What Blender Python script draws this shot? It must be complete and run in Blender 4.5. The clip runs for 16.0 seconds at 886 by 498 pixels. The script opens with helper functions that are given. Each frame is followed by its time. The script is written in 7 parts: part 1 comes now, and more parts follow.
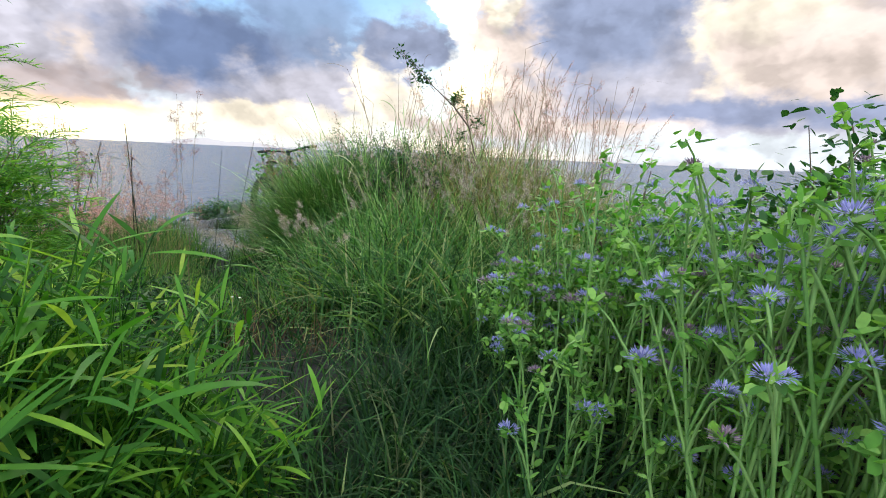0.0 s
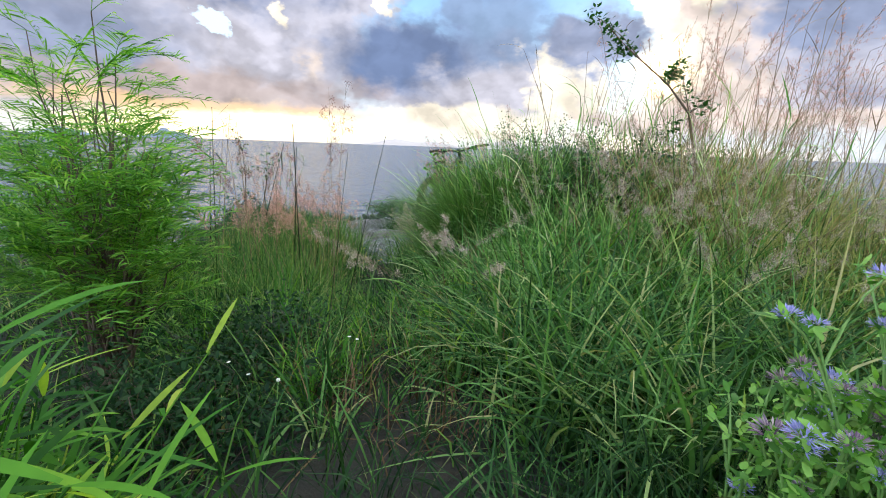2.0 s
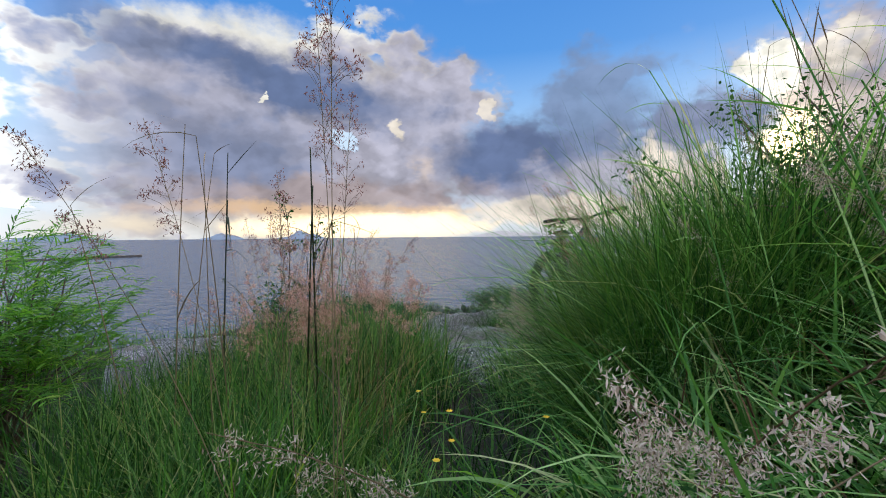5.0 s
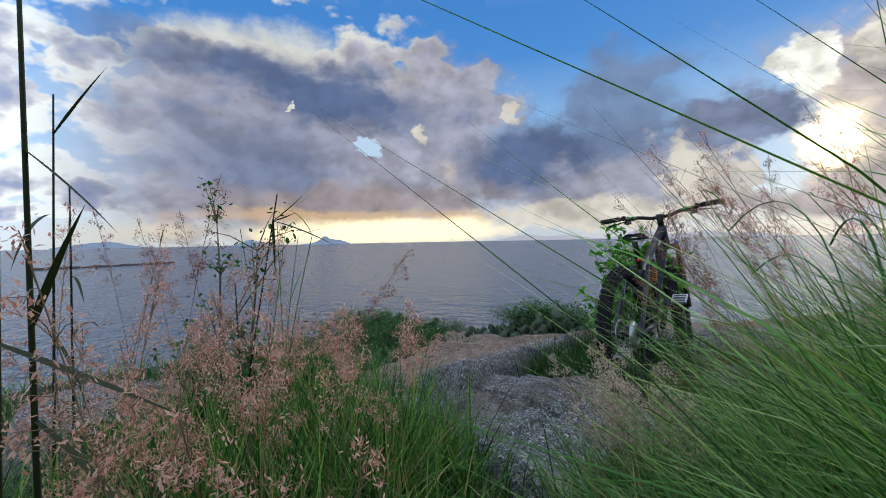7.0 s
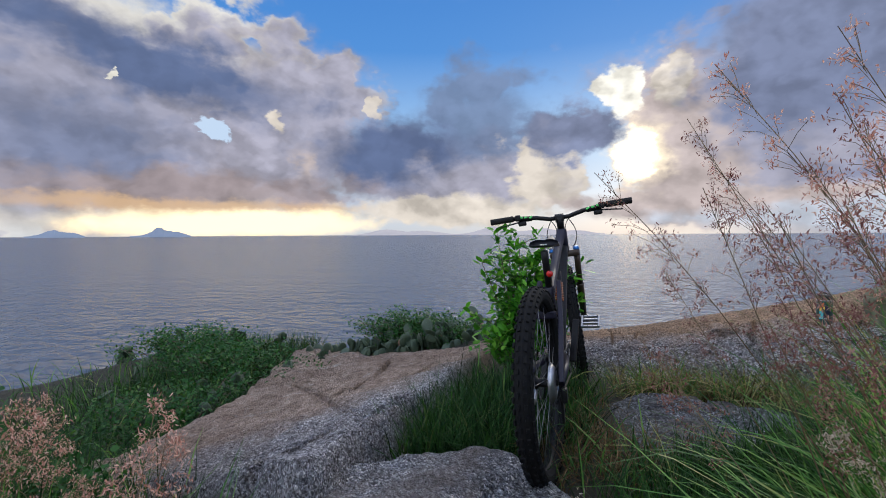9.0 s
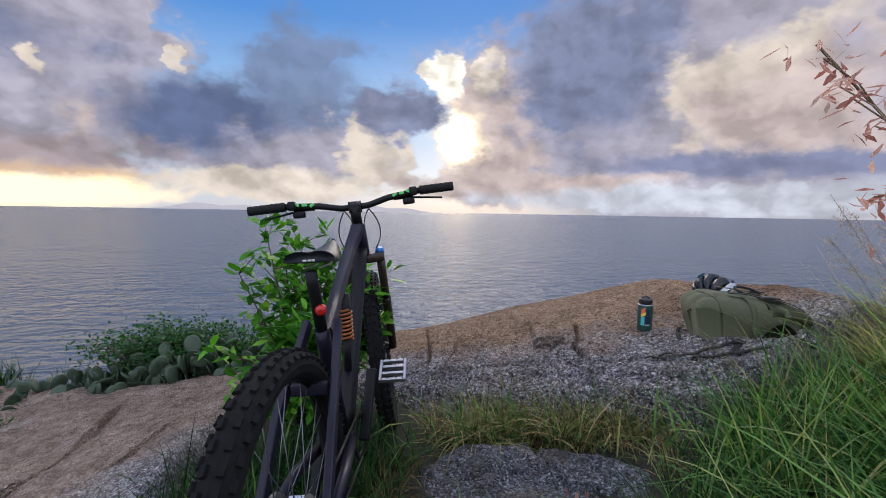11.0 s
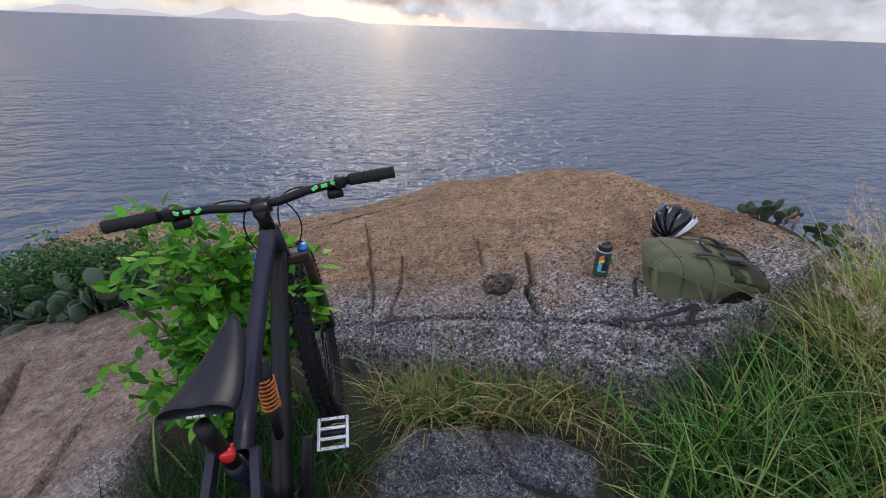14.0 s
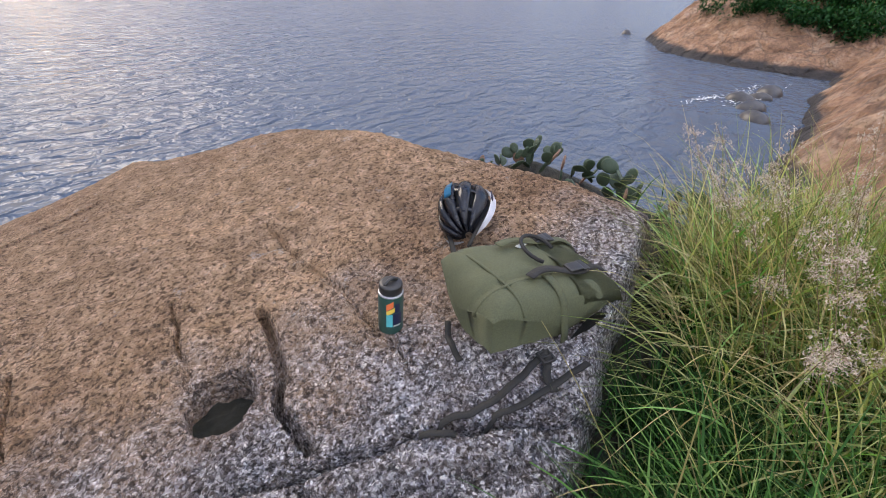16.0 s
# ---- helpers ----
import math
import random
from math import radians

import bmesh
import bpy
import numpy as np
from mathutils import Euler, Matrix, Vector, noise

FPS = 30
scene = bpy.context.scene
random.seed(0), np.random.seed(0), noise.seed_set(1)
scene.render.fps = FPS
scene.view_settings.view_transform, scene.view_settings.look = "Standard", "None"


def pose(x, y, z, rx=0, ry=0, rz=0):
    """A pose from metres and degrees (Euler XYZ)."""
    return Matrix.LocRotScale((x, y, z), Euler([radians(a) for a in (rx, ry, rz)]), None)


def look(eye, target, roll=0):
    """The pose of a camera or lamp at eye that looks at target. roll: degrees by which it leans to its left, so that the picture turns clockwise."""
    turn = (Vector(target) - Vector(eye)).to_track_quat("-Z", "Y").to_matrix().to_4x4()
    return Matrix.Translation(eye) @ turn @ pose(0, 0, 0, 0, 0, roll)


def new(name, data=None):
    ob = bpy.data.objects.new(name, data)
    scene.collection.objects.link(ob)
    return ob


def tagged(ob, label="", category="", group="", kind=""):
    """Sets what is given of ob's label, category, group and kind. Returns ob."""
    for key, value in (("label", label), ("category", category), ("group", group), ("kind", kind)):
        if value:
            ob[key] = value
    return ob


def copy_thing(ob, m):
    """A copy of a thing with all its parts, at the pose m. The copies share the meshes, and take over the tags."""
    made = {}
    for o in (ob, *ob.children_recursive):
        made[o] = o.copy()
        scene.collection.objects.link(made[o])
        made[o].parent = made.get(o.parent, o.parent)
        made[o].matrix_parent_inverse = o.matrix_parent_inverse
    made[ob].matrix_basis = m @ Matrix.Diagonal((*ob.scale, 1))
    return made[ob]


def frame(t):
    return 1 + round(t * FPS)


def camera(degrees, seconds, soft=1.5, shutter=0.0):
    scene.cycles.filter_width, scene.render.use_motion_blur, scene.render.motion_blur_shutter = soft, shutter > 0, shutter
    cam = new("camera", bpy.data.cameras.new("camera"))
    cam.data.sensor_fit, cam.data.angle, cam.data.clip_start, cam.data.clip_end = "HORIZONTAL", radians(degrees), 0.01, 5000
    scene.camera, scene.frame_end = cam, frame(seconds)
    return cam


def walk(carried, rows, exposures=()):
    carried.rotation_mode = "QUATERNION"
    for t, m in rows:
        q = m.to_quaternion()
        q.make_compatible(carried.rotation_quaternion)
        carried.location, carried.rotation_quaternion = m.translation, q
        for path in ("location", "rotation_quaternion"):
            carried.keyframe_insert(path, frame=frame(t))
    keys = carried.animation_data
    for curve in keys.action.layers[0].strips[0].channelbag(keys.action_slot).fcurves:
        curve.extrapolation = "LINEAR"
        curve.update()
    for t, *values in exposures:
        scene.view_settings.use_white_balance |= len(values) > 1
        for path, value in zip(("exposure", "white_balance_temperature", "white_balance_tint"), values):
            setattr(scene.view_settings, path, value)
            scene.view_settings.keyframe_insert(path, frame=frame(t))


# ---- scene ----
cam = camera(90.0, 16.0, soft=1.0)
PATH = [
    (0, (2.615, -4.837, 1.109), (2.437, -2.889, 0.692), 2.6),
    (0.5, (2.587, -4.713, 1.118), (2.321, -2.778, 0.685), 2.6),
    (1, (2.583, -4.594, 1.117), (2.101, -2.706, 0.667), 2.1),
    (1.5, (2.563, -4.437, 1.114), (1.795, -2.648, 0.657), 1.8),
    (2, (2.476, -4.26, 1.106), (1.582, -2.529, 0.654), 2.1),
    (2.5, (2.367, -4.063, 1.059), (1.45, -2.337, 0.633), 2.1),
    (3, (2.264, -3.857, 0.996), (1.207, -2.204, 0.606), 1.3),
    (3.5, (2.129, -3.652, 0.923), (0.938, -2.072, 0.63), -0.3),
    (4, (1.965, -3.473, 0.885), (0.747, -1.893, 0.744), -0.6),
    (4.5, (1.84, -3.302, 0.894), (0.577, -1.754, 0.812), -0.5),
    (4.7, (1.799, -3.224, 0.898), (0.512, -1.694, 0.827), -0.5),
    (7, (1.043, -2.298, 0.922), (-0.354, -0.867, 0.886), -1.1),
    (7.5, (0.865, -2.16, 0.919), (-0.519, -0.716, 0.887), -0.9),
    (8, (0.73, -1.999, 0.943), (-0.508, -0.429, 0.901), -0.7),
    (8.5, (0.613, -1.803, 0.954), (-0.49, -0.135, 0.903), -0.5),
    (9, (0.522, -1.615, 0.968), (-0.372, 0.173, 0.901), -0.3),
    (9.3, (0.495, -1.519, 0.968), (-0.199, 0.355, 0.895), 0.3),
    (9.5, (0.501, -1.403, 0.982), (-0.068, 0.512, 0.904), 0.2),
    (9.7, (0.501, -1.296, 0.981), (0.066, 0.655, 0.908), 0.4),
    (11.8, (0.439, -0.592, 1.163), (0.294, 1.385, 0.899), 0.9),
    (12, (0.434, -0.565, 1.207), (0.269, 1.403, 0.893), 1.0),
    (12.5, (0.439, -0.496, 1.349), (0.242, 1.355, 0.618), 2.0),
    (13, (0.465, -0.46, 1.456), (0.253, 1.329, 0.59), 1.8),
    (13.5, (0.461, -0.42, 1.517), (0.249, 1.35, 0.613), 1.8),
    (14, (0.431, -0.294, 1.522), (0.549, 1.487, 0.621), 2.1),
    (14.5, (0.522, -0.082, 1.474), (0.93, 1.656, 0.574), 1.8),
    (15, (0.65, 0.197, 1.454), (1.227, 1.878, 0.537), 4.2),
    (15.5, (0.718, 0.459, 1.404), (1.518, 2.019, 0.441), 4.6),
    (16, (0.829, 0.689, 1.364), (1.871, 2.022, 0.298), 4.2),
]
walk(cam, [(t, look(eye, target, roll)) for t, eye, target, roll in PATH],
 exposures=[(0.0, 0.68, 6050, 1), (1.5, 0.70, 6000, 1), (2.5, 0.72, 5950, 1), (3.5, 0.74, 5900, 2), (4.6, 0.29, 5800, 4), (7.0, -0.18, 5600, 2), (9.7, -0.06, 5800, 7), (12.0, -0.05, 5900, 9), (13.5, 0.05, 6000, 9), (15.0, 0.4, 6200, 10), (16.0, 0.65, 6300, 10)])

rng = np.random.default_rng(7)
SEA = -7.0

# ---- sky and sun ----
def build_sky():
    """Evening sky: clear air from the Sky Texture, banks of cumulus, a bright gap over the horizon."""
    world = bpy.data.worlds.new("evening_sky")
    scene.world = world
    world.use_nodes = True
    nt = world.node_tree
    nt.nodes.clear()
    N, L = nt.nodes, nt.links

    def math_node(op, a, b=None, c=None, clamp=False):
        n = N.new("ShaderNodeMath")
        n.operation, n.use_clamp = op, clamp
        for i, v in enumerate((a, b, c)):
            if v is None:
                continue
            if isinstance(v, (int, float)):
                n.inputs[i].default_value = v
            else:
                L.new(v, n.inputs[i])
        return n.outputs[0]

    def mix(f, a, b):
        n = N.new("ShaderNodeMix")
        n.data_type = "RGBA"
        for i, v in ((0, f), (6, a), (7, b)):
            if isinstance(v, (int, float)):
                n.inputs[i].default_value = v
            elif isinstance(v, tuple):
                n.inputs[i].default_value = (*v, 1)
            else:
                L.new(v, n.inputs[i])
        return n.outputs[2]

    def scaled(col, f):
        n = N.new("ShaderNodeVectorMath")
        n.operation = "SCALE"
        if isinstance(col, tuple):
            n.inputs[0].default_value = col
        else:
            L.new(col, n.inputs[0])
        if isinstance(f, (int, float)):
            n.inputs[3].default_value = f
        else:
            L.new(f, n.inputs[3])
        return n.outputs[0]

    def plus(a, b):
        n = N.new("ShaderNodeVectorMath")
        L.new(a, n.inputs[0])
        L.new(b, n.inputs[1])
        return n.outputs[0]

    co = N.new("ShaderNodeTexCoord").outputs["Generated"]
    sep = N.new("ShaderNodeSeparateXYZ")
    L.new(co, sep.inputs[0])
    x, y, z = sep.outputs
    az = math_node("MULTIPLY", math_node("ARCTAN2", x, y), 57.29578)
    el = math_node("MULTIPLY", math_node("ARCSINE", z), 57.29578)

    def noise_tex(sx, sy, scale, detail, rough, seed, distort=0.0):
        cmb = N.new("ShaderNodeCombineXYZ")
        L.new(math_node("MULTIPLY", az, sx), cmb.inputs[0])
        L.new(math_node("MULTIPLY", el, sy), cmb.inputs[1])
        cmb.inputs[2].default_value = seed
        n = N.new("ShaderNodeTexNoise")
        n.inputs["Scale"].default_value, n.inputs["Detail"].default_value = scale, detail
        n.inputs["Roughness"].default_value, n.inputs["Distortion"].default_value = rough, distort
        L.new(cmb.outputs[0], n.inputs["Vector"])
        return n.outputs[0]

    big = noise_tex(0.05, 0.085, 1.0, 8, 0.55, 3.1, 0.25)
    fine = noise_tex(0.12, 0.19, 1.0, 9, 0.58, 8.3, 0.2)

    def puff(sx, sy, seed, detail, da=0.0, de=0.0):
        """Rounded heads of cumulus: 1 in the heart of each, less towards the creases."""
        cmb = N.new("ShaderNodeCombineXYZ")
        L.new(math_node("MULTIPLY", math_node("ADD", math_node("MULTIPLY_ADD", wob, 0.35, az), da), sx), cmb.inputs[0])
        L.new(math_node("MULTIPLY", math_node("ADD", math_node("MULTIPLY_ADD", wob2, 0.35, el), de), sy), cmb.inputs[1])
        cmb.inputs[2].default_value = seed
        n = N.new("ShaderNodeTexVoronoi")
        n.feature = "SMOOTH_F1"
        n.inputs["Scale"].default_value, n.inputs["Detail"].default_value = 1.0, detail
        n.inputs["Roughness"].default_value, n.inputs["Lacunarity"].default_value = 0.48, 2.1
        n.inputs["Smoothness"].default_value = 0.25
        L.new(cmb.outputs[0], n.inputs["Vector"])
        return math_node("SUBTRACT", 1.0, n.outputs["Distance"])
    wob = math_node("MULTIPLY", math_node("SUBTRACT", noise_tex(0.09, 0.15, 1.0, 5, 0.65, 1.7), 0.5), 14.0)
    wob2 = math_node("MULTIPLY", math_node("SUBTRACT", noise_tex(0.09, 0.15, 1.0, 5, 0.65, 5.9), 0.5), 9.0)
    heads = puff(0.13, 0.20, 4.4, 3.0)
    az_w, el_w = math_node("ADD", az, wob), math_node("ADD", el, wob2)

    def blob(a0, e0, ra, re, a_in=None, e_in=None):
        """A soft ellipse in azimuth and elevation: 1 at its heart, 0 at its rim."""
        u = math_node("DIVIDE", math_node("SUBTRACT", az_w if a_in is None else a_in, a0), ra)
        v = math_node("DIVIDE", math_node("SUBTRACT", el_w if e_in is None else e_in, e0), re)
        r2 = math_node("ADD", math_node("MULTIPLY", u, u), math_node("MULTIPLY", v, v))
        return math_node("EXPONENT", math_node("MULTIPLY", r2, -1.0))

    # banks of cloud and rifts between them: azimuth, elevation, half-widths, weight
    banks = ((-100, 14, 12, 9, 0.4), (60, 16, 18, 9, 0.45), (120, 18, 30, 9, 0.4), (-150, 16, 28, 9, 0.4))
    haze = N.new("ShaderNodeMapRange")
    haze.interpolation_type = "SMOOTHSTEP"
    L.new(el_w, haze.inputs[0])
    haze.inputs[1].default_value, haze.inputs[2].default_value = 0.5, 4.4
    haze.inputs[3].default_value, haze.inputs[4].default_value = -0.10, 0.42
    dens = haze.outputs[0]
    for a0, e0, ra, re, wt in banks:
        dens = math_node("MULTIPLY_ADD", blob(a0, e0, ra, re), wt, dens)
    dens = math_node("MULTIPLY_ADD", math_node("SUBTRACT", fine, 0.5), 0.55, dens)
    dens = math_node("MULTIPLY_ADD", math_node("SUBTRACT", heads, 0.28), 0.85, dens)
    dens = math_node("MULTIPLY_ADD", math_node("SUBTRACT", big, 0.5), 1.0, dens)
    # a far rank of small cumulus low over the sea
    rank = math_node("MULTIPLY", math_node("SUBTRACT", puff(0.30, 0.62, 6.1, 3.0), 0.30), blob(0, 3.6, 400, 2.6, az, el))
    dens = math_node("MULTIPLY_ADD", rank, 0.8, dens)
    dens = math_node("SUBTRACT", dens, 0.06)
    mask = N.new("ShaderNodeMapRange")
    mask.interpolation_type = "SMOOTHSTEP"
    L.new(dens, mask.inputs[0])
    mask.inputs[1].default_value, mask.inputs[2].default_value = 0.0, 0.16
    # lumps inside the cloud, lit from the sun's side
    lump = math_node("MULTIPLY_ADD", puff(0.11, 0.17, 9.7, 4.0), 0.75, math_node("MULTIPLY", noise_tex(0.16, 0.24, 1.0, 6, 0.55, 12.4, 0.2), 0.35))
    ramp = N.new("ShaderNodeValToRGB")
    L.new(math_node("MULTIPLY_ADD", math_node("SUBTRACT", lump, 0.34), 1.25, dens), ramp.inputs[0])
    els = ramp.color_ramp.elements
    els[0].position, els[0].color = 0.0, (0.98, 0.92, 0.85, 1)
    els[1].position, els[1].color = 1.0, (0.105, 0.155, 0.315, 1)
    for p, c in ((0.08, (0.80, 0.73, 0.70, 1)), (0.22, (0.54, 0.50, 0.55, 1)), (0.40, (0.33, 0.345, 0.46, 1)), (0.62, (0.20, 0.25, 0.42, 1))):
        els.new(p).color = c
    # clear air
    sky = N.new("ShaderNodeTexSky")
    sky.sky_type, sky.sun_disc = "NISHITA", False
    sky.sun_elevation, sky.sun_rotation = radians(8), radians(-2)
    sky.dust_density, sky.ozone_density = 1.5, 2.0
    clear = N.new("ShaderNodeValToRGB")
    L.new(math_node("DIVIDE", el, 40.0, clamp=True), clear.inputs[0])
    els = clear.color_ramp.elements
    els[0].position, els[0].color = 0.0, (0.70, 0.68, 0.68, 1)
    els[1].position, els[1].color = 1.0, (0.055, 0.19, 0.56, 1)
    for p, c in ((0.10, (0.66, 0.72, 0.82, 1)), (0.30, (0.42, 0.60, 0.84, 1)), (0.55, (0.11, 0.30, 0.68, 1))):
        els.new(p).color = c
    air = plus(scaled(sky.outputs[0], 0.008), scaled(clear.outputs[0], 0.95))
    # the seaward half of the sky, bank by bank, over clear air
    relief = math_node("MULTIPLY", math_node("SUBTRACT", puff(0.15, 0.20, 9.7, 3.0), puff(0.15, 0.20, 9.7, 3.0, 1.1, 1.0)), 0.75)
    grain = math_node("ADD", math_node("MULTIPLY", math_node("SUBTRACT", fine, 0.5), 0.9), math_node("MAXIMUM", math_node("MINIMUM", relief, 0.16), -0.22))
    rag = math_node("MAXIMUM", math_node("ADD", math_node("MULTIPLY", math_node("SUBTRACT", heads, 0.14), 0.80), math_node("MULTIPLY", math_node("SUBTRACT", fine, 0.5), 0.95)), -0.14)

    def span(v, lo, hi, top):
        n = N.new("ShaderNodeMapRange")
        n.interpolation_type = "SMOOTHSTEP"
        L.new(v, n.inputs[0])
        n.inputs[1].default_value, n.inputs[2].default_value, n.inputs[4].default_value = lo, hi, top
        return n.outputs[0]

    curl_a = math_node("MULTIPLY", math_node("SUBTRACT", noise_tex(0.30, 0.42, 1.0, 4, 0.6, 2.3), 0.5), 5.0)
    curl_e = math_node("MULTIPLY", math_node("SUBTRACT", noise_tex(0.30, 0.42, 1.0, 4, 0.6, 7.7), 0.5), 3.6)
    azs = math_node("ADD", math_node("MULTIPLY_ADD", wob, 0.40, az), curl_a)
    els_ = math_node("ADD", math_node("MULTIPLY_ADD", wob2, 0.30, el), math_node("MULTIPLY", curl_e, span(el, 0.5, 6.0, 1.0)))

    def bank(below, a0, e0, ra, re, col, turn=0.0, lo=0.25, hi=0.55, amp=1.0, most=1.0, shade=0.9):
        """One cloud or rift over what lies behind it; turn: degrees that it tips up to the right."""
        da, de = math_node("SUBTRACT", azs, a0), math_node("SUBTRACT", els_, e0)
        if turn:
            c, s_ = math.cos(radians(turn)), math.sin(radians(turn))
            da, de = (math_node("ADD", math_node("MULTIPLY", da, c), math_node("MULTIPLY", de, s_)),
                      math_node("SUBTRACT", math_node("MULTIPLY", de, c), math_node("MULTIPLY", da, s_)))
        u, v = math_node("DIVIDE", da, ra), math_node("DIVIDE", de, re)
        r2 = math_node("ADD", math_node("MULTIPLY", u, u), math_node("MULTIPLY", v, v))
        torn = math_node("MULTIPLY", math_node("MULTIPLY", rag, 1.2 * amp), math_node("EXPONENT", math_node("MULTIPLY", r2, -0.40)))
        body = math_node("ADD", torn, math_node("EXPONENT", math_node("MULTIPLY", r2, -1.0)))
        lit = scaled(col, math_node("MULTIPLY_ADD", grain, shade, 1.0)) if shade else col
        return mix(span(body, lo, hi, most), below, lit)

    DARK, SLATE, MAUVE, PEACH, CREAM, WHITE = (0.145, 0.175, 0.29), (0.25, 0.26, 0.36), (0.46, 0.41, 0.46), (0.64, 0.50, 0.445), (0.80, 0.66, 0.53), (0.98, 0.86, 0.70)
    front = air
    for args, more in (
            # the great bank: lit rim, grey body, long dark bar
            ((-66, 12, 27, 13.5, WHITE), dict(lo=0.24, hi=0.40, shade=0.5)),
            ((-66, 11.5, 27, 12.5, MAUVE), dict(lo=0.20, hi=0.56, shade=1.0)),
            ((-92, 16, 12, 7, CREAM), dict(lo=0.3, hi=0.8)),
            ((-67, 9.0, 13, 7.5, SLATE), dict(lo=0.1, hi=0.9, shade=0.7)),
            ((-46, 13.5, 9, 9.5, CREAM), dict(lo=0.34, hi=0.46, shade=0.5)),
            ((-45.5, 12.5, 9.5, 9.5, MAUVE), dict(lo=0.10, hi=0.50, shade=1.0)),
            ((-59, 17.8, 18, 3.6, DARK), dict(turn=-11, lo=0.15, hi=0.85, amp=0.8, shade=0.5)),
            ((-80, 21, 8, 3.5, SLATE), dict(lo=0.2, hi=0.8)),
            ((-54.5, 12.0, 2.6, 1.5, (0.66, 0.74, 0.86)), dict(turn=-20, lo=0.45, hi=0.6, shade=0)),
            ((-63, 16.2, 0.9, 0.8, WHITE), dict(lo=0.5, hi=0.7, amp=0.4)),
            ((-47.5, 13.6, 1.1, 1.4, CREAM), dict(lo=0.3, hi=0.7, amp=0.7)),
            ((-43.5, 8.5, 2.0, 2.6, PEACH), dict(lo=0.25, hi=0.8)),
            # middle
            ((-26, 7.5, 18, 5.5, MAUVE), dict(lo=0.2, hi=0.6, shade=0.9)),
            ((-22, 13.5, 10.5, 7.5, (0.22, 0.265, 0.39)), dict(lo=0.25, hi=0.75, most=0.9, amp=1.2, shade=0.5)),
            ((-35.5, 15.5, 1.2, 1.8, CREAM), dict(lo=0.45, hi=0.7, amp=0.7)),
            ((-32.5, 10.0, 10.0, 4.6, DARK), dict(lo=0.10, hi=0.8, amp=0.6, shade=0.5)),
            ((-21, 6.5, 11, 3.6, MAUVE), dict(lo=0.2, hi=0.7)),
            ((-13.5, 7.5, 5.5, 5.0, CREAM), dict(lo=0.28, hi=0.5)),
            ((-10, 12.0, 6.5, 3.4, SLATE), dict(lo=0.2, hi=0.6)),
            # towers round the sun and the grey sheet beyond them
            ((24, 12, 25, 15, MAUVE), dict(lo=0.12, hi=0.5, shade=0.8)),
            ((1.5, 9.5, 6.5, 9.5, PEACH), dict(lo=0.2, hi=0.5)),
            ((-4.6, 16.2, 2.9, 3.3, WHITE), dict(lo=0.34, hi=0.60, amp=1.2, shade=1.6)),
            ((1.0, 17.0, 2.2, 3.0, CREAM), dict(lo=0.35, hi=0.65, amp=1.2, shade=1.6)),
            ((-8.0, 11.5, 3.2, 2.8, SLATE), dict(lo=0.25, hi=0.6)),
            ((13, 17, 9.5, 8.5, (0.25, 0.265, 0.375)), dict(lo=0.15, hi=0.6, shade=0.8)),
            ((31, 12.5, 10.5, 6.5, CREAM), dict(lo=0.25, hi=0.5, shade=0.8)),
            ((35, 10.5, 13, 6.0, PEACH), dict(lo=0.15, hi=0.7, shade=0.9)),
            ((54, 13, 16, 9, MAUVE), dict(lo=0.15, hi=0.8, shade=0.8)),
            ((32, 5.2, 20, 1.7, (0.26, 0.265, 0.37)), dict(turn=-3, lo=0.12, hi=0.8, shade=0.7, amp=0.7)),
            # warm undersides, then the gaps over the sea
            ((-57, 5.2, 26, 2.3, (0.40, 0.30, 0.28)), dict(lo=0.2, hi=0.9, most=0.9, amp=0.7)),
            ((-26, 3.0, 16, 2.2, CREAM), dict(lo=0.22, hi=0.6)),
            ((4, 3.2, 17, 2.0, PEACH), dict(lo=0.2, hi=0.6)),
            ((-58, 3.4, 22, 1.2, (0.85, 0.52, 0.27)), dict(lo=0.2, hi=0.9, amp=0.6, most=0.8, shade=0)),
            ((-52, 1.4, 18, 2.0, (1.9, 1.42, 0.80)), dict(lo=0.25, hi=0.8, amp=0.6, shade=0)),
            ((-90, 1.5, 20, 1.6, (0.90, 0.70, 0.50)), dict(lo=0.2, hi=0.8, amp=0.6, shade=0)),
            ((30, 1.6, 30, 1.6, (0.68, 0.66, 0.69)), dict(lo=0.15, hi=0.6, shade=0.9)),
            ((-2.6, 9.2, 3.4, 4.4, (1.35, 1.05, 0.72)), dict(lo=0.15, hi=0.8, amp=0.8, shade=0)),
            ((-3.0, 9.2, 2.3, 4.0, (6.0, 4.2, 2.3)), dict(lo=0.30, hi=1.0, amp=0.5, shade=0))):
        front = bank(front, *args, **more)
    cloud = ramp.outputs[0]
    ahead = math_node("MULTIPLY", span(y, -0.05, 0.30, 1.0), span(z, 0.62, 0.45, 1.0))
    # clouds opposite the low sun and overhead, out of view, are brightened as fill
    bright = math_node("ADD", math_node("ADD", 1.0, span(y, 0.35, -0.5, 1.35)), span(z, 0.55, 0.95, 0.8))
    total = mix(ahead, scaled(mix(mask.outputs[0], air, cloud), bright), front)
    bg = N.new("ShaderNodeBackground")
    L.new(total, bg.inputs[0])
    bg.inputs[1].default_value = 1.0
    out = N.new("ShaderNodeOutputWorld")
    L.new(bg.outputs[0], out.inputs[0])


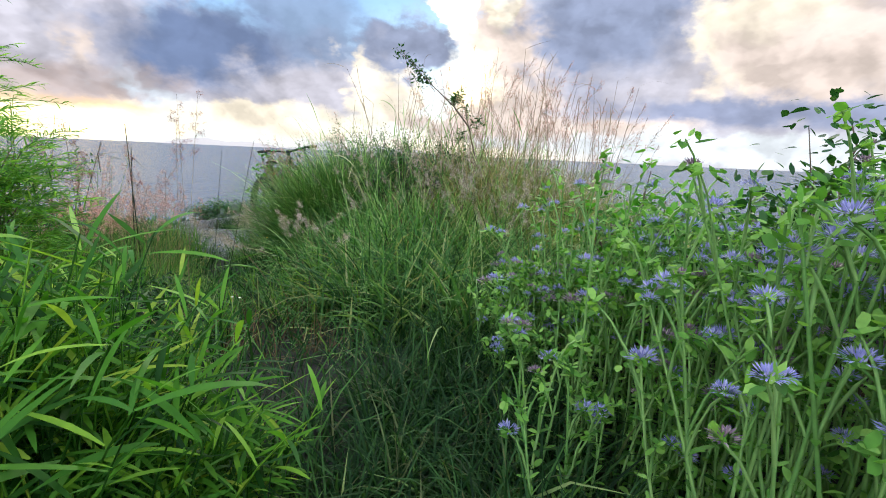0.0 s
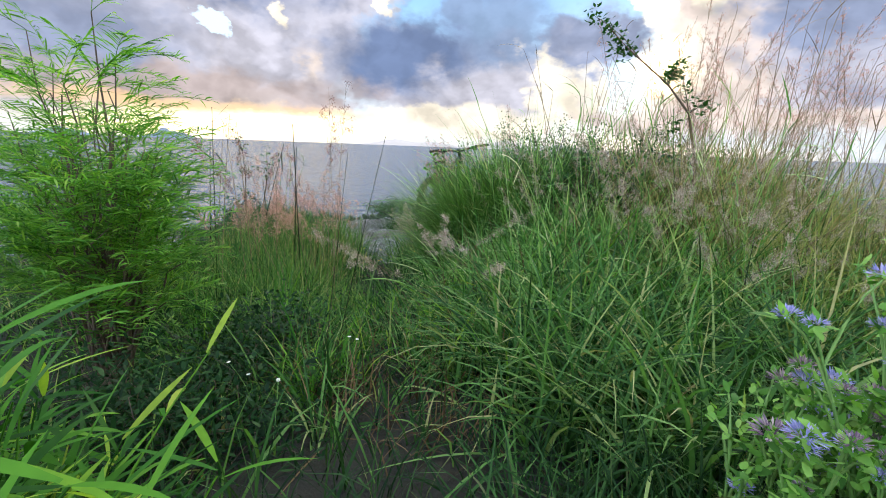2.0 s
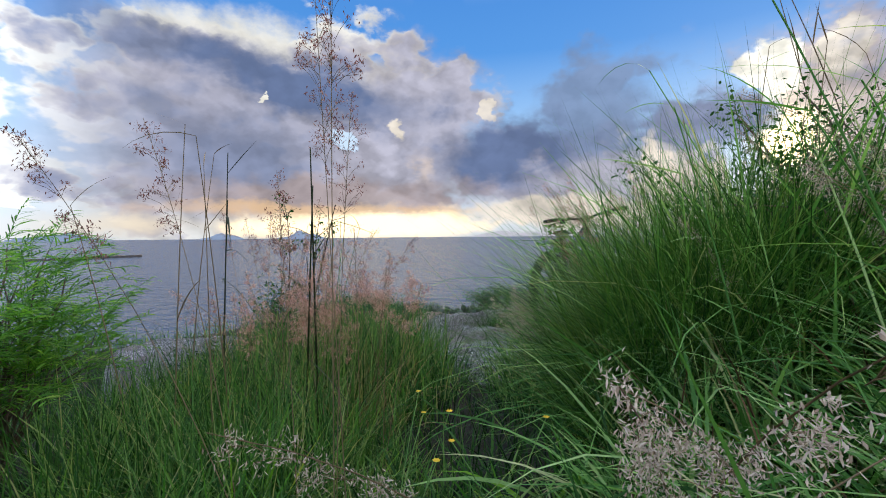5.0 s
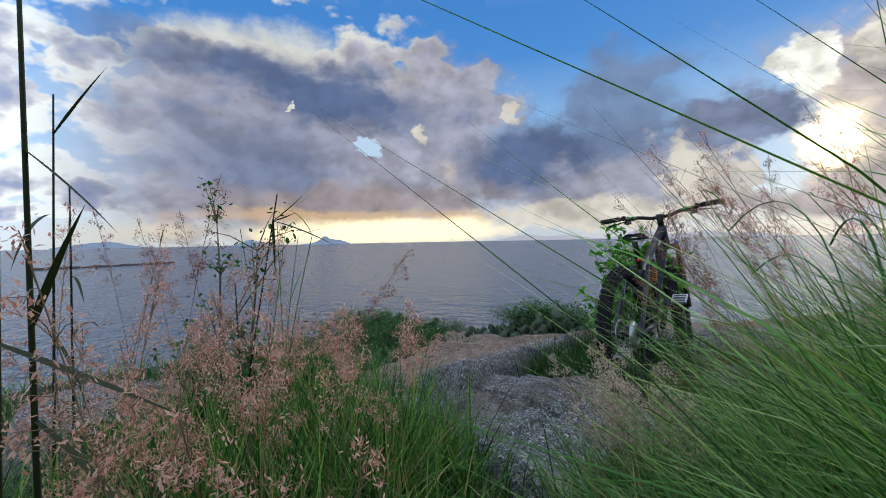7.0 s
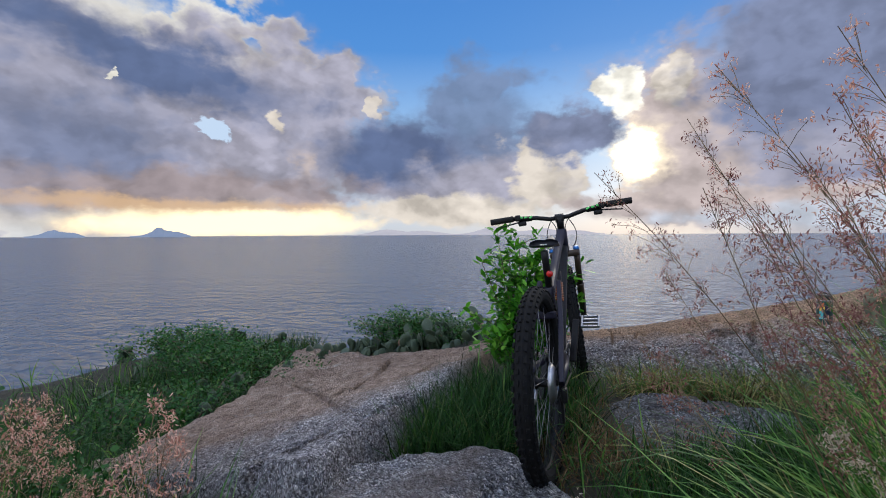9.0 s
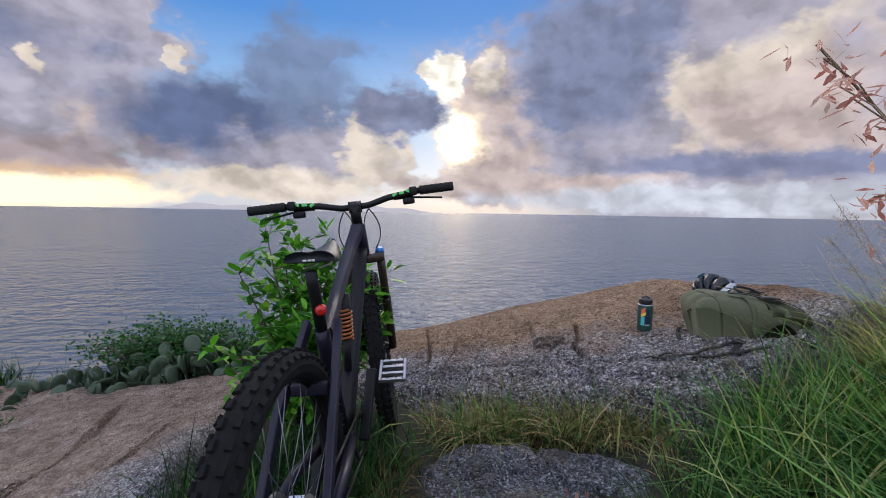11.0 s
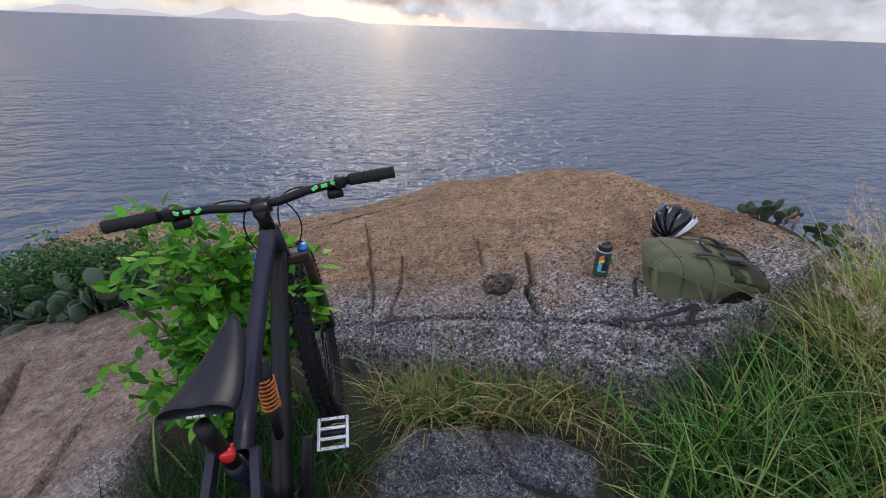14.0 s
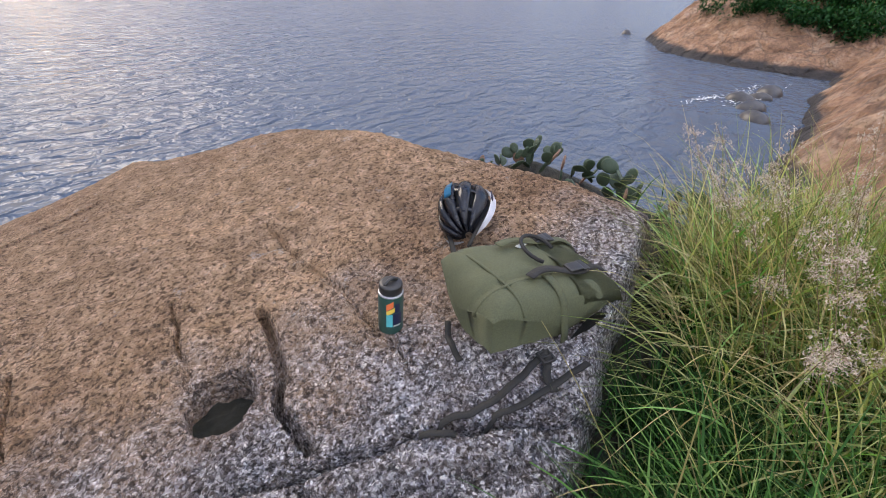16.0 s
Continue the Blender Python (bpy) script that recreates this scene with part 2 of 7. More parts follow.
build_sky()
sun_data = bpy.data.lights.new("low_sun", "SUN")
sun_data.energy, sun_data.angle, sun_data.color = 1.55, radians(30), (1.0, 0.84, 0.66)
sun = new("low_sun", sun_data)
sun.matrix_world = look((-1.7, 30, 18), (0, 0, 0))


# ---- materials ----
class Mat:
    """A node material under construction."""

    def __init__(self, name):
        self.m = bpy.data.materials.new(name)
        self.m.use_nodes = True
        self.nt = self.m.node_tree
        self.N, self.L = self.nt.nodes, self.nt.links
        self.p = self.N["Principled BSDF"]
        self.out = self.N["Material Output"]

    def coord(self, scale=(1, 1, 1), kind="Object"):
        mp = self.N.new("ShaderNodeMapping")
        mp.inputs["Scale"].default_value = scale
        self.L.new(self.N.new("ShaderNodeTexCoord").outputs[kind], mp.inputs[0])
        return mp.outputs[0]

    def noise(self, scale, detail=4, rough=0.55, vec=None, distort=0.0):
        n = self.N.new("ShaderNodeTexNoise")
        n.inputs["Scale"].default_value, n.inputs["Detail"].default_value = scale, detail
        n.inputs["Roughness"].default_value, n.inputs["Distortion"].default_value = rough, distort
        self.L.new(vec if vec is not None else self.coord(), n.inputs["Vector"])
        return n.outputs[0]

    def voronoi(self, scale, out="Distance", feature="F1", vec=None):
        n = self.N.new("ShaderNodeTexVoronoi")
        n.feature = feature
        n.inputs["Scale"].default_value = scale
        self.L.new(vec if vec is not None else self.coord(), n.inputs["Vector"])
        return n.outputs[out]

    def ramp(self, fac, stops):
        r = self.N.new("ShaderNodeValToRGB")
        self.L.new(fac, r.inputs[0])
        e = r.color_ramp.elements
        e[0].position, e[0].color = stops[0][0], (*stops[0][1], 1)
        e[1].position, e[1].color = stops[-1][0], (*stops[-1][1], 1)
        for p, c in stops[1:-1]:
            e.new(p).color = (*c, 1)
        return r.outputs[0]

    def mix(self, f, a, b, mode="MIX"):
        n = self.N.new("ShaderNodeMix")
        n.data_type, n.blend_type = "RGBA", mode
        for i, v in ((0, f), (6, a), (7, b)):
            if isinstance(v, (int, float)):
                n.inputs[i].default_value = v
            elif isinstance(v, tuple):
                n.inputs[i].default_value = (*v, 1)
            else:
                self.L.new(v, n.inputs[i])
        return n.outputs[2]

    def math(self, op, a, b, clamp=False):
        n = self.N.new("ShaderNodeMath")
        n.operation, n.use_clamp = op, clamp
        for i, v in enumerate((a, b)):
            if isinstance(v, (int, float)):
                n.inputs[i].default_value = v
            else:
                self.L.new(v, n.inputs[i])
        return n.outputs[0]

    def step(self, v, lo, hi):
        n = self.N.new("ShaderNodeMapRange")
        n.interpolation_type = "SMOOTHSTEP"
        self.L.new(v, n.inputs[0])
        n.inputs[1].default_value, n.inputs[2].default_value = lo, hi
        return n.outputs[0]

    def bump(self, h, strength=0.4, dist=0.01, under=None):
        b = self.N.new("ShaderNodeBump")
        b.inputs["Strength"].default_value, b.inputs["Distance"].default_value = strength, dist
        self.L.new(h, b.inputs["Height"])
        if under is not None:
            self.L.new(under, b.inputs["Normal"])
        self.L.new(b.outputs[0], self.p.inputs["Normal"])
        return b.outputs[0]

    def set(self, col=None, rough=None, metal=None, spec=None):
        for key, v in (("Base Color", col), ("Roughness", rough), ("Metallic", metal), ("Specular IOR Level", spec)):
            if v is None:
                continue
            if isinstance(v, tuple):
                self.p.inputs[key].default_value = (*v, 1)
            elif isinstance(v, (int, float)):
                self.p.inputs[key].default_value = v
            else:
                self.L.new(v, self.p.inputs[key])
        return self


def foliage(name, stops, glow=0.35, rough=0.5, vein=40.0, spec=0.10, through_tint=(1.3, 1.5, 0.6)):
    """Leaf or blade: colour by the piece, grain along it, light let through."""
    m = Mat(name)
    rnd = m.N.new("ShaderNodeNewGeometry").outputs["Random Per Island"]
    col = m.ramp(rnd, stops)
    patch = m.noise(1.3, 3)
    col = m.mix(m.math("MULTIPLY", m.math("SUBTRACT", patch, 0.35, True), 1.1), col, m.mix(1.0, col, (0.62, 0.70, 0.50), "MULTIPLY"))
    grain = m.noise(vein, 3)
    col = m.mix(0.35, col, m.mix(1.0, col, m.ramp(grain, ((0.25, (0.55, 0.6, 0.5)), (0.75, (1.3, 1.25, 1.1)))), "MULTIPLY"))
    m.set(col, rough, 0.0, spec)
    tr = m.N.new("ShaderNodeBsdfTranslucent")
    m.L.new(m.mix(1.0, col, through_tint, "MULTIPLY"), tr.inputs[0])
    ms = m.N.new("ShaderNodeMixShader")
    ms.inputs[0].default_value = glow
    m.L.new(m.p.outputs[0], ms.inputs[1])
    m.L.new(tr.outputs[0], ms.inputs[2])
    m.L.new(ms.outputs[0], m.out.inputs[0])
    return m.m


M_BROAD = foliage("broad_grass_blade", ((0.0, (0.015, 0.056, 0.009)), (0.35, (0.050, 0.152, 0.018)), (0.7, (0.098, 0.250, 0.024)), (0.92, (0.20, 0.37, 0.036)), (1.0, (0.36, 0.44, 0.06))), 0.34, 0.45, 60)
M_TALL = foliage("tall_grass_blade", ((0.0, (0.016, 0.046, 0.014)), (0.30, (0.050, 0.125, 0.034)), (0.65, (0.115, 0.235, 0.062)), (0.88, (0.21, 0.34, 0.105)), (1.0, (0.44, 0.39, 0.20))), 0.32, 0.5, 60)
M_FINE = foliage("fine_soft_grass", ((0.0, (0.035, 0.090, 0.026)), (0.4, (0.10, 0.205, 0.060)), (0.75, (0.19, 0.325, 0.095)), (1.0, (0.40, 0.41, 0.20))), 0.38, 0.5, 60)
M_DRY = foliage("dry_grass_blade", ((0.0, (0.14, 0.12, 0.055)), (0.35, (0.15, 0.19, 0.06)), (0.7, (0.34, 0.27, 0.12)), (1.0, (0.52, 0.41, 0.23))), 0.25, 0.65, 80, through_tint=(1.3, 1.3, 0.9))
M_STRAW = foliage("straw_stem", ((0.0, (0.16, 0.11, 0.07)), (0.6, (0.26, 0.19, 0.12)), (1.0, (0.36, 0.27, 0.19))), 0.2, 0.65, 80, through_tint=(1.15, 1.1, 1.05))
M_PINK = foliage("ruby_seed_fluff", ((0.0, (0.40, 0.17, 0.14)), (0.5, (0.63, 0.37, 0.30)), (1.0, (0.78, 0.57, 0.49))), 0.5, 0.8, 120, 0.05, through_tint=(1.15, 1.05, 1.05))
M_DARKSEED = foliage("dark_ruby_seed", ((0.0, (0.16, 0.06, 0.06)), (0.6, (0.30, 0.14, 0.13)), (1.0, (0.46, 0.28, 0.24))), 0.4, 0.8, 120, 0.1, through_tint=(1.15, 1.1, 1.05))
M_STEMGREEN = foliage("green_stem", ((0.0, (0.13, 0.28, 0.070)), (1.0, (0.28, 0.43, 0.15))), 0.15, 0.5, 80)
M_WEED = foliage("weed_leaf", ((0.0, (0.045, 0.125, 0.024)), (0.5, (0.145, 0.320, 0.055)), (1.0, (0.30, 0.49, 0.12))), 0.36, 0.5, 90)
M_BLUE = foliage("blue_floret", ((0.0, (0.26, 0.26, 0.60)), (0.6, (0.40, 0.39, 0.76)), (1.0, (0.58, 0.55, 0.84))), 0.35, 0.7, 120, 0.1, through_tint=(1.15, 1.1, 1.05))
M_MAUVE = foliage("faded_floret", ((0.0, (0.16, 0.10, 0.18)), (0.6, (0.30, 0.22, 0.30)), (1.0, (0.50, 0.42, 0.44))), 0.3, 0.8, 120, 0.1, through_tint=(1.15, 1.1, 1.05))
M_FEATHER = foliage("feather_leaflet", ((0.0, (0.045, 0.120, 0.020)), (0.4, (0.130, 0.300, 0.042)), (0.8, (0.21, 0.40, 0.065)), (1.0, (0.36, 0.50, 0.10))), 0.45, 0.42, 60)
M_SMALL = foliage("small_dark_leaf", ((0.0, (0.020, 0.066, 0.021)), (0.7, (0.037, 0.107, 0.028)), (1.0, (0.086, 0.153, 0.048))), 0.25, 0.4, 60)
# leaf greens taken close to black to stand for the shade of the bush
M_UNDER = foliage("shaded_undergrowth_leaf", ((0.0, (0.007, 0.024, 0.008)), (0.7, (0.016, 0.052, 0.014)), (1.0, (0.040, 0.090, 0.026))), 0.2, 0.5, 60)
M_LIME = foliage("glossy_green_leaf", ((0.0, (0.030, 0.110, 0.015)), (0.4, (0.075, 0.230, 0.025)), (0.8, (0.14, 0.36, 0.04)), (1.0, (0.24, 0.45, 0.06))), 0.35, 0.35, 50)
M_FAR = foliage("far_tree_leaf", ((0.0, (0.014, 0.051, 0.017)), (0.7, (0.027, 0.087, 0.027)), (1.0, (0.047, 0.112, 0.033))), 0.15, 0.7, 3)
M_YELLOW = foliage("yellow_petal", ((0.0, (0.75, 0.48, 0.03)), (1.0, (0.85, 0.62, 0.06))), 0.3, 0.6, 100, through_tint=(1.15, 1.1, 1.05))
M_WHITE = foliage("white_petal", ((0.0, (0.70, 0.70, 0.62)), (1.0, (0.82, 0.82, 0.76))), 0.3, 0.6, 100, through_tint=(1.15, 1.1, 1.05))


M_SOFT = foliage("soft_green_grass", ((0.0, (0.020, 0.060, 0.014)), (0.4, (0.060, 0.150, 0.030)), (0.75, (0.124, 0.254, 0.048)), (1.0, (0.28, 0.36, 0.11))), 0.18, 0.5, 60)
M_FRESH = foliage("fresh_green_grass", ((0.0, (0.040, 0.110, 0.028)), (0.35, (0.14, 0.30, 0.082)), (0.7, (0.27, 0.45, 0.15)), (0.9, (0.40, 0.55, 0.24)), (1.0, (0.58, 0.54, 0.34))), 0.36, 0.5, 60)
# turf with the shade beneath taller growth put into its blade colours
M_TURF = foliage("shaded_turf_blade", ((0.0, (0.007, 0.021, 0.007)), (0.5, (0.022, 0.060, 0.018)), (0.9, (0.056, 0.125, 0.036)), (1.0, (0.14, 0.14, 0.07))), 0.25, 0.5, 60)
M_GOLD = foliage("yellow_green_long_grass", ((0.0, (0.10, 0.15, 0.045)), (0.30, (0.24, 0.29, 0.10)), (0.65, (0.40, 0.40, 0.19)), (1.0, (0.60, 0.50, 0.32))), 0.42, 0.5, 60)
M_PALE = foliage("pale_buff_seed", ((0.0, (0.38, 0.30, 0.25)), (0.5, (0.56, 0.46, 0.39)), (1.0, (0.72, 0.63, 0.55))), 0.4, 0.8, 120, 0.05, through_tint=(1.1, 1.05, 1.0))
M_BROWN = foliage("dead_brown_blade", ((0.0, (0.055, 0.035, 0.020)), (0.6, (0.15, 0.095, 0.050)), (1.0, (0.27, 0.18, 0.10))), 0.2, 0.7, 80, through_tint=(1.2, 1.1, 0.9))
M_REED = foliage("dark_reed", ((0.0, (0.016, 0.022, 0.010)), (1.0, (0.040, 0.050, 0.022))), 0.12, 0.5, 80)


def wood_mat():
    m = Mat("grey_brown_bark")
    g = m.noise(30, 6, 0.6, m.coord((1, 1, 0.15)))
    m.set(m.ramp(g, ((0.3, (0.05, 0.035, 0.025)), (0.7, (0.17, 0.12, 0.085)))), 0.85)
    m.bump(g, 0.6, 0.004)
    return m.m


M_BARK = wood_mat()


def granite(name, warm, grey, split, crust=1.0):
    """Weathered granite: warm iron-stained skin, grey lichen-speckled where split says."""
    m = Mat(name)
    flat = m.coord()
    push = m.N.new("ShaderNodeTexNoise")
    push.inputs["Scale"].default_value, push.inputs["Detail"].default_value = 40.0, 3.0
    m.L.new(flat, push.inputs["Vector"])
    shift = m.N.new("ShaderNodeVectorMath")
    shift.operation = "MULTIPLY_ADD"
    m.L.new(push.outputs["Color"], shift.inputs[0])
    shift.inputs[1].default_value = (0.022, 0.022, 0.022)
    m.L.new(flat, shift.inputs[2])
    vec = shift.outputs[0]
    # crumbs of feldspar and lichen at two sizes
    def crumb(scale):
        sp = m.N.new("ShaderNodeSeparateColor")
        m.L.new(m.voronoi(scale, "Color", vec=vec), sp.inputs[0])
        return sp.outputs[0]
    big, small = crumb(78), crumb(170)
    gap = m.voronoi(78, "Distance", "DISTANCE_TO_EDGE", vec=vec)
    blotch = m.noise(2.3, 6, 0.62, flat)
    mid = m.noise(13, 6, 0.66, flat, 0.3)
    a = m.ramp(mid, ((0.30, tuple(c * 0.55 for c in warm)), (0.5, warm), (0.72, tuple(min(0.8, c * 1.5) for c in warm))))
    a = m.mix(0.62 * crust, a, m.mix(1.0, a, m.ramp(big, ((0.0, (0.62, 0.60, 0.58)), (0.45, (0.97, 0.97, 0.97)), (1.0, (1.34, 1.32, 1.28)))), "MULTIPLY"))
    b = m.ramp(small, ((0.0, tuple(c * 0.16 for c in grey)), (0.30, tuple(c * 0.55 for c in grey)), (0.65, grey), (1.0, tuple(min(0.8, c * 2.3) for c in grey))))
    b = m.mix(0.85 * crust, b, m.mix(1.0, b, m.ramp(big, ((0.0, (0.32, 0.31, 0.32)), (0.45, (0.95, 0.95, 0.95)), (1.0, (1.7, 1.7, 1.7)))), "MULTIPLY"))
    sx = m.N.new("ShaderNodeSeparateXYZ")
    m.L.new(flat, sx.inputs[0])
    if split is None:
        f = m.step(blotch, 0.40, 0.56)
    else:
        run = m.math("ADD", m.math("MULTIPLY", sx.outputs[0], split[0]), m.math("MULTIPLY", sx.outputs[1], split[1]))
        run = m.math("ADD", run, m.math("MULTIPLY", m.math("SUBTRACT", blotch, 0.5), split[3]))
        f = m.step(run, split[2] + 0.30, split[2] - 0.30)
    f2 = m.math("ADD", m.math("MULTIPLY", f, 0.85), m.math("MULTIPLY", m.math("SUBTRACT", mid, 0.45), 0.9), True)
    col = m.mix(f2, a, b)
    # dark pits between the crumbs, in drifts
    pit = m.step(m.noise(58, 4, 0.65, flat), 0.475, 0.415)
    col = m.mix(m.math("MULTIPLY", pit, min(0.92, 0.95 * crust)), col, m.mix(1.0, col, (0.24, 0.22, 0.21), "MULTIPLY"))
    drift = m.step(m.noise(7, 5, 0.65, flat), 0.42, 0.60)
    col = m.mix(m.math("MULTIPLY", m.math("MULTIPLY", m.step(gap, 0.10, 0.0), drift), 0.75 * crust), col, m.mix(1.0, col, (0.2, 0.18, 0.17), "MULTIPLY"))
    pale = m.step(m.noise(5.5, 6, 0.7, flat, 0.6), 0.60, 0.68)
    col = m.mix(m.math("MULTIPLY", m.math("MULTIPLY", pale, m.step(small, 0.25, 0.5)), 0.6), col, (0.58, 0.55, 0.52))
    # broad weathering: paler washed tracts and darker iron-stained ones
    broad = m.noise(1.1, 5, 0.6, flat, 0.8)
    col = m.mix(0.85, col, m.mix(1.0, col, m.ramp(broad, ((0.30, (0.66, 0.60, 0.56)), (0.5, (1.0, 1.0, 1.0)), (0.70, (1.28, 1.26, 1.22)))), "MULTIPLY"))
    m.set(col, 0.88, 0.0, 0.25)
    n1 = m.bump(m.noise(9, 4, 0.6, flat), 0.8, 0.06)
    n1 = m.bump(m.noise(34, 8, 0.72, flat), 1.0, 0.03 + 0.03 * crust, n1)
    n1 = m.bump(pit, 0.8, -0.02, n1)
    m.bump(m.step(gap, 0.0, 0.30), 1.0, 0.024, n1)
    return m.m


M_DOME = granite("granite_orange_dome", (0.53, 0.35, 0.215), (0.45, 0.445, 0.48), (0.12, 1.0, 1.78, 1.2), 0.9)
M_SLAB = granite("granite_tan_slab", (0.41, 0.31, 0.245), (0.46, 0.46, 0.50), (-1.0, 0.62, 1.02, 0.8), 0.52)
M_LOWROCK = granite("granite_dark_low_rock", (0.16, 0.148, 0.145), (0.205, 0.22, 0.25), None, 0.6)
M_BOULDER = granite("granite_grey_boulder", (0.28, 0.25, 0.235), (0.37, 0.38, 0.415), None, 0.55)


def cliff_mat():
    """Sea cliff: orange granite in rounded blocks with dark joints, black and wet at the tide line."""
    m = Mat("cliff_orange_rock")
    vec = m.coord()
    n = m.noise(0.45, 8, 0.65, vec, 0.4)
    fine = m.noise(2.6, 7, 0.7, vec)
    sx = m.N.new("ShaderNodeSeparateXYZ")
    m.L.new(vec, sx.inputs[0])
    col = m.ramp(n, ((0.3, (0.17, 0.095, 0.055)), (0.5, (0.36, 0.205, 0.115)), (0.72, (0.52, 0.37, 0.25))))
    col = m.mix(0.8, col, m.mix(1.0, col, m.ramp(fine, ((0.3, (0.35, 0.33, 0.32)), (0.5, (0.95, 0.95, 0.95)), (0.7, (1.35, 1.3, 1.25)))), "MULTIPLY"))
    push = m.N.new("ShaderNodeVectorMath")
    push.operation = "MULTIPLY_ADD"
    wv = m.N.new("ShaderNodeTexNoise")
    wv.inputs["Scale"].default_value, wv.inputs["Detail"].default_value = 0.6, 4.0
    m.L.new(vec, wv.inputs["Vector"])
    m.L.new(wv.outputs["Color"], push.inputs[0])
    push.inputs[1].default_value = (1.6, 1.6, 1.6)
    m.L.new(vec, push.inputs[2])
    joint = m.voronoi(0.30, "Distance", "DISTANCE_TO_EDGE", vec=push.outputs[0])
    col = m.mix(m.math("MULTIPLY", m.step(joint, 0.05, 0.0), 0.45), col, (0.05, 0.036, 0.028))
    wet = m.step(m.math("ADD", sx.outputs[2], m.math("MULTIPLY", n, 1.2)), SEA + 1.9, SEA + 1.3)
    col = m.mix(wet, col, (0.040, 0.034, 0.031))
    m.set(col, 0.85)
    n1 = m.bump(m.noise(1.6, 8, 0.7, vec), 1.0, 0.5)
    m.bump(m.step(joint, 0.0, 0.25), 1.0, 0.5, n1)
    return m.m


M_CLIFF = cliff_mat()


def soil_mat():
    m = Mat("leaf_litter_soil")
    n = m.noise(9, 8, 0.7)
    m.set(m.ramp(n, ((0.3, (0.010, 0.011, 0.006)), (0.55, (0.024, 0.022, 0.013)), (0.75, (0.058, 0.044, 0.028)))), 0.95)
    m.bump(m.noise(60, 6, 0.7), 0.8, 0.02)
    return m.m


M_SOIL = soil_mat()


def sea_mat():
    m = Mat("evening_sea_water")
    m.set((0.013, 0.034, 0.062), 0.18, 0.0, 0.35)
    m.p.inputs["IOR"].default_value = 1.33
    vec = m.N.new("ShaderNodeMapping")
    vec.inputs["Rotation"].default_value = (0, 0, radians(-14))
    m.L.new(m.N.new("ShaderNodeTexCoord").outputs["Object"], vec.inputs[0])
    def run(sx, sy):
        mp = m.N.new("ShaderNodeMapping")
        mp.inputs["Scale"].default_value = (sx, sy, 1)
        m.L.new(vec.outputs[0], mp.inputs[0])
        return mp.outputs[0]
    swell = m.noise(0.11, 2, 0.5, run(0.4, 1.0), 0.3)
    chop = m.noise(0.70, 2, 0.55, run(0.48, 1.0), 0.6)
    wavelet = m.noise(1.5, 2, 0.55, run(1.0, 1.0), 0.4)
    n1 = m.bump(swell, 0.8, 1.2)
    n2 = m.bump(chop, 1.0, 0.95, n1)
    n3 = m.bump(wavelet, 1.0, 0.30, n2)
    # light that comes back out of the turbid water
    deep = m.N.new("ShaderNodeBsdfDiffuse")
    deep.inputs[0].default_value = (0.185, 0.205, 0.25, 1)
    m.L.new(n3, deep.inputs["Normal"])
    ms = m.N.new("ShaderNodeMixShader")
    ms.inputs[0].default_value = 0.64
    m.L.new(deep.outputs[0], ms.inputs[1])
    m.L.new(m.p.outputs[0], ms.inputs[2])
    m.L.new(ms.outputs[0], m.out.inputs[0])
    return m.m


M_SEA = sea_mat()


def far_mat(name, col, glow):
    """Far land; the evening haze before it is added as a faint emission of its surface."""
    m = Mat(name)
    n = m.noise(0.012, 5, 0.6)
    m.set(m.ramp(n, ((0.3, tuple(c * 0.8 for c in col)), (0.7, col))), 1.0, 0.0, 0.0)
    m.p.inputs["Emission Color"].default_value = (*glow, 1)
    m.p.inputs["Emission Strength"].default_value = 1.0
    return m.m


def plain(name, col, rough=0.5, metal=0.0, grain=60.0, amount=0.25, bump=0.15, coat=0.0):
    """Solid stuff with fine grain, scuffs and a little relief."""
    m = Mat(name)
    vec = m.coord()
    n = m.noise(grain, 6, 0.6, vec)
    w = m.noise(6, 5, 0.65, vec)
    c = m.ramp(n, ((0.3, tuple(v * (1 - amount) for v in col)), (0.7, tuple(min(0.95, v * (1 + amount)) for v in col))))
    c = m.mix(m.math("MULTIPLY", m.step(w, 0.55, 0.75), 0.3), c, tuple(0.85 * v + 0.012 for v in col))
    m.set(c, m.math("ADD", m.math("MULTIPLY", w, 0.25), max(0.02, rough - 0.12)), metal)
    if coat:
        m.p.inputs["Coat Weight"].default_value, m.p.inputs["Coat Roughness"].default_value = coat, 0.12
    m.bump(n, bump, 0.002)
    return m.m


M_RUBBER = plain("tyre_rubber", (0.007, 0.007, 0.0075), 0.85, 0, 90, 0.35)
M_FRAME = plain("plum_grey_frame_paint", (0.013, 0.012, 0.024), 0.45, 0.0, 40, 0.15, 0.02, 0.10)
M_FRAME.node_tree.nodes["Principled BSDF"].inputs["Specular IOR Level"].default_value = 0.22
M_BLACK = plain("black_anodised_metal", (0.010, 0.010, 0.011), 0.45, 0.1, 80, 0.2, 0.05)
M_FORK = plain("brown_black_fork", (0.045, 0.032, 0.026), 0.3, 0.3, 60, 0.2, 0.03, 0.3)
M_SPOKE = plain("steel_spoke", (0.22, 0.22, 0.23), 0.35, 0.8, 120, 0.1, 0.05)
M_SILVER = plain("brushed_silver_metal", (0.42, 0.42, 0.44), 0.32, 0.9, 120, 0.12, 0.08)
M_SADDLE = plain("saddle_synthetic_leather", (0.010, 0.011, 0.016), 0.42, 0, 160, 0.2, 0.12)
M_GRIP = plain("black_grip_rubber", (0.014, 0.014, 0.014), 0.8, 0, 200, 0.4, 0.5)
M_RED = plain("red_lamp_plastic", (0.45, 0.015, 0.012), 0.25, 0, 50, 0.1, 0.03)
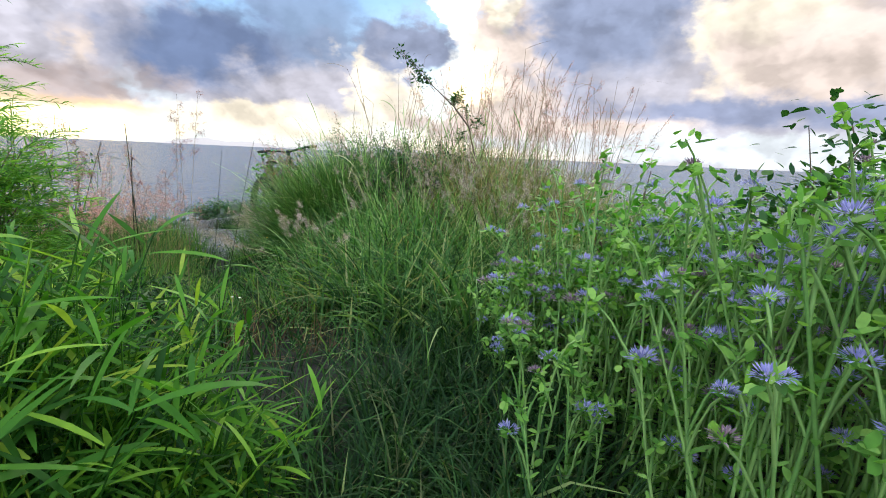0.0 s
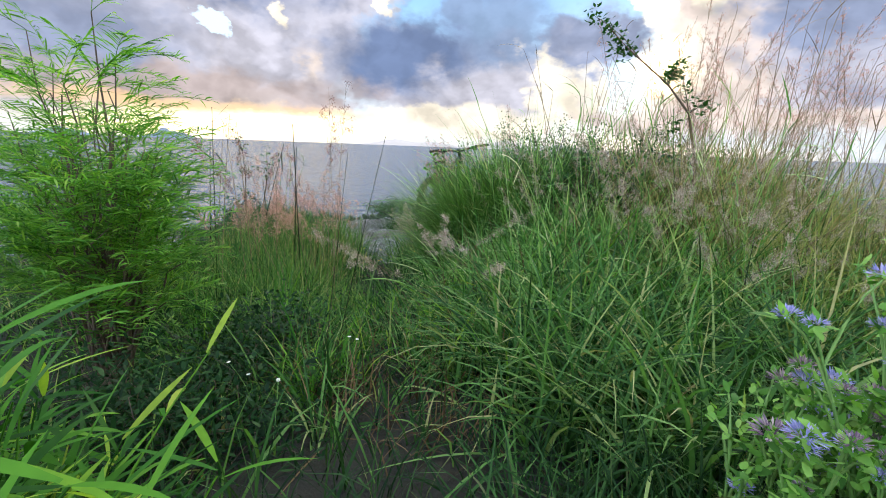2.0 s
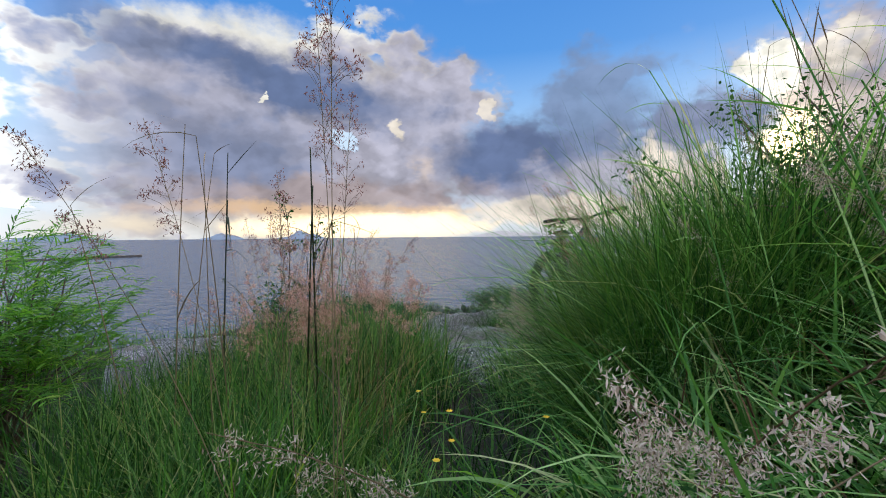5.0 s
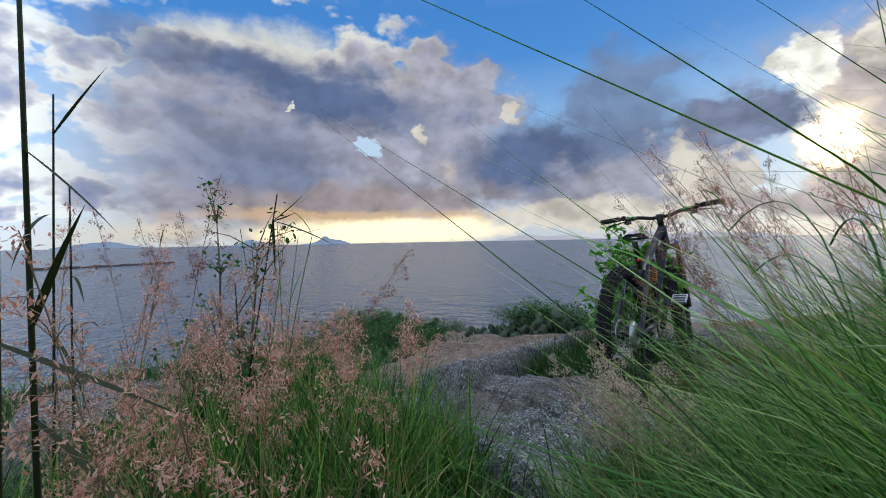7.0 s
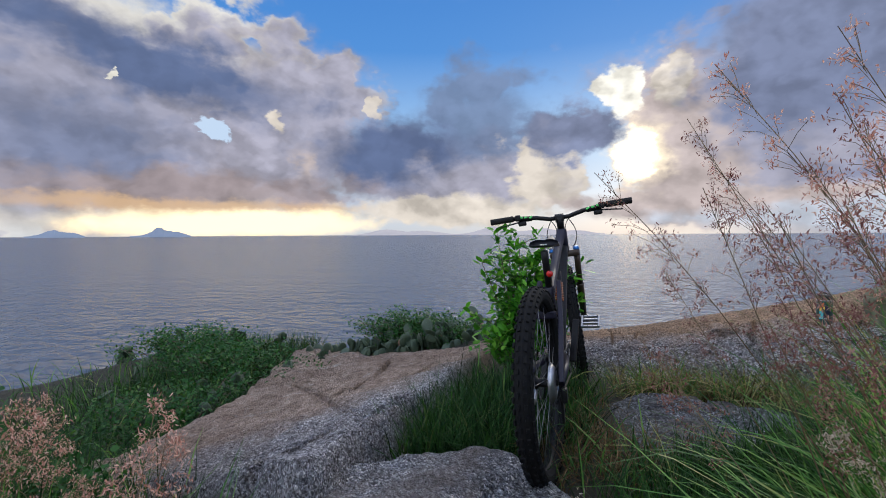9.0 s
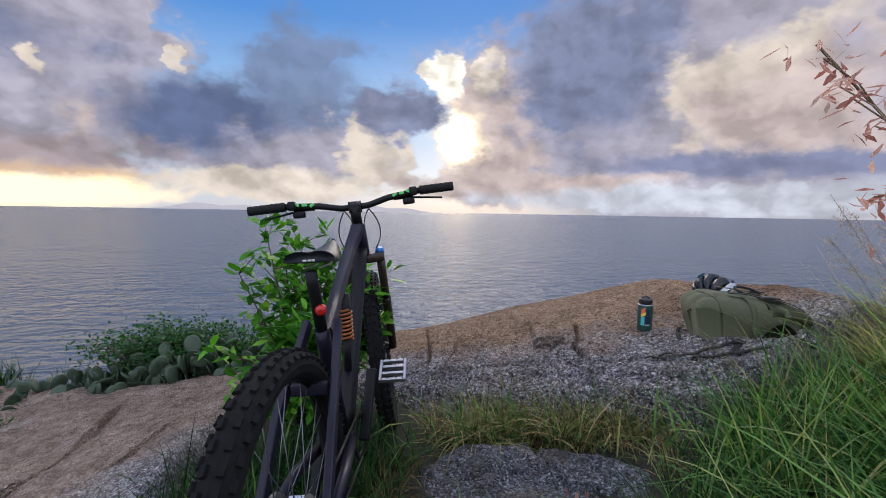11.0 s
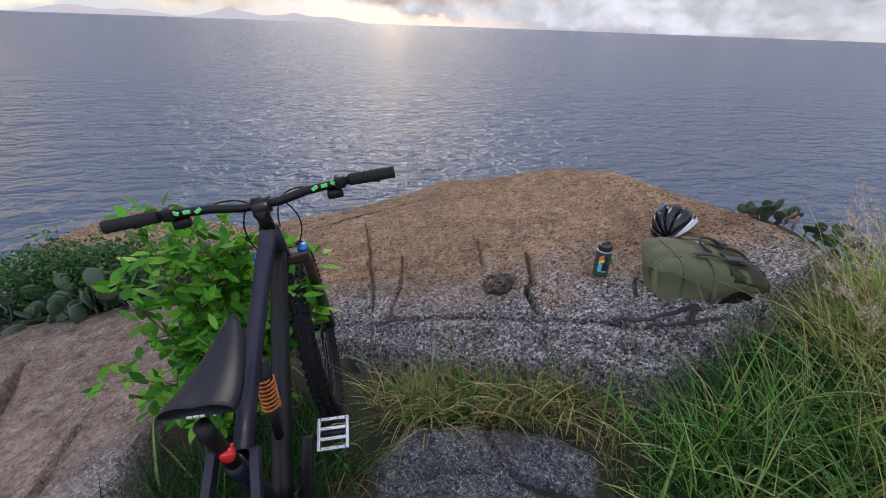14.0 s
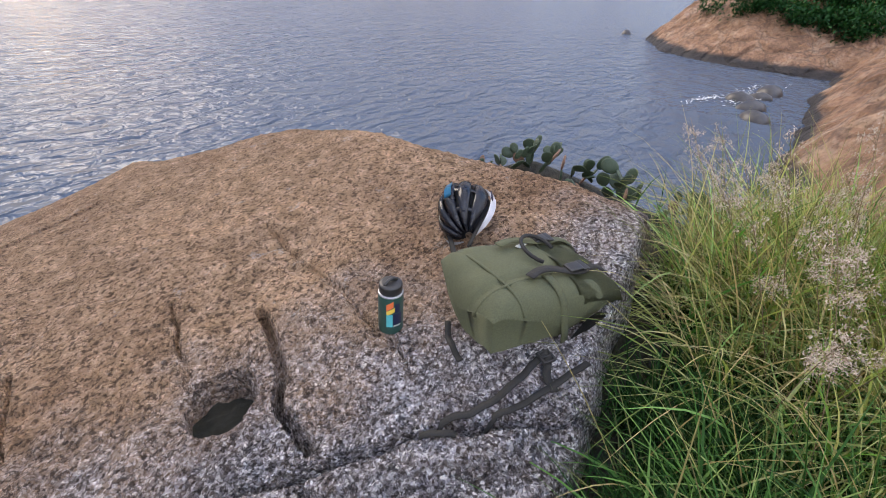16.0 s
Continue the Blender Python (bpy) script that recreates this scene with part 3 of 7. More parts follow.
M_ORANGE = plain("orange_spring", (0.30, 0.085, 0.012), 0.4, 0, 60, 0.1, 0.05)
M_CAPBLUE = plain("blue_fork_cap", (0.03, 0.14, 0.42), 0.3, 0.5, 60, 0.1, 0.05)
M_DECAL = plain("green_decal", (0.14, 0.62, 0.14), 0.45, 0, 60, 0.1, 0.02)
M_CANVAS = plain("olive_canvas", (0.074, 0.080, 0.040), 0.85, 0, 260, 0.25, 0.6)
M_WEB = plain("dark_webbing", (0.016, 0.015, 0.013), 0.85, 0, 240, 0.3, 0.6)
M_BUCKLE = plain("black_buckle_plastic", (0.022, 0.021, 0.020), 0.4, 0, 60, 0.2, 0.05)
M_TAB = plain("pale_tab", (0.55, 0.56, 0.50), 0.6, 0, 60, 0.1, 0.05)
M_BOTTLE = plain("dark_green_bottle", (0.022, 0.065, 0.052), 0.38, 0, 70, 0.15, 0.04, 0.3)
M_HELMET = plain("black_helmet_shell", (0.016, 0.018, 0.026), 0.25, 0, 60, 0.15, 0.02, 0.5)
M_FOAM = plain("dark_helmet_foam", (0.022, 0.023, 0.026), 0.85, 0, 200, 0.2, 0.2)
M_HWHITE = plain("white_helmet_band", (0.74, 0.75, 0.78), 0.3, 0, 60, 0.06, 0.02, 0.3)
M_STBLUE = plain("blue_sticker", (0.08, 0.36, 0.62), 0.4, 0, 60, 0.1, 0.02)
M_STRED = plain("red_orange_sticker", (0.70, 0.16, 0.05), 0.45, 0, 60, 0.1, 0.02)
M_STYEL = plain("yellow_sticker", (0.80, 0.56, 0.08), 0.45, 0, 60, 0.1, 0.02)
M_STTEAL = plain("teal_sticker", (0.10, 0.45, 0.48), 0.45, 0, 60, 0.1, 0.02)
M_STNAVY = plain("navy_sticker", (0.012, 0.016, 0.05), 0.45, 0, 60, 0.1, 0.02)
for dark in (M_BLACK, M_RUBBER, M_GRIP, M_FORK, M_SADDLE):
    dark.node_tree.nodes["Principled BSDF"].inputs["Specular IOR Level"].default_value = 0.2
M_PAD = plain("prickly_pear_pad", (0.042, 0.066, 0.036), 0.6, 0, 45, 0.35, 0.3)
M_PADDRY = plain("withered_pear_pad", (0.20, 0.12, 0.08), 0.8, 0, 45, 0.35, 0.4)
M_FOAMSEA = plain("sea_foam", (0.75, 0.77, 0.78), 0.8, 0, 20, 0.1, 0.3)


# ---- building blocks ----
def raw(name, verts, quads, mat, smooth=True):
    """One mesh from arrays of corners and four-sided (or three-sided) faces."""
    verts, quads = np.asarray(verts, np.float32).reshape(-1, 3), np.asarray(quads, np.int32)
    me = bpy.data.meshes.new(name)
    k = quads.shape[1]
    me.vertices.add(len(verts))
    me.vertices.foreach_set("co", verts.ravel())
    me.loops.add(quads.size)
    me.loops.foreach_set("vertex_index", quads.ravel())
    me.polygons.add(len(quads))
    me.polygons.foreach_set("loop_start", np.arange(0, quads.size, k, dtype=np.int32))
    me.polygons.foreach_set("use_smooth", np.full(len(quads), smooth))
    me.update(calc_edges=True)
    me.validate()
    me.materials.append(mat)
    return me


def done(name, bm, mat, smooth=True):
    me = bpy.data.meshes.new(name)
    bm.normal_update()
    bm.to_mesh(me)
    bm.free()
    for p in me.polygons:
        p.use_smooth = smooth
    me.materials.append(mat)
    return me


def part(name, data, parent, label=""):
    ob = new(name, data)
    ob.parent = parent
    if label:
        ob["label"] = label
    return ob


def thing(name, at, label, category, group="", turn=0.0):
    ob = new(name)
    ob.empty_display_size = 0.1
    ob.matrix_world = pose(*at, 0, 0, turn)
    return tagged(ob, label, category, group)


def fbm(x, y, scale, octaves=4, seed=0):
    """Smooth value noise in about -1 to 1 over arrays."""
    x, y = np.asarray(x, float) * scale, np.asarray(y, float) * scale
    total, amp, norm = 0.0, 1.0, 0.0
    for o in range(octaves):
        xi, yi = np.floor(x).astype(np.int64), np.floor(y).astype(np.int64)
        fx, fy = x - xi, y - yi
        fx, fy = fx * fx * (3 - 2 * fx), fy * fy * (3 - 2 * fy)

        def lattice(i, j):
            h = (i * 374761393 + j * 668265263 + (seed + o) * 144665) & 0x7FFFFFFF
            h = ((h ^ (h >> 13)) * 1274126177) & 0x7FFFFFFF
            return ((h ^ (h >> 16)) & 0xFFFF) / 32767.5 - 1

        v = (lattice(xi, yi) * (1 - fx) + lattice(xi + 1, yi) * fx) * (1 - fy) + (lattice(xi, yi + 1) * (1 - fx) + lattice(xi + 1, yi + 1) * fx) * fy
        total, norm = total + amp * v, norm + amp
        x, y, amp = x * 2.03 + 17.3, y * 2.03 + 9.1, amp * 0.5
    return total / norm


def smooth(v, lo, hi):
    t = np.clip((np.asarray(v, float) - lo) / (hi - lo), 0, 1)
    return t * t * (3 - 2 * t)


def line_dist(x, y, pts):
    """Distance of every place to a bent line."""
    best = np.full(np.shape(x), 1e9)
    for (ax, ay), (bx, by) in zip(pts, pts[1:]):
        dx, dy = bx - ax, by - ay
        t = np.clip(((x - ax) * dx + (y - ay) * dy) / (dx * dx + dy * dy), 0, 1)
        best = np.minimum(best, np.hypot(x - ax - t * dx, y - ay - t * dy))
    return best


def grid_mesh(name, xs, ys, height, mat, keep=None):
    X, Y = np.meshgrid(xs, ys)
    Z = height(X, Y)
    idx = np.arange(X.size).reshape(X.shape)
    q = np.stack((idx[:-1, :-1], idx[:-1, 1:], idx[1:, 1:], idx[1:, :-1]), -1).reshape(-1, 4)
    V = np.stack((X, Y, Z), -1).reshape(-1, 3)
    if keep is not None:
        k = keep(X, Y).ravel()
        q = q[k[q].any(1)]
        used = np.unique(q)
        remap = np.full(len(V), -1)
        remap[used] = np.arange(len(used))
        V, q = V[used], remap[q]
    return raw(name, V, q, mat)


def ribbons(root, length, width, tilt, curl, az, seg=4, shape="blade", spin=None, lift=None):
    """Bent flat strips, one for each root: grass blades ('blade') or leaves ('leaf')."""
    n = len(root)
    s = np.linspace(0, 1, seg + 1)
    ang = tilt[:, None] + curl[:, None] * s[None]
    step = (length / seg)[:, None]
    dirs = np.stack((np.sin(ang) * np.cos(az)[:, None], np.sin(ang) * np.sin(az)[:, None], np.cos(ang)), -1)
    pos = np.zeros((n, seg + 1, 3))
    pos[:, 0] = root
    pos[:, 1:] = root[:, None] + np.cumsum((dirs[:, :-1] + dirs[:, 1:]) * 0.5 * step[..., None], 1)
    if shape == "blade":
        prof = np.clip(1.02 - s ** 2.2, 0.03, 1) * (0.55 + 0.45 * np.minimum(1, s * 4))
    else:
        prof = np.maximum(0.05, np.sin(np.pi * np.clip(0.06 + 0.94 * s, 0, 1)) ** 0.8)
    sa = az + np.pi / 2 + (np.zeros(n) if spin is None else spin)
    side = np.stack((np.cos(sa), np.sin(sa), np.zeros(n) if lift is None else lift), -1)
    half = 0.5 * width[:, None] * prof[None]
    V = np.stack((pos - side[:, None] * half[..., None], pos + side[:, None] * half[..., None]), 2)
    base = np.arange(n)[:, None] * (seg + 1) * 2 + np.arange(seg)[None] * 2
    Q = np.stack((base, base + 1, base + 3, base + 2), -1).reshape(-1, 4)
    return V.reshape(-1, 3), Q, pos


def tubes(pos, radius, sides=3):
    """Thin stems along rows of points; radius: one a point."""
    n, k, _ = pos.shape
    a = np.arange(sides) * 2 * np.pi / sides
    tang = np.gradient(pos, axis=1)
    tang /= np.maximum(1e-9, np.linalg.norm(tang, axis=2, keepdims=True))
    ref = np.where(np.abs(tang[..., 2:]) > 0.9, np.array([1.0, 0, 0]), np.array([0, 0, 1.0]))
    u = np.cross(tang, ref)
    u /= np.maximum(1e-9, np.linalg.norm(u, axis=2, keepdims=True))
    w = np.cross(tang, u)
    V = pos[:, :, None] + radius[:, :, None, None] * (u[:, :, None] * np.cos(a)[:, None] + w[:, :, None] * np.sin(a)[:, None])
    b = (np.arange(n)[:, None, None] * k + np.arange(k - 1)[None, :, None]) * sides
    i, j = np.arange(sides)[None, None], (np.arange(sides)[None, None] + 1) % sides
    Q = np.stack((b + i, b + j, b + sides + j, b + sides + i), -1).reshape(-1, 4)
    return V.reshape(-1, 3), Q


def merge(*pairs):
    V, Q, off = [], [], 0
    for v, q in pairs:
        V.append(v)
        Q.append(q + off)
        off += len(v)
    return np.concatenate(V), np.concatenate(Q)


def rod(bm, pts, radius, sides=8, radius_end=None):
    """A round bar along points, capped."""
    pts = [Vector(p) for p in pts]
    r1 = radius if radius_end is None else radius_end
    rings = []
    for i, p in enumerate(pts):
        t = (pts[min(i + 1, len(pts) - 1)] - pts[max(i - 1, 0)]).normalized()
        u = t.cross(Vector((0, 0, 1)) if abs(t.z) < 0.9 else Vector((1, 0, 0))).normalized()
        w = t.cross(u)
        r = radius + (r1 - radius) * i / max(1, len(pts) - 1)
        rings.append([bm.verts.new(p + r * (u * math.cos(a) + w * math.sin(a))) for a in [k * 2 * math.pi / sides for k in range(sides)]])
    for a, b in zip(rings, rings[1:]):
        for k in range(sides):
            bm.faces.new((a[k], a[(k + 1) % sides], b[(k + 1) % sides], b[k]))
    bm.faces.new(list(reversed(rings[0])))
    bm.faces.new(rings[-1])
    return bm


def arc(p0, p1, p2, n=10):
    """Points on a soft bend from p0 over p1 to p2."""
    a, b, c = Vector(p0), Vector(p1), Vector(p2)
    return [a * (1 - t) ** 2 + b * 2 * t * (1 - t) + c * t * t for t in [i / n for i in range(n + 1)]]


def box(bm, size, m=None, bevel=0.0):
    r = bmesh.ops.create_cube(bm, size=1.0)
    bmesh.ops.scale(bm, vec=size, verts=r["verts"])
    if bevel:
        es = list({e for v in r["verts"] for e in v.link_edges})
        g = bmesh.ops.bevel(bm, geom=es, offset=bevel, segments=2, affect="EDGES", profile=0.6)
        vs = list({v for f in g["faces"] for v in f.verts} | {v for v in r["verts"] if v.is_valid})
    else:
        vs = r["verts"]
    if m is not None:
        bmesh.ops.transform(bm, matrix=m, verts=vs)
    return vs


def spin_profile(bm, prof, m=None, sides=24):
    """A turned shape from (radius, height) pairs."""
    rings = []
    for r, h in prof:
        rings.append([bm.verts.new((r * math.cos(a), r * math.sin(a), h)) for a in [k * 2 * math.pi / sides for k in range(sides)]])
    for a, b in zip(rings, rings[1:]):
        for k in range(sides):
            bm.faces.new((a[k], a[(k + 1) % sides], b[(k + 1) % sides], b[k]))
    bm.faces.new(list(reversed(rings[0])))
    bm.faces.new(rings[-1])
    if m is not None:
        bmesh.ops.transform(bm, matrix=m, verts=[v for ring in rings for v in ring])
    return bm


def strap(bm, pts, width, thick=0.003, across=None):
    """A flat band along points."""
    pts = [Vector(p) for p in pts]
    rings = []
    for i, p in enumerate(pts):
        t = (pts[min(i + 1, len(pts) - 1)] - pts[max(i - 1, 0)]).normalized()
        u = Vector(across) if across else t.cross(Vector((0, 0, 1))).normalized()
        n = u.cross(t).normalized()
        rings.append([bm.verts.new(p + u * sx * width / 2 + n * sz * thick / 2) for sx, sz in ((-1, -1), (1, -1), (1, 1), (-1, 1))])
    for a, b in zip(rings, rings[1:]):
        for k in range(4):
            bm.faces.new((a[k], a[(k + 1) % 4], b[(k + 1) % 4], b[k]))
    bm.faces.new(list(reversed(rings[0])))
    bm.faces.new(rings[-1])
    return bm


# ---- land, sea and distance ----
def soil_z(x, y):
    """Height of the earth under the grass."""
    z = 0.07 + 0.20 * smooth(x, 0.55, 1.6) + 0.10 * smooth(x, 1.3, 2.1) - 0.45 * smooth(-x, 0.3, 2.6)
    z = z + 0.30 * np.exp(-(((x - 2.25) / 0.9) ** 2 + ((y + 1.55) / 0.75) ** 2))
    z = z + 0.03 * fbm(x, y, 1.7, 3, 3)
    edge = np.clip(2.6 + 0.25 * np.clip(x + 2, -4, 1.2), 1.2, 2.6)
    z = z - 1.25 * np.maximum(0, y - edge) ** 1.35
    z = z - 0.55 * np.maximum(0, -x - 4.6) ** 1.25
    z = z - 0.60 * np.maximum(0, x - 3.0) ** 1.3 * smooth(y, -2.5, 1.0)
    z = z - 0.06 * smooth(x, 2.0, 2.9) * smooth(y, 1.1, 2.0)
    z = z - 0.10 * np.maximum(0, x - 6.0) * smooth(-y, -1.0, 2.5)
    return np.maximum(z, SEA - 1.5)


xs = np.concatenate((np.arange(-40, -8, 1.0), np.arange(-8, 7, 0.1), np.arange(7, 14.1, 0.5)))
ys = np.concatenate((np.arange(-60, -8, 1.5), np.arange(-8, 7, 0.1), np.arange(7, 14.1, 0.5)))

bm = bmesh.new()
ring0 = None
for r in (0.0, 60.0, 400.0, 4900.0):
    ring = [bm.verts.new((0, 0, SEA))] if r == 0 else [bm.verts.new((r * math.cos(a), r * math.sin(a), SEA)) for a in [k * math.pi / 48 for k in range(96)]]
    if ring0:
        for k in range(96):
            if len(ring0) == 1:
                bm.faces.new((ring0[0], ring[k], ring[(k + 1) % 96]))
            else:
                bm.faces.new((ring0[k], ring[k], ring[(k + 1) % 96], ring0[(k + 1) % 96]))
    ring0 = ring
tagged(new("water", done("water", bm, M_SEA, False)), "grey-blue evening sea with small waves", "sea", kind="structure")


def right_dome_z(x, y):
    yn, yf = np.minimum(y, 2.3), np.maximum(0, y - 2.3)
    z = -0.204 + 0.245 * x + 0.394 * yn + 0.020 * x * x - 0.028 * x * yn - 0.107 * yn * yn
    z = z - (0.155 - 0.035 * x - 0.0173 * x * x) * yf - np.maximum(0.03, 0.045 * x - 0.009) * yf * yf
    return z - 1.53 * np.maximum(0, x - 2.03 + 0.129 * (y - 2)) ** 2 - 0.06 * np.maximum(0, -x - 0.3) ** 2


def left_slab_z(x, y):
    z = 0.471 + 0.481 * x - 0.031 * y + 0.087 * x * x
    return z - 0.35 * np.maximum(0, y - 1.75) ** 2


CREVICE = ((((-0.40, 0.30), (-0.45, 0.07), (-0.53, -0.10), (-0.54, -0.36), (-0.59, -0.53), (-0.68, -0.70)), 0.030, 0.14),)


def carved(x, y, z, cracks):
    wob_x, wob_y = 0.02 * fbm(x, y, 6, 3, 21), 0.02 * fbm(x, y, 6, 3, 22)
    for pts, w, d in cracks:
        dist = line_dist(x + wob_x, y + wob_y, pts)
        wide = w * (1 + 0.6 * fbm(x, y, 5, 2, 23))
        z = z - d * smooth(wide - dist, -0.005, 0.008)
    return z


DOME_CRACKS = (
    (((0.25, 1.52), (0.71, 1.43), (1.0, 1.31), (1.22, 1.23), (1.52, 1.05), (1.85, 0.95)), 0.010, 0.080),
    (((1.05, 1.92), (1.03, 1.68), (0.97, 1.52), (1.0, 1.37)), 0.012, 0.090),
    (((0.82, 2.20), (0.79, 1.95), (0.80, 1.74)), 0.0055, 0.045),
    (((1.23, 2.48), (1.25, 2.1), (1.28, 1.82), (1.30, 1.42)), 0.006, 0.03),
    (((-0.02, 3.30), (0.06, 2.8), (0.16, 2.0), (0.21, 1.62)), 0.008, 0.060),
    (((0.34, 2.25), (0.36, 1.87), (0.30, 1.50)), 0.006, 0.045),
    (((0.95, 1.30), (0.98, 1.18), (1.0, 1.0)), 0.008, 0.05),
    (((-0.95, 3.05), (-0.53, 3.47), (-0.26, 3.72), (-0.02, 3.88), (0.21, 3.99), (0.55, 4.05)), 0.045, 0.14),
    (((-1.2, 3.6), (-0.80, 3.95), (-0.45, 4.35), (-0.2, 4.5)), 0.05, 0.14),
)


def dome_top(x, y):
    z = right_dome_z(x, y)
    below = smooth(1.60 - 0.38 * x - y + 0.03 * fbm(x, y, 4, 2, 31), -0.03, 0.05)
    z = z - 0.035 * below
    z = carved(x, y, z, DOME_CRACKS)
    hole = np.hypot((x - 0.855) / 0.095, (y - 1.645) / 0.085) + 0.18 * fbm(x, y, 14, 2, 41)
    z = z - 0.15 * smooth(-hole, -1.10, -0.86)
    return z + 0.022 * fbm(x, y, 2.2, 4, 5) + 0.012 * fbm(x, y, 12, 4, 6) + 0.010 * fbm(x, y, 32, 2, 7)


def dome_rim(x, y):
    d = np.minimum(np.minimum(x + 0.45 + 1.2 * np.maximum(0, y - 1.9), 2.78 - x), np.minimum(y - np.maximum(1.42 - 0.40 * x, 0.90 + 0.43 * (x - 1.4)), 9.0 - y))
    return d + 0.07 * fbm(x, y, 3, 3, 11)


def slab_top(x, y):
    z = left_slab_z(x, y)
    z = carved(x, y, z, ((((-1.62, 1.62), (-1.50, 1.40), (-1.34, 1.08), (-1.20, 0.73), (-1.16, 0.35)), 0.020, 0.10),
                         (((-0.86, 0.95), (-0.80, 0.70), (-0.84, 0.45)), 0.014, 0.07),
                         (((-2.0, 0.9), (-1.5, 0.55), (-0.9, 0.1), (-0.5, -0.2)), 0.014, 0.06)) + CREVICE)
    return z + 0.055 * fbm(x, y, 2.0, 4, 8) + 0.022 * fbm(0.6 * x + y, y - 0.5 * x, 7, 4, 9) + 0.006 * fbm(x, y, 45, 2, 10)


def slab_rim(x, y):
    d = np.minimum(np.minimum(-0.36 - x - 0.10 * y, x + 2.35 + 0.55 * np.clip(y - 0.6, -0.6, 1.4)), np.minimum(y + 0.82 + 0.1 * x, 2.35 - y))
    return d + 0.06 * fbm(x, y, 3, 3, 12)


def rock(name, top, rim, bounds, step, mat, label, soft=0.10, sink=0.25, dense=None):
    x0, x1, y0, y1 = bounds
    gx, gy = np.arange(x0, x1, step), np.arange(y0, y1, step)
    if dense:
        u0, u1, v0, v1 = dense
        gx = np.concatenate((np.arange(x0, u0, 0.03), np.arange(u0, u1, step), np.arange(u1, x1, 0.03)))
        gy = np.concatenate((np.arange(y0, v0, 0.03), np.arange(v0, v1, step), np.arange(v1, y1, 0.03)))

    def height(x, y):
        f = smooth(rim(x, y), 0, soft)
        low = np.minimum(soil_z(x, y), top(x, y)) - sink
        return low + (top(x, y) - low) * np.sqrt(f)

    me = grid_mesh(name, gx, gy, height, mat, lambda x, y: rim(x, y) > -0.02)
    return tagged(new(name, me), label, "rock", kind="structure")


rock("rock_dome", dome_top, dome_rim, (-4.6, 3.9, 0.6, 5.0), 0.0080, M_DOME, "rounded orange granite dome with grey lichen speckle and cracks", dense=(-0.3, 2.4, 0.8, 2.7))
rock("rock_dome_far", dome_top, lambda x, y: np.minimum(dome_rim(x, y), y - 4.9), (-5.2, 3.9, 4.85, 9.1), 0.06, M_DOME, "seaward fall of the orange granite dome", 0.05)
rock("rock_slab", slab_top, slab_rim, (-3.4, 0.1, -1.1, 2.5), 0.018, M_SLAB, "tan granite slab sloping to the sea, cracked across")


def boulder(name, cx, cy, rx, ry, top_fn, label, seed, step=0.015, soft=0.16, cracks=(), mat=None):
    def rim(x, y):
        r = np.sqrt(((x - cx) / rx) ** 2 + ((y - cy) / ry) ** 2)
        return (1 - r) * min(rx, ry) + 0.12 * fbm(x, y, 3.0, 3, seed)

    def top(x, y):
        z = carved(x, y, top_fn(x, y), cracks + CREVICE)
        return z + 0.050 * fbm(x, y, 3.2, 3, seed + 1) + 0.018 * fbm(x, y, 15, 3, seed + 2)

    return rock(name, top, rim, (cx - rx - .15, cx + rx + .15, cy - ry - .15, cy + ry + .15), step, mat or M_BOULDER, label, soft, 0.15)


boulder("rock_low", 0.66, 0.64, 0.54, 0.42, lambda x, y: 0.125 + 0.16 * (x - 0.7) + 0.10 * (y - 0.64), "low grey granite boulder in the dry grass", 60,
        cracks=((((0.70, 0.98), (0.74, 0.75), (0.95, 0.60), (1.05, 0.45)), 0.014, 0.05), (((0.45, 0.72), (0.74, 0.75)), 0.012, 0.04)), mat=M_LOWROCK)
boulder("rock_front", 0.10, -0.60, 0.68, 0.55, lambda x, y: 0.22 - 0.10 * ((x - 0.0) ** 2 + (y + 0.6) ** 2) - 0.12 * (x + 0.1), "grey-blue granite boulder behind the bicycle", 70,
        cracks=((((-0.5, -0.75), (-0.1, -0.62), (0.2, -0.7), (0.5, -0.55)), 0.014, 0.04), (((0.05, -0.3), (0.1, -0.62), (0.0, -1.0)), 0.010, 0.03)))
boulder("rock_step", -0.50, -0.62, 0.42, 0.50, lambda x, y: 0.14 + 0.05 * (x + 0.5), "dark cracked granite block beside the slab", 80)
boulder("rock_side", -2.15, -1.85, 0.85, 0.55, lambda x, y: 0.06 + 0.06 * (x + 2) - 0.1 * (y + 1.7) ** 2, "grey granite outcrop among the grass", 90)



def ground_z(x, y):
    """The earth, kept below the big rocks that lie on it."""
    z = soil_z(x, y)
    under = np.where(dome_rim(x, y) > 0.02, dome_top(x, y) - 0.22, 99.0)
    return np.minimum(z, under)


ground = new("ground", grid_mesh("ground", xs, ys, ground_z, M_SOIL))
tagged(ground, "dark earth and leaf litter under the grass", "ground", kind="structure")


def soil_pocket():
    """Damp earth and crumbs on the floor of the hollow in the dome."""
    def floor_z(x, y):
        return right_dome_z(np.full_like(x, 0.855), np.full_like(y, 1.645)) - 0.085 + 0.014 * fbm(x, y, 30, 3, 43)
    me = grid_mesh("soil_pocket", np.arange(0.74, 0.97, 0.008), np.arange(1.54, 1.75, 0.008), floor_z, M_SOIL,
                   lambda x, y: np.hypot((x - 0.855) / 0.105, (y - 1.645) / 0.095) < 1.0)
    tagged(new("soil_pocket", me), "dark damp soil in the hollow of the dome", "soil")


soil_pocket()

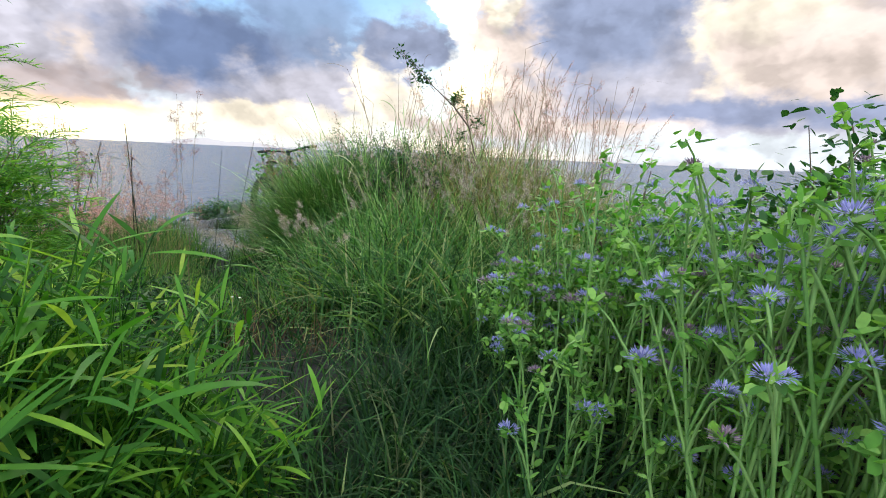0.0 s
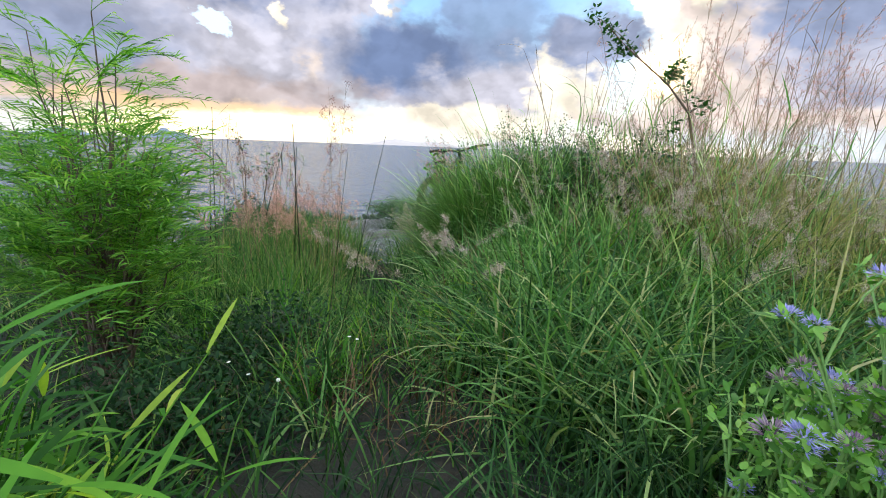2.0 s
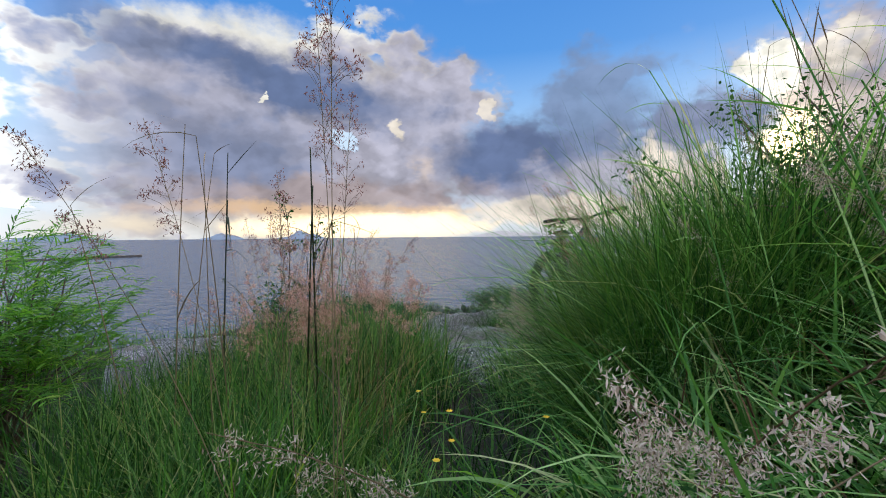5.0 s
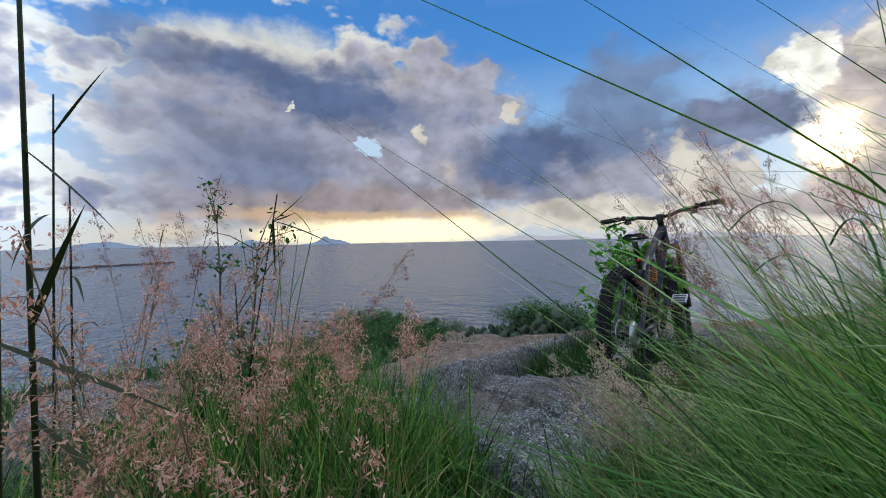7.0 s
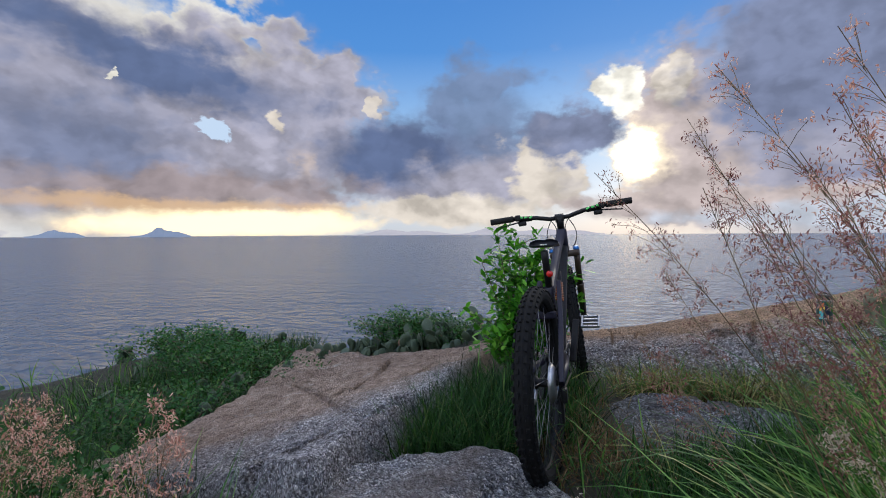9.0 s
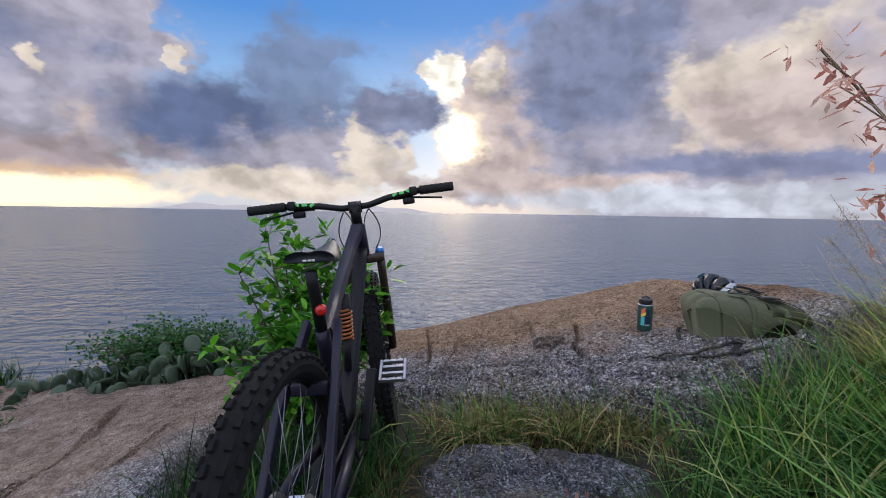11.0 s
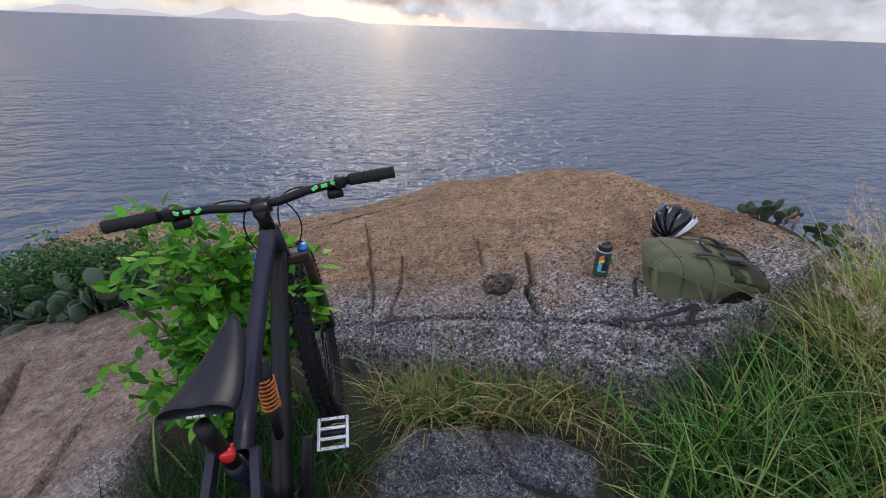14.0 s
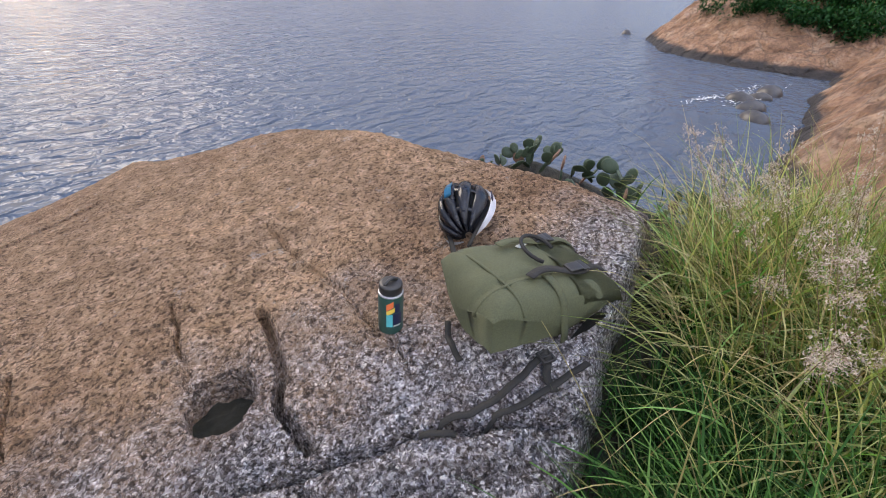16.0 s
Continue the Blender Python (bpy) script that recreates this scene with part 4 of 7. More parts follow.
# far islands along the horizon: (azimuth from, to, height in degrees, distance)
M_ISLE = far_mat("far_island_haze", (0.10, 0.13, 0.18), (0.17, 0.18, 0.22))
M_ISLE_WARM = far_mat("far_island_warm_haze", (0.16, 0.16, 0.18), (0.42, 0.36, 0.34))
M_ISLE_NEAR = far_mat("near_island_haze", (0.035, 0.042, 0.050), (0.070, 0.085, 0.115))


def island(az0, az1, peaks, dist, mat, label, seed):
    """A long hill with peaks (place along it 0 to 1, degrees high, breadth)."""
    n, m = 70, 9
    V = np.zeros((m, n, 3))
    t = np.linspace(0, 1, n)
    hgt = sum(h * np.exp(-np.abs((t - p) / w) ** 1.7) for p, h, w in peaks) * (1 + 0.22 * fbm(t * 40, t * 0, 0.35, 3, seed))
    hgt = np.maximum(0, hgt) * np.minimum(1, np.minimum(t, 1 - t) * 9) ** 0.7
    a = np.radians(az0 + (az1 - az0) * t)
    for j in range(m):
        u = j / (m - 1) * 2 - 1
        d = dist * (1 + 0.05 * u)
        V[j, :, 0], V[j, :, 1] = d * np.sin(a), d * np.cos(a)
        V[j, :, 2] = SEA - 2 + (np.radians(hgt) * dist + 8.5) * (1 - abs(u) ** 1.6)
    idx = np.arange(m * n).reshape(m, n)
    q = np.stack((idx[:-1, :-1], idx[:-1, 1:], idx[1:, 1:], idx[1:, :-1]), -1).reshape(-1, 4)
    tagged(new("island", raw("island", V.reshape(-1, 3), q, mat)), label, "island", "islands on the horizon")


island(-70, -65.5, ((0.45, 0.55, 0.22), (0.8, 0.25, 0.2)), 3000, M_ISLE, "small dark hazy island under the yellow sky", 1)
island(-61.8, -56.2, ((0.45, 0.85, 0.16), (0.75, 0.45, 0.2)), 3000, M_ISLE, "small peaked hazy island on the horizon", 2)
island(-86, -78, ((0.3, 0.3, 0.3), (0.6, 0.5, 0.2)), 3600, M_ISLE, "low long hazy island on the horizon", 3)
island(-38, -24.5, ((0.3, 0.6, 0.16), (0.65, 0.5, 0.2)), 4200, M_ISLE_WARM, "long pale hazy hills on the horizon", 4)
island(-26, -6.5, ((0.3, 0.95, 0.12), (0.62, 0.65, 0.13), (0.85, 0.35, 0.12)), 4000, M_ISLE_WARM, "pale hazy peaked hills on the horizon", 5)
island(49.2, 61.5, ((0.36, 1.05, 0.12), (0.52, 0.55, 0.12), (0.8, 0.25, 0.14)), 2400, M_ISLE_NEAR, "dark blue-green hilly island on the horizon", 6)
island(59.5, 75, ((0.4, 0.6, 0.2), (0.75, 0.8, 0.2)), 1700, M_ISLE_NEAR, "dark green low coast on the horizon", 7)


def breakwater():
    n = 16
    t = np.linspace(0, 1, n)
    cx, cy = -219 - 8 * t, 8 + 48 * t
    V = []
    for u, h in ((-2.5, -1.0), (-1.0, 0.75), (1.0, 0.75), (2.5, -1.0)):
        V.append(np.stack((cx + u, cy + 0 * t, SEA + h + 0.5 * fbm(t * 60, t * 0 + u, 1.0, 2, 4)), -1))
    idx = np.arange(4 * n).reshape(4, n)
    q = np.stack((idx[:-1, :-1], idx[:-1, 1:], idx[1:, 1:], idx[1:, :-1]), -1).reshape(-1, 4)
    tagged(new("breakwater", raw("breakwater", np.concatenate(V), q, M_CLIFF)), "low dark rock breakwater in the sea", "breakwater")


breakwater()


def coast_in(x, y):
    """How far inland a place on the rocky coast lies, in metres."""
    shore = np.interp(x, (3.0, 10, 20, 35, 50, 65, 76, 140), (1.0, 3.0, 6.0, 10.5, 14.5, 17.0, 20.0, 24.0))
    main = shore - y
    oval = (1 - np.sqrt(((x - 105) / 38) ** 2 + ((y - 29) / 27) ** 2)) * 27
    return np.maximum(main, oval)


def coast_z(x, y):
    d = coast_in(x, y) + 1.6 * fbm(x, y, 0.16, 4, 51)
    z = SEA - 1.0 + 9.5 * (1 - np.exp(-np.maximum(d, 0) / 7.0)) + np.minimum(d, 0) * 0.6
    ridge = 1 - np.abs(fbm(x, y, 0.22, 4, 52))
    z = z + smooth(d, 0, 6) * (2.4 * ridge - 1.7 + 1.1 * (0.5 - np.abs(fbm(x, y, 0.45, 4, 53))) + 0.9 * np.floor(4 * fbm(x, y, 0.30, 3, 54)) / 4)
    z = z + 3.0 * np.exp(-(((x - 100) / 22) ** 2 + ((y - 32) / 16) ** 2))
    near = smooth(x, 7.0, 18.0)
    return z * near + (1 - near) * np.minimum(z, soil_z(x, y) - 0.35)


cx = np.concatenate((np.arange(5, 40, 0.4), np.arange(40, 141, 0.7)))
cy = np.concatenate((np.arange(-40, -4, 2.0), np.arange(-4, 60, 0.6)))
tagged(new("headland", grid_mesh("headland", cx, cy, coast_z, M_CLIFF, lambda x, y: coast_in(x, y) > -3.0)),
       "orange granite headland with a dark wet tide line", "headland", kind="structure")


def sea_rock(x, y, r, h, seed):
    n, k = 16, 7
    V = []
    for j in range(k):
        f = j / (k - 1)
        for i in range(n):
            a = i * 2 * math.pi / n
            rr = r * math.sqrt(max(0.0, 1 - f ** 2)) * (1 + 0.25 * float(fbm(math.cos(a) * 2 + seed, math.sin(a) * 2, 1, 3, seed)))
            V.append((rr * math.cos(a) * 1.4, rr * math.sin(a), -0.4 + (h + 0.4) * f))
    q = [(j * n + i, j * n + (i + 1) % n, (j + 1) * n + (i + 1) % n, (j + 1) * n + i) for j in range(k - 1) for i in range(n)]
    ob = tagged(new("sea_rock", raw("sea_rock", V, q, M_WETROCK)), "dark wet rock standing in the sea", "rock", "rocks in the cove")
    ob.matrix_world = pose(x, y, SEA, 0, 0, seed * 40)


M_WETROCK = plain("wet_dark_rock", (0.04, 0.036, 0.034), 0.4, 0, 3, 0.4, 0.5)
for i, (x, y, r, h) in enumerate(((85.5, 56.5, 1.0, 0.8), (47.0, 18.0, 1.0, 0.8), (50.0, 17.4, 0.8, 0.6), (44.8, 16.0, 1.1, 0.7), (53.5, 18.0, 1.2, 0.9), (41.0, 14.2, 1.0, 0.7))):
    sea_rock(x, y, r, h, i + 1)


def foam(x, y, rx, ry, seed):
    """A torn patch of surf lying on the water."""
    g = np.random.default_rng(seed)
    n = 60
    root = np.stack((x + g.normal(0, rx, n), y + g.normal(0, ry, n), np.full(n, SEA + 0.06) + g.uniform(0, 0.12, n)), -1)
    V, Q, _ = ribbons(root, g.uniform(0.15, 0.5, n), g.uniform(0.05, 0.14, n), np.full(n, 1.5), g.normal(0, 0.15, n), g.uniform(0, 6.3, n), 3, "leaf")
    return V, Q


tagged(new("surf", raw("surf", *merge(foam(51, 18.6, 2.2, 0.9, 1), foam(46, 17.6, 1.4, 0.5, 2), foam(55.5, 19.4, 1.6, 0.6, 3), foam(44, 19.5, 2.0, 0.25, 4)), M_FOAMSEA)),
       "white surf round the rocks of the cove", "surf", kind="stuff")


def far_bushes():
    g = np.random.default_rng(12)
    spots = []
    while len(spots) < 75:
        x, y = g.uniform(60, 125), g.uniform(-5, 50)
        d = float(coast_in(np.array([x]), np.array([y]))[0])
        if d > 4.5 and float(fbm(x, y, 0.07, 2, 77)) > -0.10:
            spots.append((x, y))
    for _ in range(70):
        u = g.uniform(0, 1)
        spots.append((72.5 + 4 * u + g.uniform(0, 9) , 33 - 14 * u + g.normal(0, 1.0)))
    pairs = []
    for x, y in spots:
        z = float(coast_z(np.array([[x]]), np.array([[y]]))[0, 0])
        n, r = 260, g.uniform(1.1, 2.6)
        v = g.normal(0, 1, (n, 3))
        v /= np.linalg.norm(v, axis=1, keepdims=True)
        root = np.array([x, y, z + 0.45 * r]) + v * r * g.uniform(0.6, 1.0, (n, 1)) * np.array([1, 1, 0.8])
        V, Q, _ = ribbons(root, g.uniform(0.25, 0.6, n), g.uniform(0.15, 0.35, n), g.uniform(0.3, 2.0, n), g.uniform(0, 0.8, n), g.uniform(0, 6.3, n), 2, "leaf")
        pairs.append((V, Q))
    tagged(new("coastal_scrub", raw("coastal_scrub", *merge(*pairs), M_FAR)), "dark green scrub trees on the headland", "scrub", kind="stuff")


far_bushes()


# ---- grass ----
def bare(x, y):
    """Places where rock, not earth, is on top."""
    def oval(cx, cy, rx, ry):
        return (1 - np.sqrt(((x - cx) / rx) ** 2 + ((y - cy) / ry) ** 2)) * min(rx, ry)
    d = np.maximum.reduce((dome_rim(x, y), slab_rim(x, y), oval(0.66, 0.64, 0.54, 0.42), oval(0.10, -0.6, 0.68, 0.55), oval(-0.5, -0.62, 0.42, 0.5), oval(-2.15, -1.85, 0.85, 0.55)))
    return d > 0.07


TRAIL = ((2.75, -6.5), (2.62, -4.9), (2.45, -4.2), (2.1, -3.65), (1.75, -3.2), (1.1, -2.4), (0.7, -2.0), (0.5, -1.5), (0.45, -0.4), (0.5, 0.4))


def scatter(g, n, cx, cy, rx, ry, allow_rock=False, edge=2.0):
    """Roots in a soft-edged oval, on earth."""
    out = []
    while sum(len(o) for o in out) < n:
        u = g.uniform(-1, 1, (n * 2, 2))
        r = np.hypot(u[:, 0], u[:, 1])
        u = u[(r < 1) & (g.uniform(0, 1, len(r)) < np.clip((1 - r) * edge, 0, 1))]
        x, y = cx + u[:, 0] * rx, cy + u[:, 1] * ry
        if not allow_rock:
            k = ~bare(x, y)
            x, y = x[k], y[k]
        out.append(np.stack((x, y), -1))
        if len(out) > 60:
            break
    p = np.concatenate(out)[:n]
    return np.column_stack((p, soil_z(p[:, 0], p[:, 1]) - 0.01))


def tamed(root, length, least=0.45):
    """Shorter growth along the trodden trail."""
    d = line_dist(root[:, 0], root[:, 1], TRAIL)
    return length * (least + (1 - least) * smooth(d, 0.10, 0.45))


def grass_patch(seed, n, cx, cy, rx, ry, len0, len1, wid0, wid1, mat, label, tilt=0.25, curl=0.9, lean=None, seg=4, edge=2.0, least=0.45, clumps=0):
    g = np.random.default_rng(seed)
    root = scatter(g, n, cx, cy, rx, ry, edge=edge)
    if clumps:
        heart = scatter(g, clumps, cx, cy, rx, ry, edge=edge)
        pick = g.integers(0, len(heart), len(root))
        xy = heart[pick, :2] + g.normal(0, 0.03, (len(root), 2))
        root = np.column_stack((xy, soil_z(xy[:, 0], xy[:, 1]) - 0.01))
    n = len(root)
    az = g.uniform(0, 2 * np.pi, n)
    if lean is not None:
        az = np.where(g.uniform(0, 1, n) < 0.55, radians(lean) + g.normal(0, 0.7, n), az)
    length = tamed(root, g.uniform(len0, len1, n) * g.uniform(0.7, 1.0, n), least)
    V, Q, _ = ribbons(root, length, g.uniform(wid0, wid1, n), np.abs(g.normal(0, tilt, n)), np.abs(g.normal(curl, 0.45, n)), az, seg, "blade", g.normal(0, 0.5, n), g.normal(0, 0.25, n))
    return tagged(new("grass", raw("grass", V, Q, mat)), label, "grass", kind="stuff")


grass_patch(47, 26000, 0.5, -6.0, 11.0, 8.5, 0.15, 0.40, 0.006, 0.012, M_TALL, "rough grass running inland over the headland", 0.4, 0.9, edge=3, least=1.0, seg=3)
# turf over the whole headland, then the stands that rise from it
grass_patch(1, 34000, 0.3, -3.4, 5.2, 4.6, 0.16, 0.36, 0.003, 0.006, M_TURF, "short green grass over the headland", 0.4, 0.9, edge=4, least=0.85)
grass_patch(2, 2600, 1.4, -2.75, 1.5, 0.8, 0.28, 0.56, 0.005, 0.010, M_TALL, "green grass beside the trodden trail", 0.5, 1.3, clumps=200, least=0.45, seg=5)
grass_patch(34, 1500, 1.3, -2.7, 1.3, 0.7, 0.28, 0.56, 0.005, 0.011, M_BROAD, "broad bright blades beside the trail", 0.5, 1.2, clumps=90, least=0.5)
grass_patch(35, 900, 1.6, -3.0, 1.0, 0.6, 0.16, 0.36, 0.003, 0.006, M_BROWN, "dead brown grass along the trail", 0.9, 0.9, clumps=90, least=0.8)
grass_patch(36, 1600, 0.35, -2.45, 0.8, 0.5, 0.30, 0.60, 0.003, 0.006, M_FINE, "light green grass among the ruby seed heads", 0.35, 0.9, clumps=150, least=0.5)
grass_patch(3, 1500, 2.35, -2.1, 1.1, 0.5, 0.34, 0.66, 0.006, 0.013, M_FRESH, "tall green grass on the mound", 0.5, 1.2, clumps=120, seg=6)
grass_patch(31, 2300, 2.5, -2.25, 0.9, 0.40, 0.30, 0.60, 0.005, 0.011, M_FRESH, "light green tangled grass on the mound", 0.7, 1.4, clumps=150, seg=6)
grass_patch(32, 1300, 2.15, -2.1, 0.9, 0.55, 0.25, 0.55, 0.003, 0.007, M_BROWN, "dead brown grass low in the mound", 0.9, 0.9, clumps=120)
grass_patch(33, 1800, 3.2, -2.1, 0.8, 0.6, 0.4, 0.8, 0.004, 0.008, M_GOLD, "yellow-green long grass on the mound", 0.5, 1.0, clumps=110, seg=5)
grass_patch(4, 3000, 2.85, -1.55, 0.8, 0.6, 0.5, 1.0, 0.003, 0.006, M_DRY, "tall half-dry grass on the mound", 0.38, 0.7, clumps=180, seg=5)
grass_patch(22, 1500, 2.0, -2.25, 0.75, 0.36, 0.34, 0.60, 0.006, 0.012, M_FRESH, "bright bent grass on the near side of the mound", 0.6, 1.3, clumps=80, seg=6)
grass_patch(39, 900, 1.50, -1.66, 0.36, 0.36, 0.70, 1.05, 0.004, 0.009, M_FRESH, "long bent grass through the soft tuft", 0.4, 1.1, clumps=60, least=0.5, seg=6)
grass_patch(5, 8500, 1.46, -1.74, 0.36, 0.34, 0.66, 0.98, 0.0018, 0.0036, M_SOFT, "soft fine green grass tuft", 0.38, 0.90, least=0.45, seg=5)
grass_patch(6, 2400, 0.3, -2.5, 0.8, 0.6, 0.30, 0.66, 0.003, 0.006, M_TALL, "green grass with ruby seed heads", 0.22, 0.6, clumps=200, least=0.5)
grass_patch(7, 3600, -0.25, -1.6, 0.75, 0.55, 0.30, 0.62, 0.004, 0.008, M_TALL, "upright green grass at the edge of the rock", 0.2, 0.6, clumps=240, least=0.6)
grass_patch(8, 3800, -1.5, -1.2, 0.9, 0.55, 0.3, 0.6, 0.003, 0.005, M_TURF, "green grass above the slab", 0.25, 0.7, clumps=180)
grass_patch(9, 3600, 1.48, -0.60, 0.66, 0.80, 0.50, 0.92, 0.004, 0.009, M_TALL, "lush long grass beside the bicycle", 0.40, 1.05, lean=200, clumps=260, seg=5, least=0.5)
grass_patch(51, 1300, 1.30, -0.70, 0.50, 0.60, 0.40, 0.74, 0.006, 0.011, M_FRESH, "bright broad blades beside the bicycle", 0.45, 1.1, clumps=110, seg=6, least=0.5)
grass_patch(23, 1700, -0.27, 0.25, 0.24, 0.65, 0.18, 0.40, 0.003, 0.006, M_TURF, "dark green grass between slab and bicycle", 0.35, 0.9, clumps=80, least=1.0)
grass_patch(24, 1500, 0.80, -1.15, 0.36, 0.40, 0.35, 0.62, 0.004, 0.008, M_TALL, "long grass in front of the bicycle", 0.35, 0.9, lean=170, clumps=80, least=0.9)
grass_patch(25, 2600, 1.75, 0.75, 0.42, 0.30, 0.16, 0.34, 0.003, 0.006, M_TURF, "short green grass at the edge of the dome", 0.4, 0.9, clumps=130, least=1.0)
grass_patch(10, 3000, 0.85, 0.05, 0.5, 0.5, 0.18, 0.38, 0.003, 0.006, M_TURF, "short green grass under the bicycle", 0.35, 0.9, clumps=170, least=0.8)
grass_patch(11, 2600, -0.05, 0.55, 0.36, 0.65, 0.15, 0.34, 0.003, 0.006, M_TURF, "green grass round the bicycle wheels", 0.35, 0.9, clumps=150, least=0.9)
grass_patch(12, 800, 0.92, 1.10, 0.72, 0.17, 0.18, 0.42, 0.0035, 0.0065, M_DRY, "dry bent grass in front of the granite dome", 0.8, 1.5, clumps=50, least=1.0, seg=6)
grass_patch(37, 600, 0.85, 1.05, 0.6, 0.15, 0.16, 0.34, 0.003, 0.005, M_BROWN, "dead matted grass in front of the dome", 0.9, 1.2, clumps=40, least=1.0)
grass_patch(13, 650, 0.85, 1.08, 0.60, 0.18, 0.16, 0.34, 0.004, 0.007, M_TALL, "green grass in front of the granite dome", 0.6, 1.3, clumps=40, least=1.0, seg=6)
grass_patch(14, 2000, 2.72, 0.62, 0.85, 0.80, 0.36, 0.72, 0.006, 0.012, M_FRESH, "long green grass beside the rucksack", 0.65, 1.3, clumps=150, seg=6)
grass_patch(38, 3400, 2.72, 0.66, 0.85, 0.80, 0.42, 0.80, 0.004, 0.008, M_GOLD, "long yellow-green grass beside the rucksack", 0.5, 1.1, lean=150, clumps=170, seg=6)
grass_patch(15, 3000, 2.75, 0.65, 0.85, 0.75, 0.45, 0.82, 0.003, 0.006, M_DRY, "straw-coloured long grass beside the rucksack", 0.4, 0.9, lean=150, clumps=180, seg=6)
grass_patch(50, 3000, 2.60, 0.60, 0.80, 0.75, 0.14, 0.36, 0.004, 0.008, M_TURF, "turf under the long grass, coloured dark for its shade", 0.5, 1.0, clumps=180)
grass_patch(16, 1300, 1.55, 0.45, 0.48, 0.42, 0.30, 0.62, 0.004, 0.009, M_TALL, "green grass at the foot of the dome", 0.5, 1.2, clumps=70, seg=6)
grass_patch(48, 2600, 1.55, 0.45, 0.50, 0.44, 0.10, 0.26, 0.003, 0.006, M_TURF, "leafy turf at the foot of the dome, coloured dark for shade", 0.5, 1.0, clumps=160)
grass_patch(49, 160, 1.60, 0.50, 0.45, 0.40, 0.45, 0.80, 0.003, 0.005, M_DRY, "long pale blades leaning over the rock", 0.5, 0.9, clumps=40, seg=6)
grass_patch(17, 2400, -3.1, 0.6, 1.0, 1.3, 0.18, 0.40, 0.003, 0.006, M_TURF, "green grass at the seaward edge", 0.3, 0.8, clumps=260)
grass_patch(18, 2400, -3.6, 2.0, 1.3, 0.5, 0.15, 0.35, 0.003, 0.005, M_TURF, "green grass on the brink above the sea", 0.3, 0.8, clumps=150)
grass_patch(19, 500, -1.45, 2.25, 0.9, 0.2, 0.18, 0.34, 0.002, 0.004, M_TALL, "thin grass behind the slab", 0.2, 0.6, clumps=40)
grass_patch(20, 7000, 3.7, -1.2, 1.2, 1.4, 0.4, 0.75, 0.003, 0.006, M_TALL, "long grass on the slope above the cove", 0.3, 0.8, clumps=330)
grass_patch(21, 2600, 2.5, -2.9, 0.8, 0.5, 0.36, 0.70, 0.006, 0.012, M_TALL, "bent green grass below the mound", 0.5, 1.3, clumps=130, least=0.4, seg=6)
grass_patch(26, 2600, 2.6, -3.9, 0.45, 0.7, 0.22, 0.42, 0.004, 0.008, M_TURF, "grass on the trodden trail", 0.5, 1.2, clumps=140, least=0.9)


grass_patch(40, 1100, -0.3, -1.85, 0.95, 0.5, 0.28, 0.60, 0.003, 0.006, M_DRY, "half-dry grass among the ruby seed heads", 0.4, 0.9, clumps=80, least=0.6)
grass_patch(41, 450, 1.25, -1.15, 0.5, 0.5, 0.35, 0.66, 0.003, 0.006, M_DRY, "half-dry grass beside the bicycle", 0.5, 0.9, clumps=60, least=0.6)
grass_patch(42, 400, 0.62, -1.0, 0.26, 0.22, 0.30, 0.55, 0.003, 0.005, M_DRY, "dry grass in front of the bicycle wheel", 0.4, 0.9, clumps=50, least=0.8)
grass_patch(43, 900, 0.30, 0.35, 0.35, 0.5, 0.12, 0.28, 0.003, 0.005, M_BROWN, "dead grass round the bicycle wheels", 0.7, 1.0, clumps=60, least=1.0)


grass_patch(44, 700, 1.35, -0.60, 0.5, 0.5, 0.40, 0.75, 0.002, 0.005, M_DRY, "straw-coloured grass among the green beside the bicycle", 0.5, 0.9, clumps=90, least=0.7)
grass_patch(45, 2400, 2.85, -1.85, 0.75, 0.5, 0.40, 0.85, 0.002, 0.0045, M_GOLD, "thin straw-green grass over the mound", 0.4, 0.9, clumps=170, seg=5)
grass_patch(46, 600, 0.80, 0.80, 0.62, 0.55, 0.12, 0.30, 0.002, 0.004, M_DRY, "dry grass over the edge of the low boulder", 0.7, 1.1, clumps=50, least=1.0)


def broad_grass():
    """Leafy culms with lance-shaped blades."""
    g = np.random.default_rng(31)
    root = np.concatenate((scatter(g, 1000, 1.72, -4.38, 0.46, 0.36, edge=3), scatter(g, 110, 2.06, -4.16, 0.20, 0.18, edge=3), scatter(g, 320, 1.25, -4.5, 0.5, 0.5, edge=3)))
    n = len(root)
    h = tamed(root, g.uniform(0.38, 0.66, n), 0.6) * np.clip((-3.88 - root[:, 1]) / 0.40, 0.42, 1.0)
    az = g.uniform(0, 2 * np.pi, n)
    SV, SQ, pos = ribbons(root, h, np.full(n, 0.004), np.abs(g.normal(0, 0.15, n)), np.abs(g.normal(0.35, 0.25, n)), az, 6, "blade")
    tv, tq = tubes(pos, np.repeat(np.linspace(0.0026, 0.0012, 7)[None], n, 0))
    pairs = []
    for k in range(1, 7):
        for _ in range(2):
            m = n
            p = pos[:, k] + g.normal(0, 0.004, (m, 3))
            a2 = az + k * 2.4 + g.uniform(0, 6.3, m)
            v, q, _ = ribbons(p, g.uniform(0.07, 0.14, m), g.uniform(0.006, 0.010, m), g.uniform(0.55, 1.4, m), g.uniform(0.1, 0.9, m), a2, 5, "leaf", g.normal(0, 0.3, m), g.normal(0, 0.35, m))
            pairs.append((v, q))
    tagged(new("broad_leaved_grass", raw("broad_leaved_grass", *merge(*pairs, (tv, tq)), M_BROAD)), "bright green broad-bladed grass beside the trail", "grass", kind="stuff")


broad_grass()


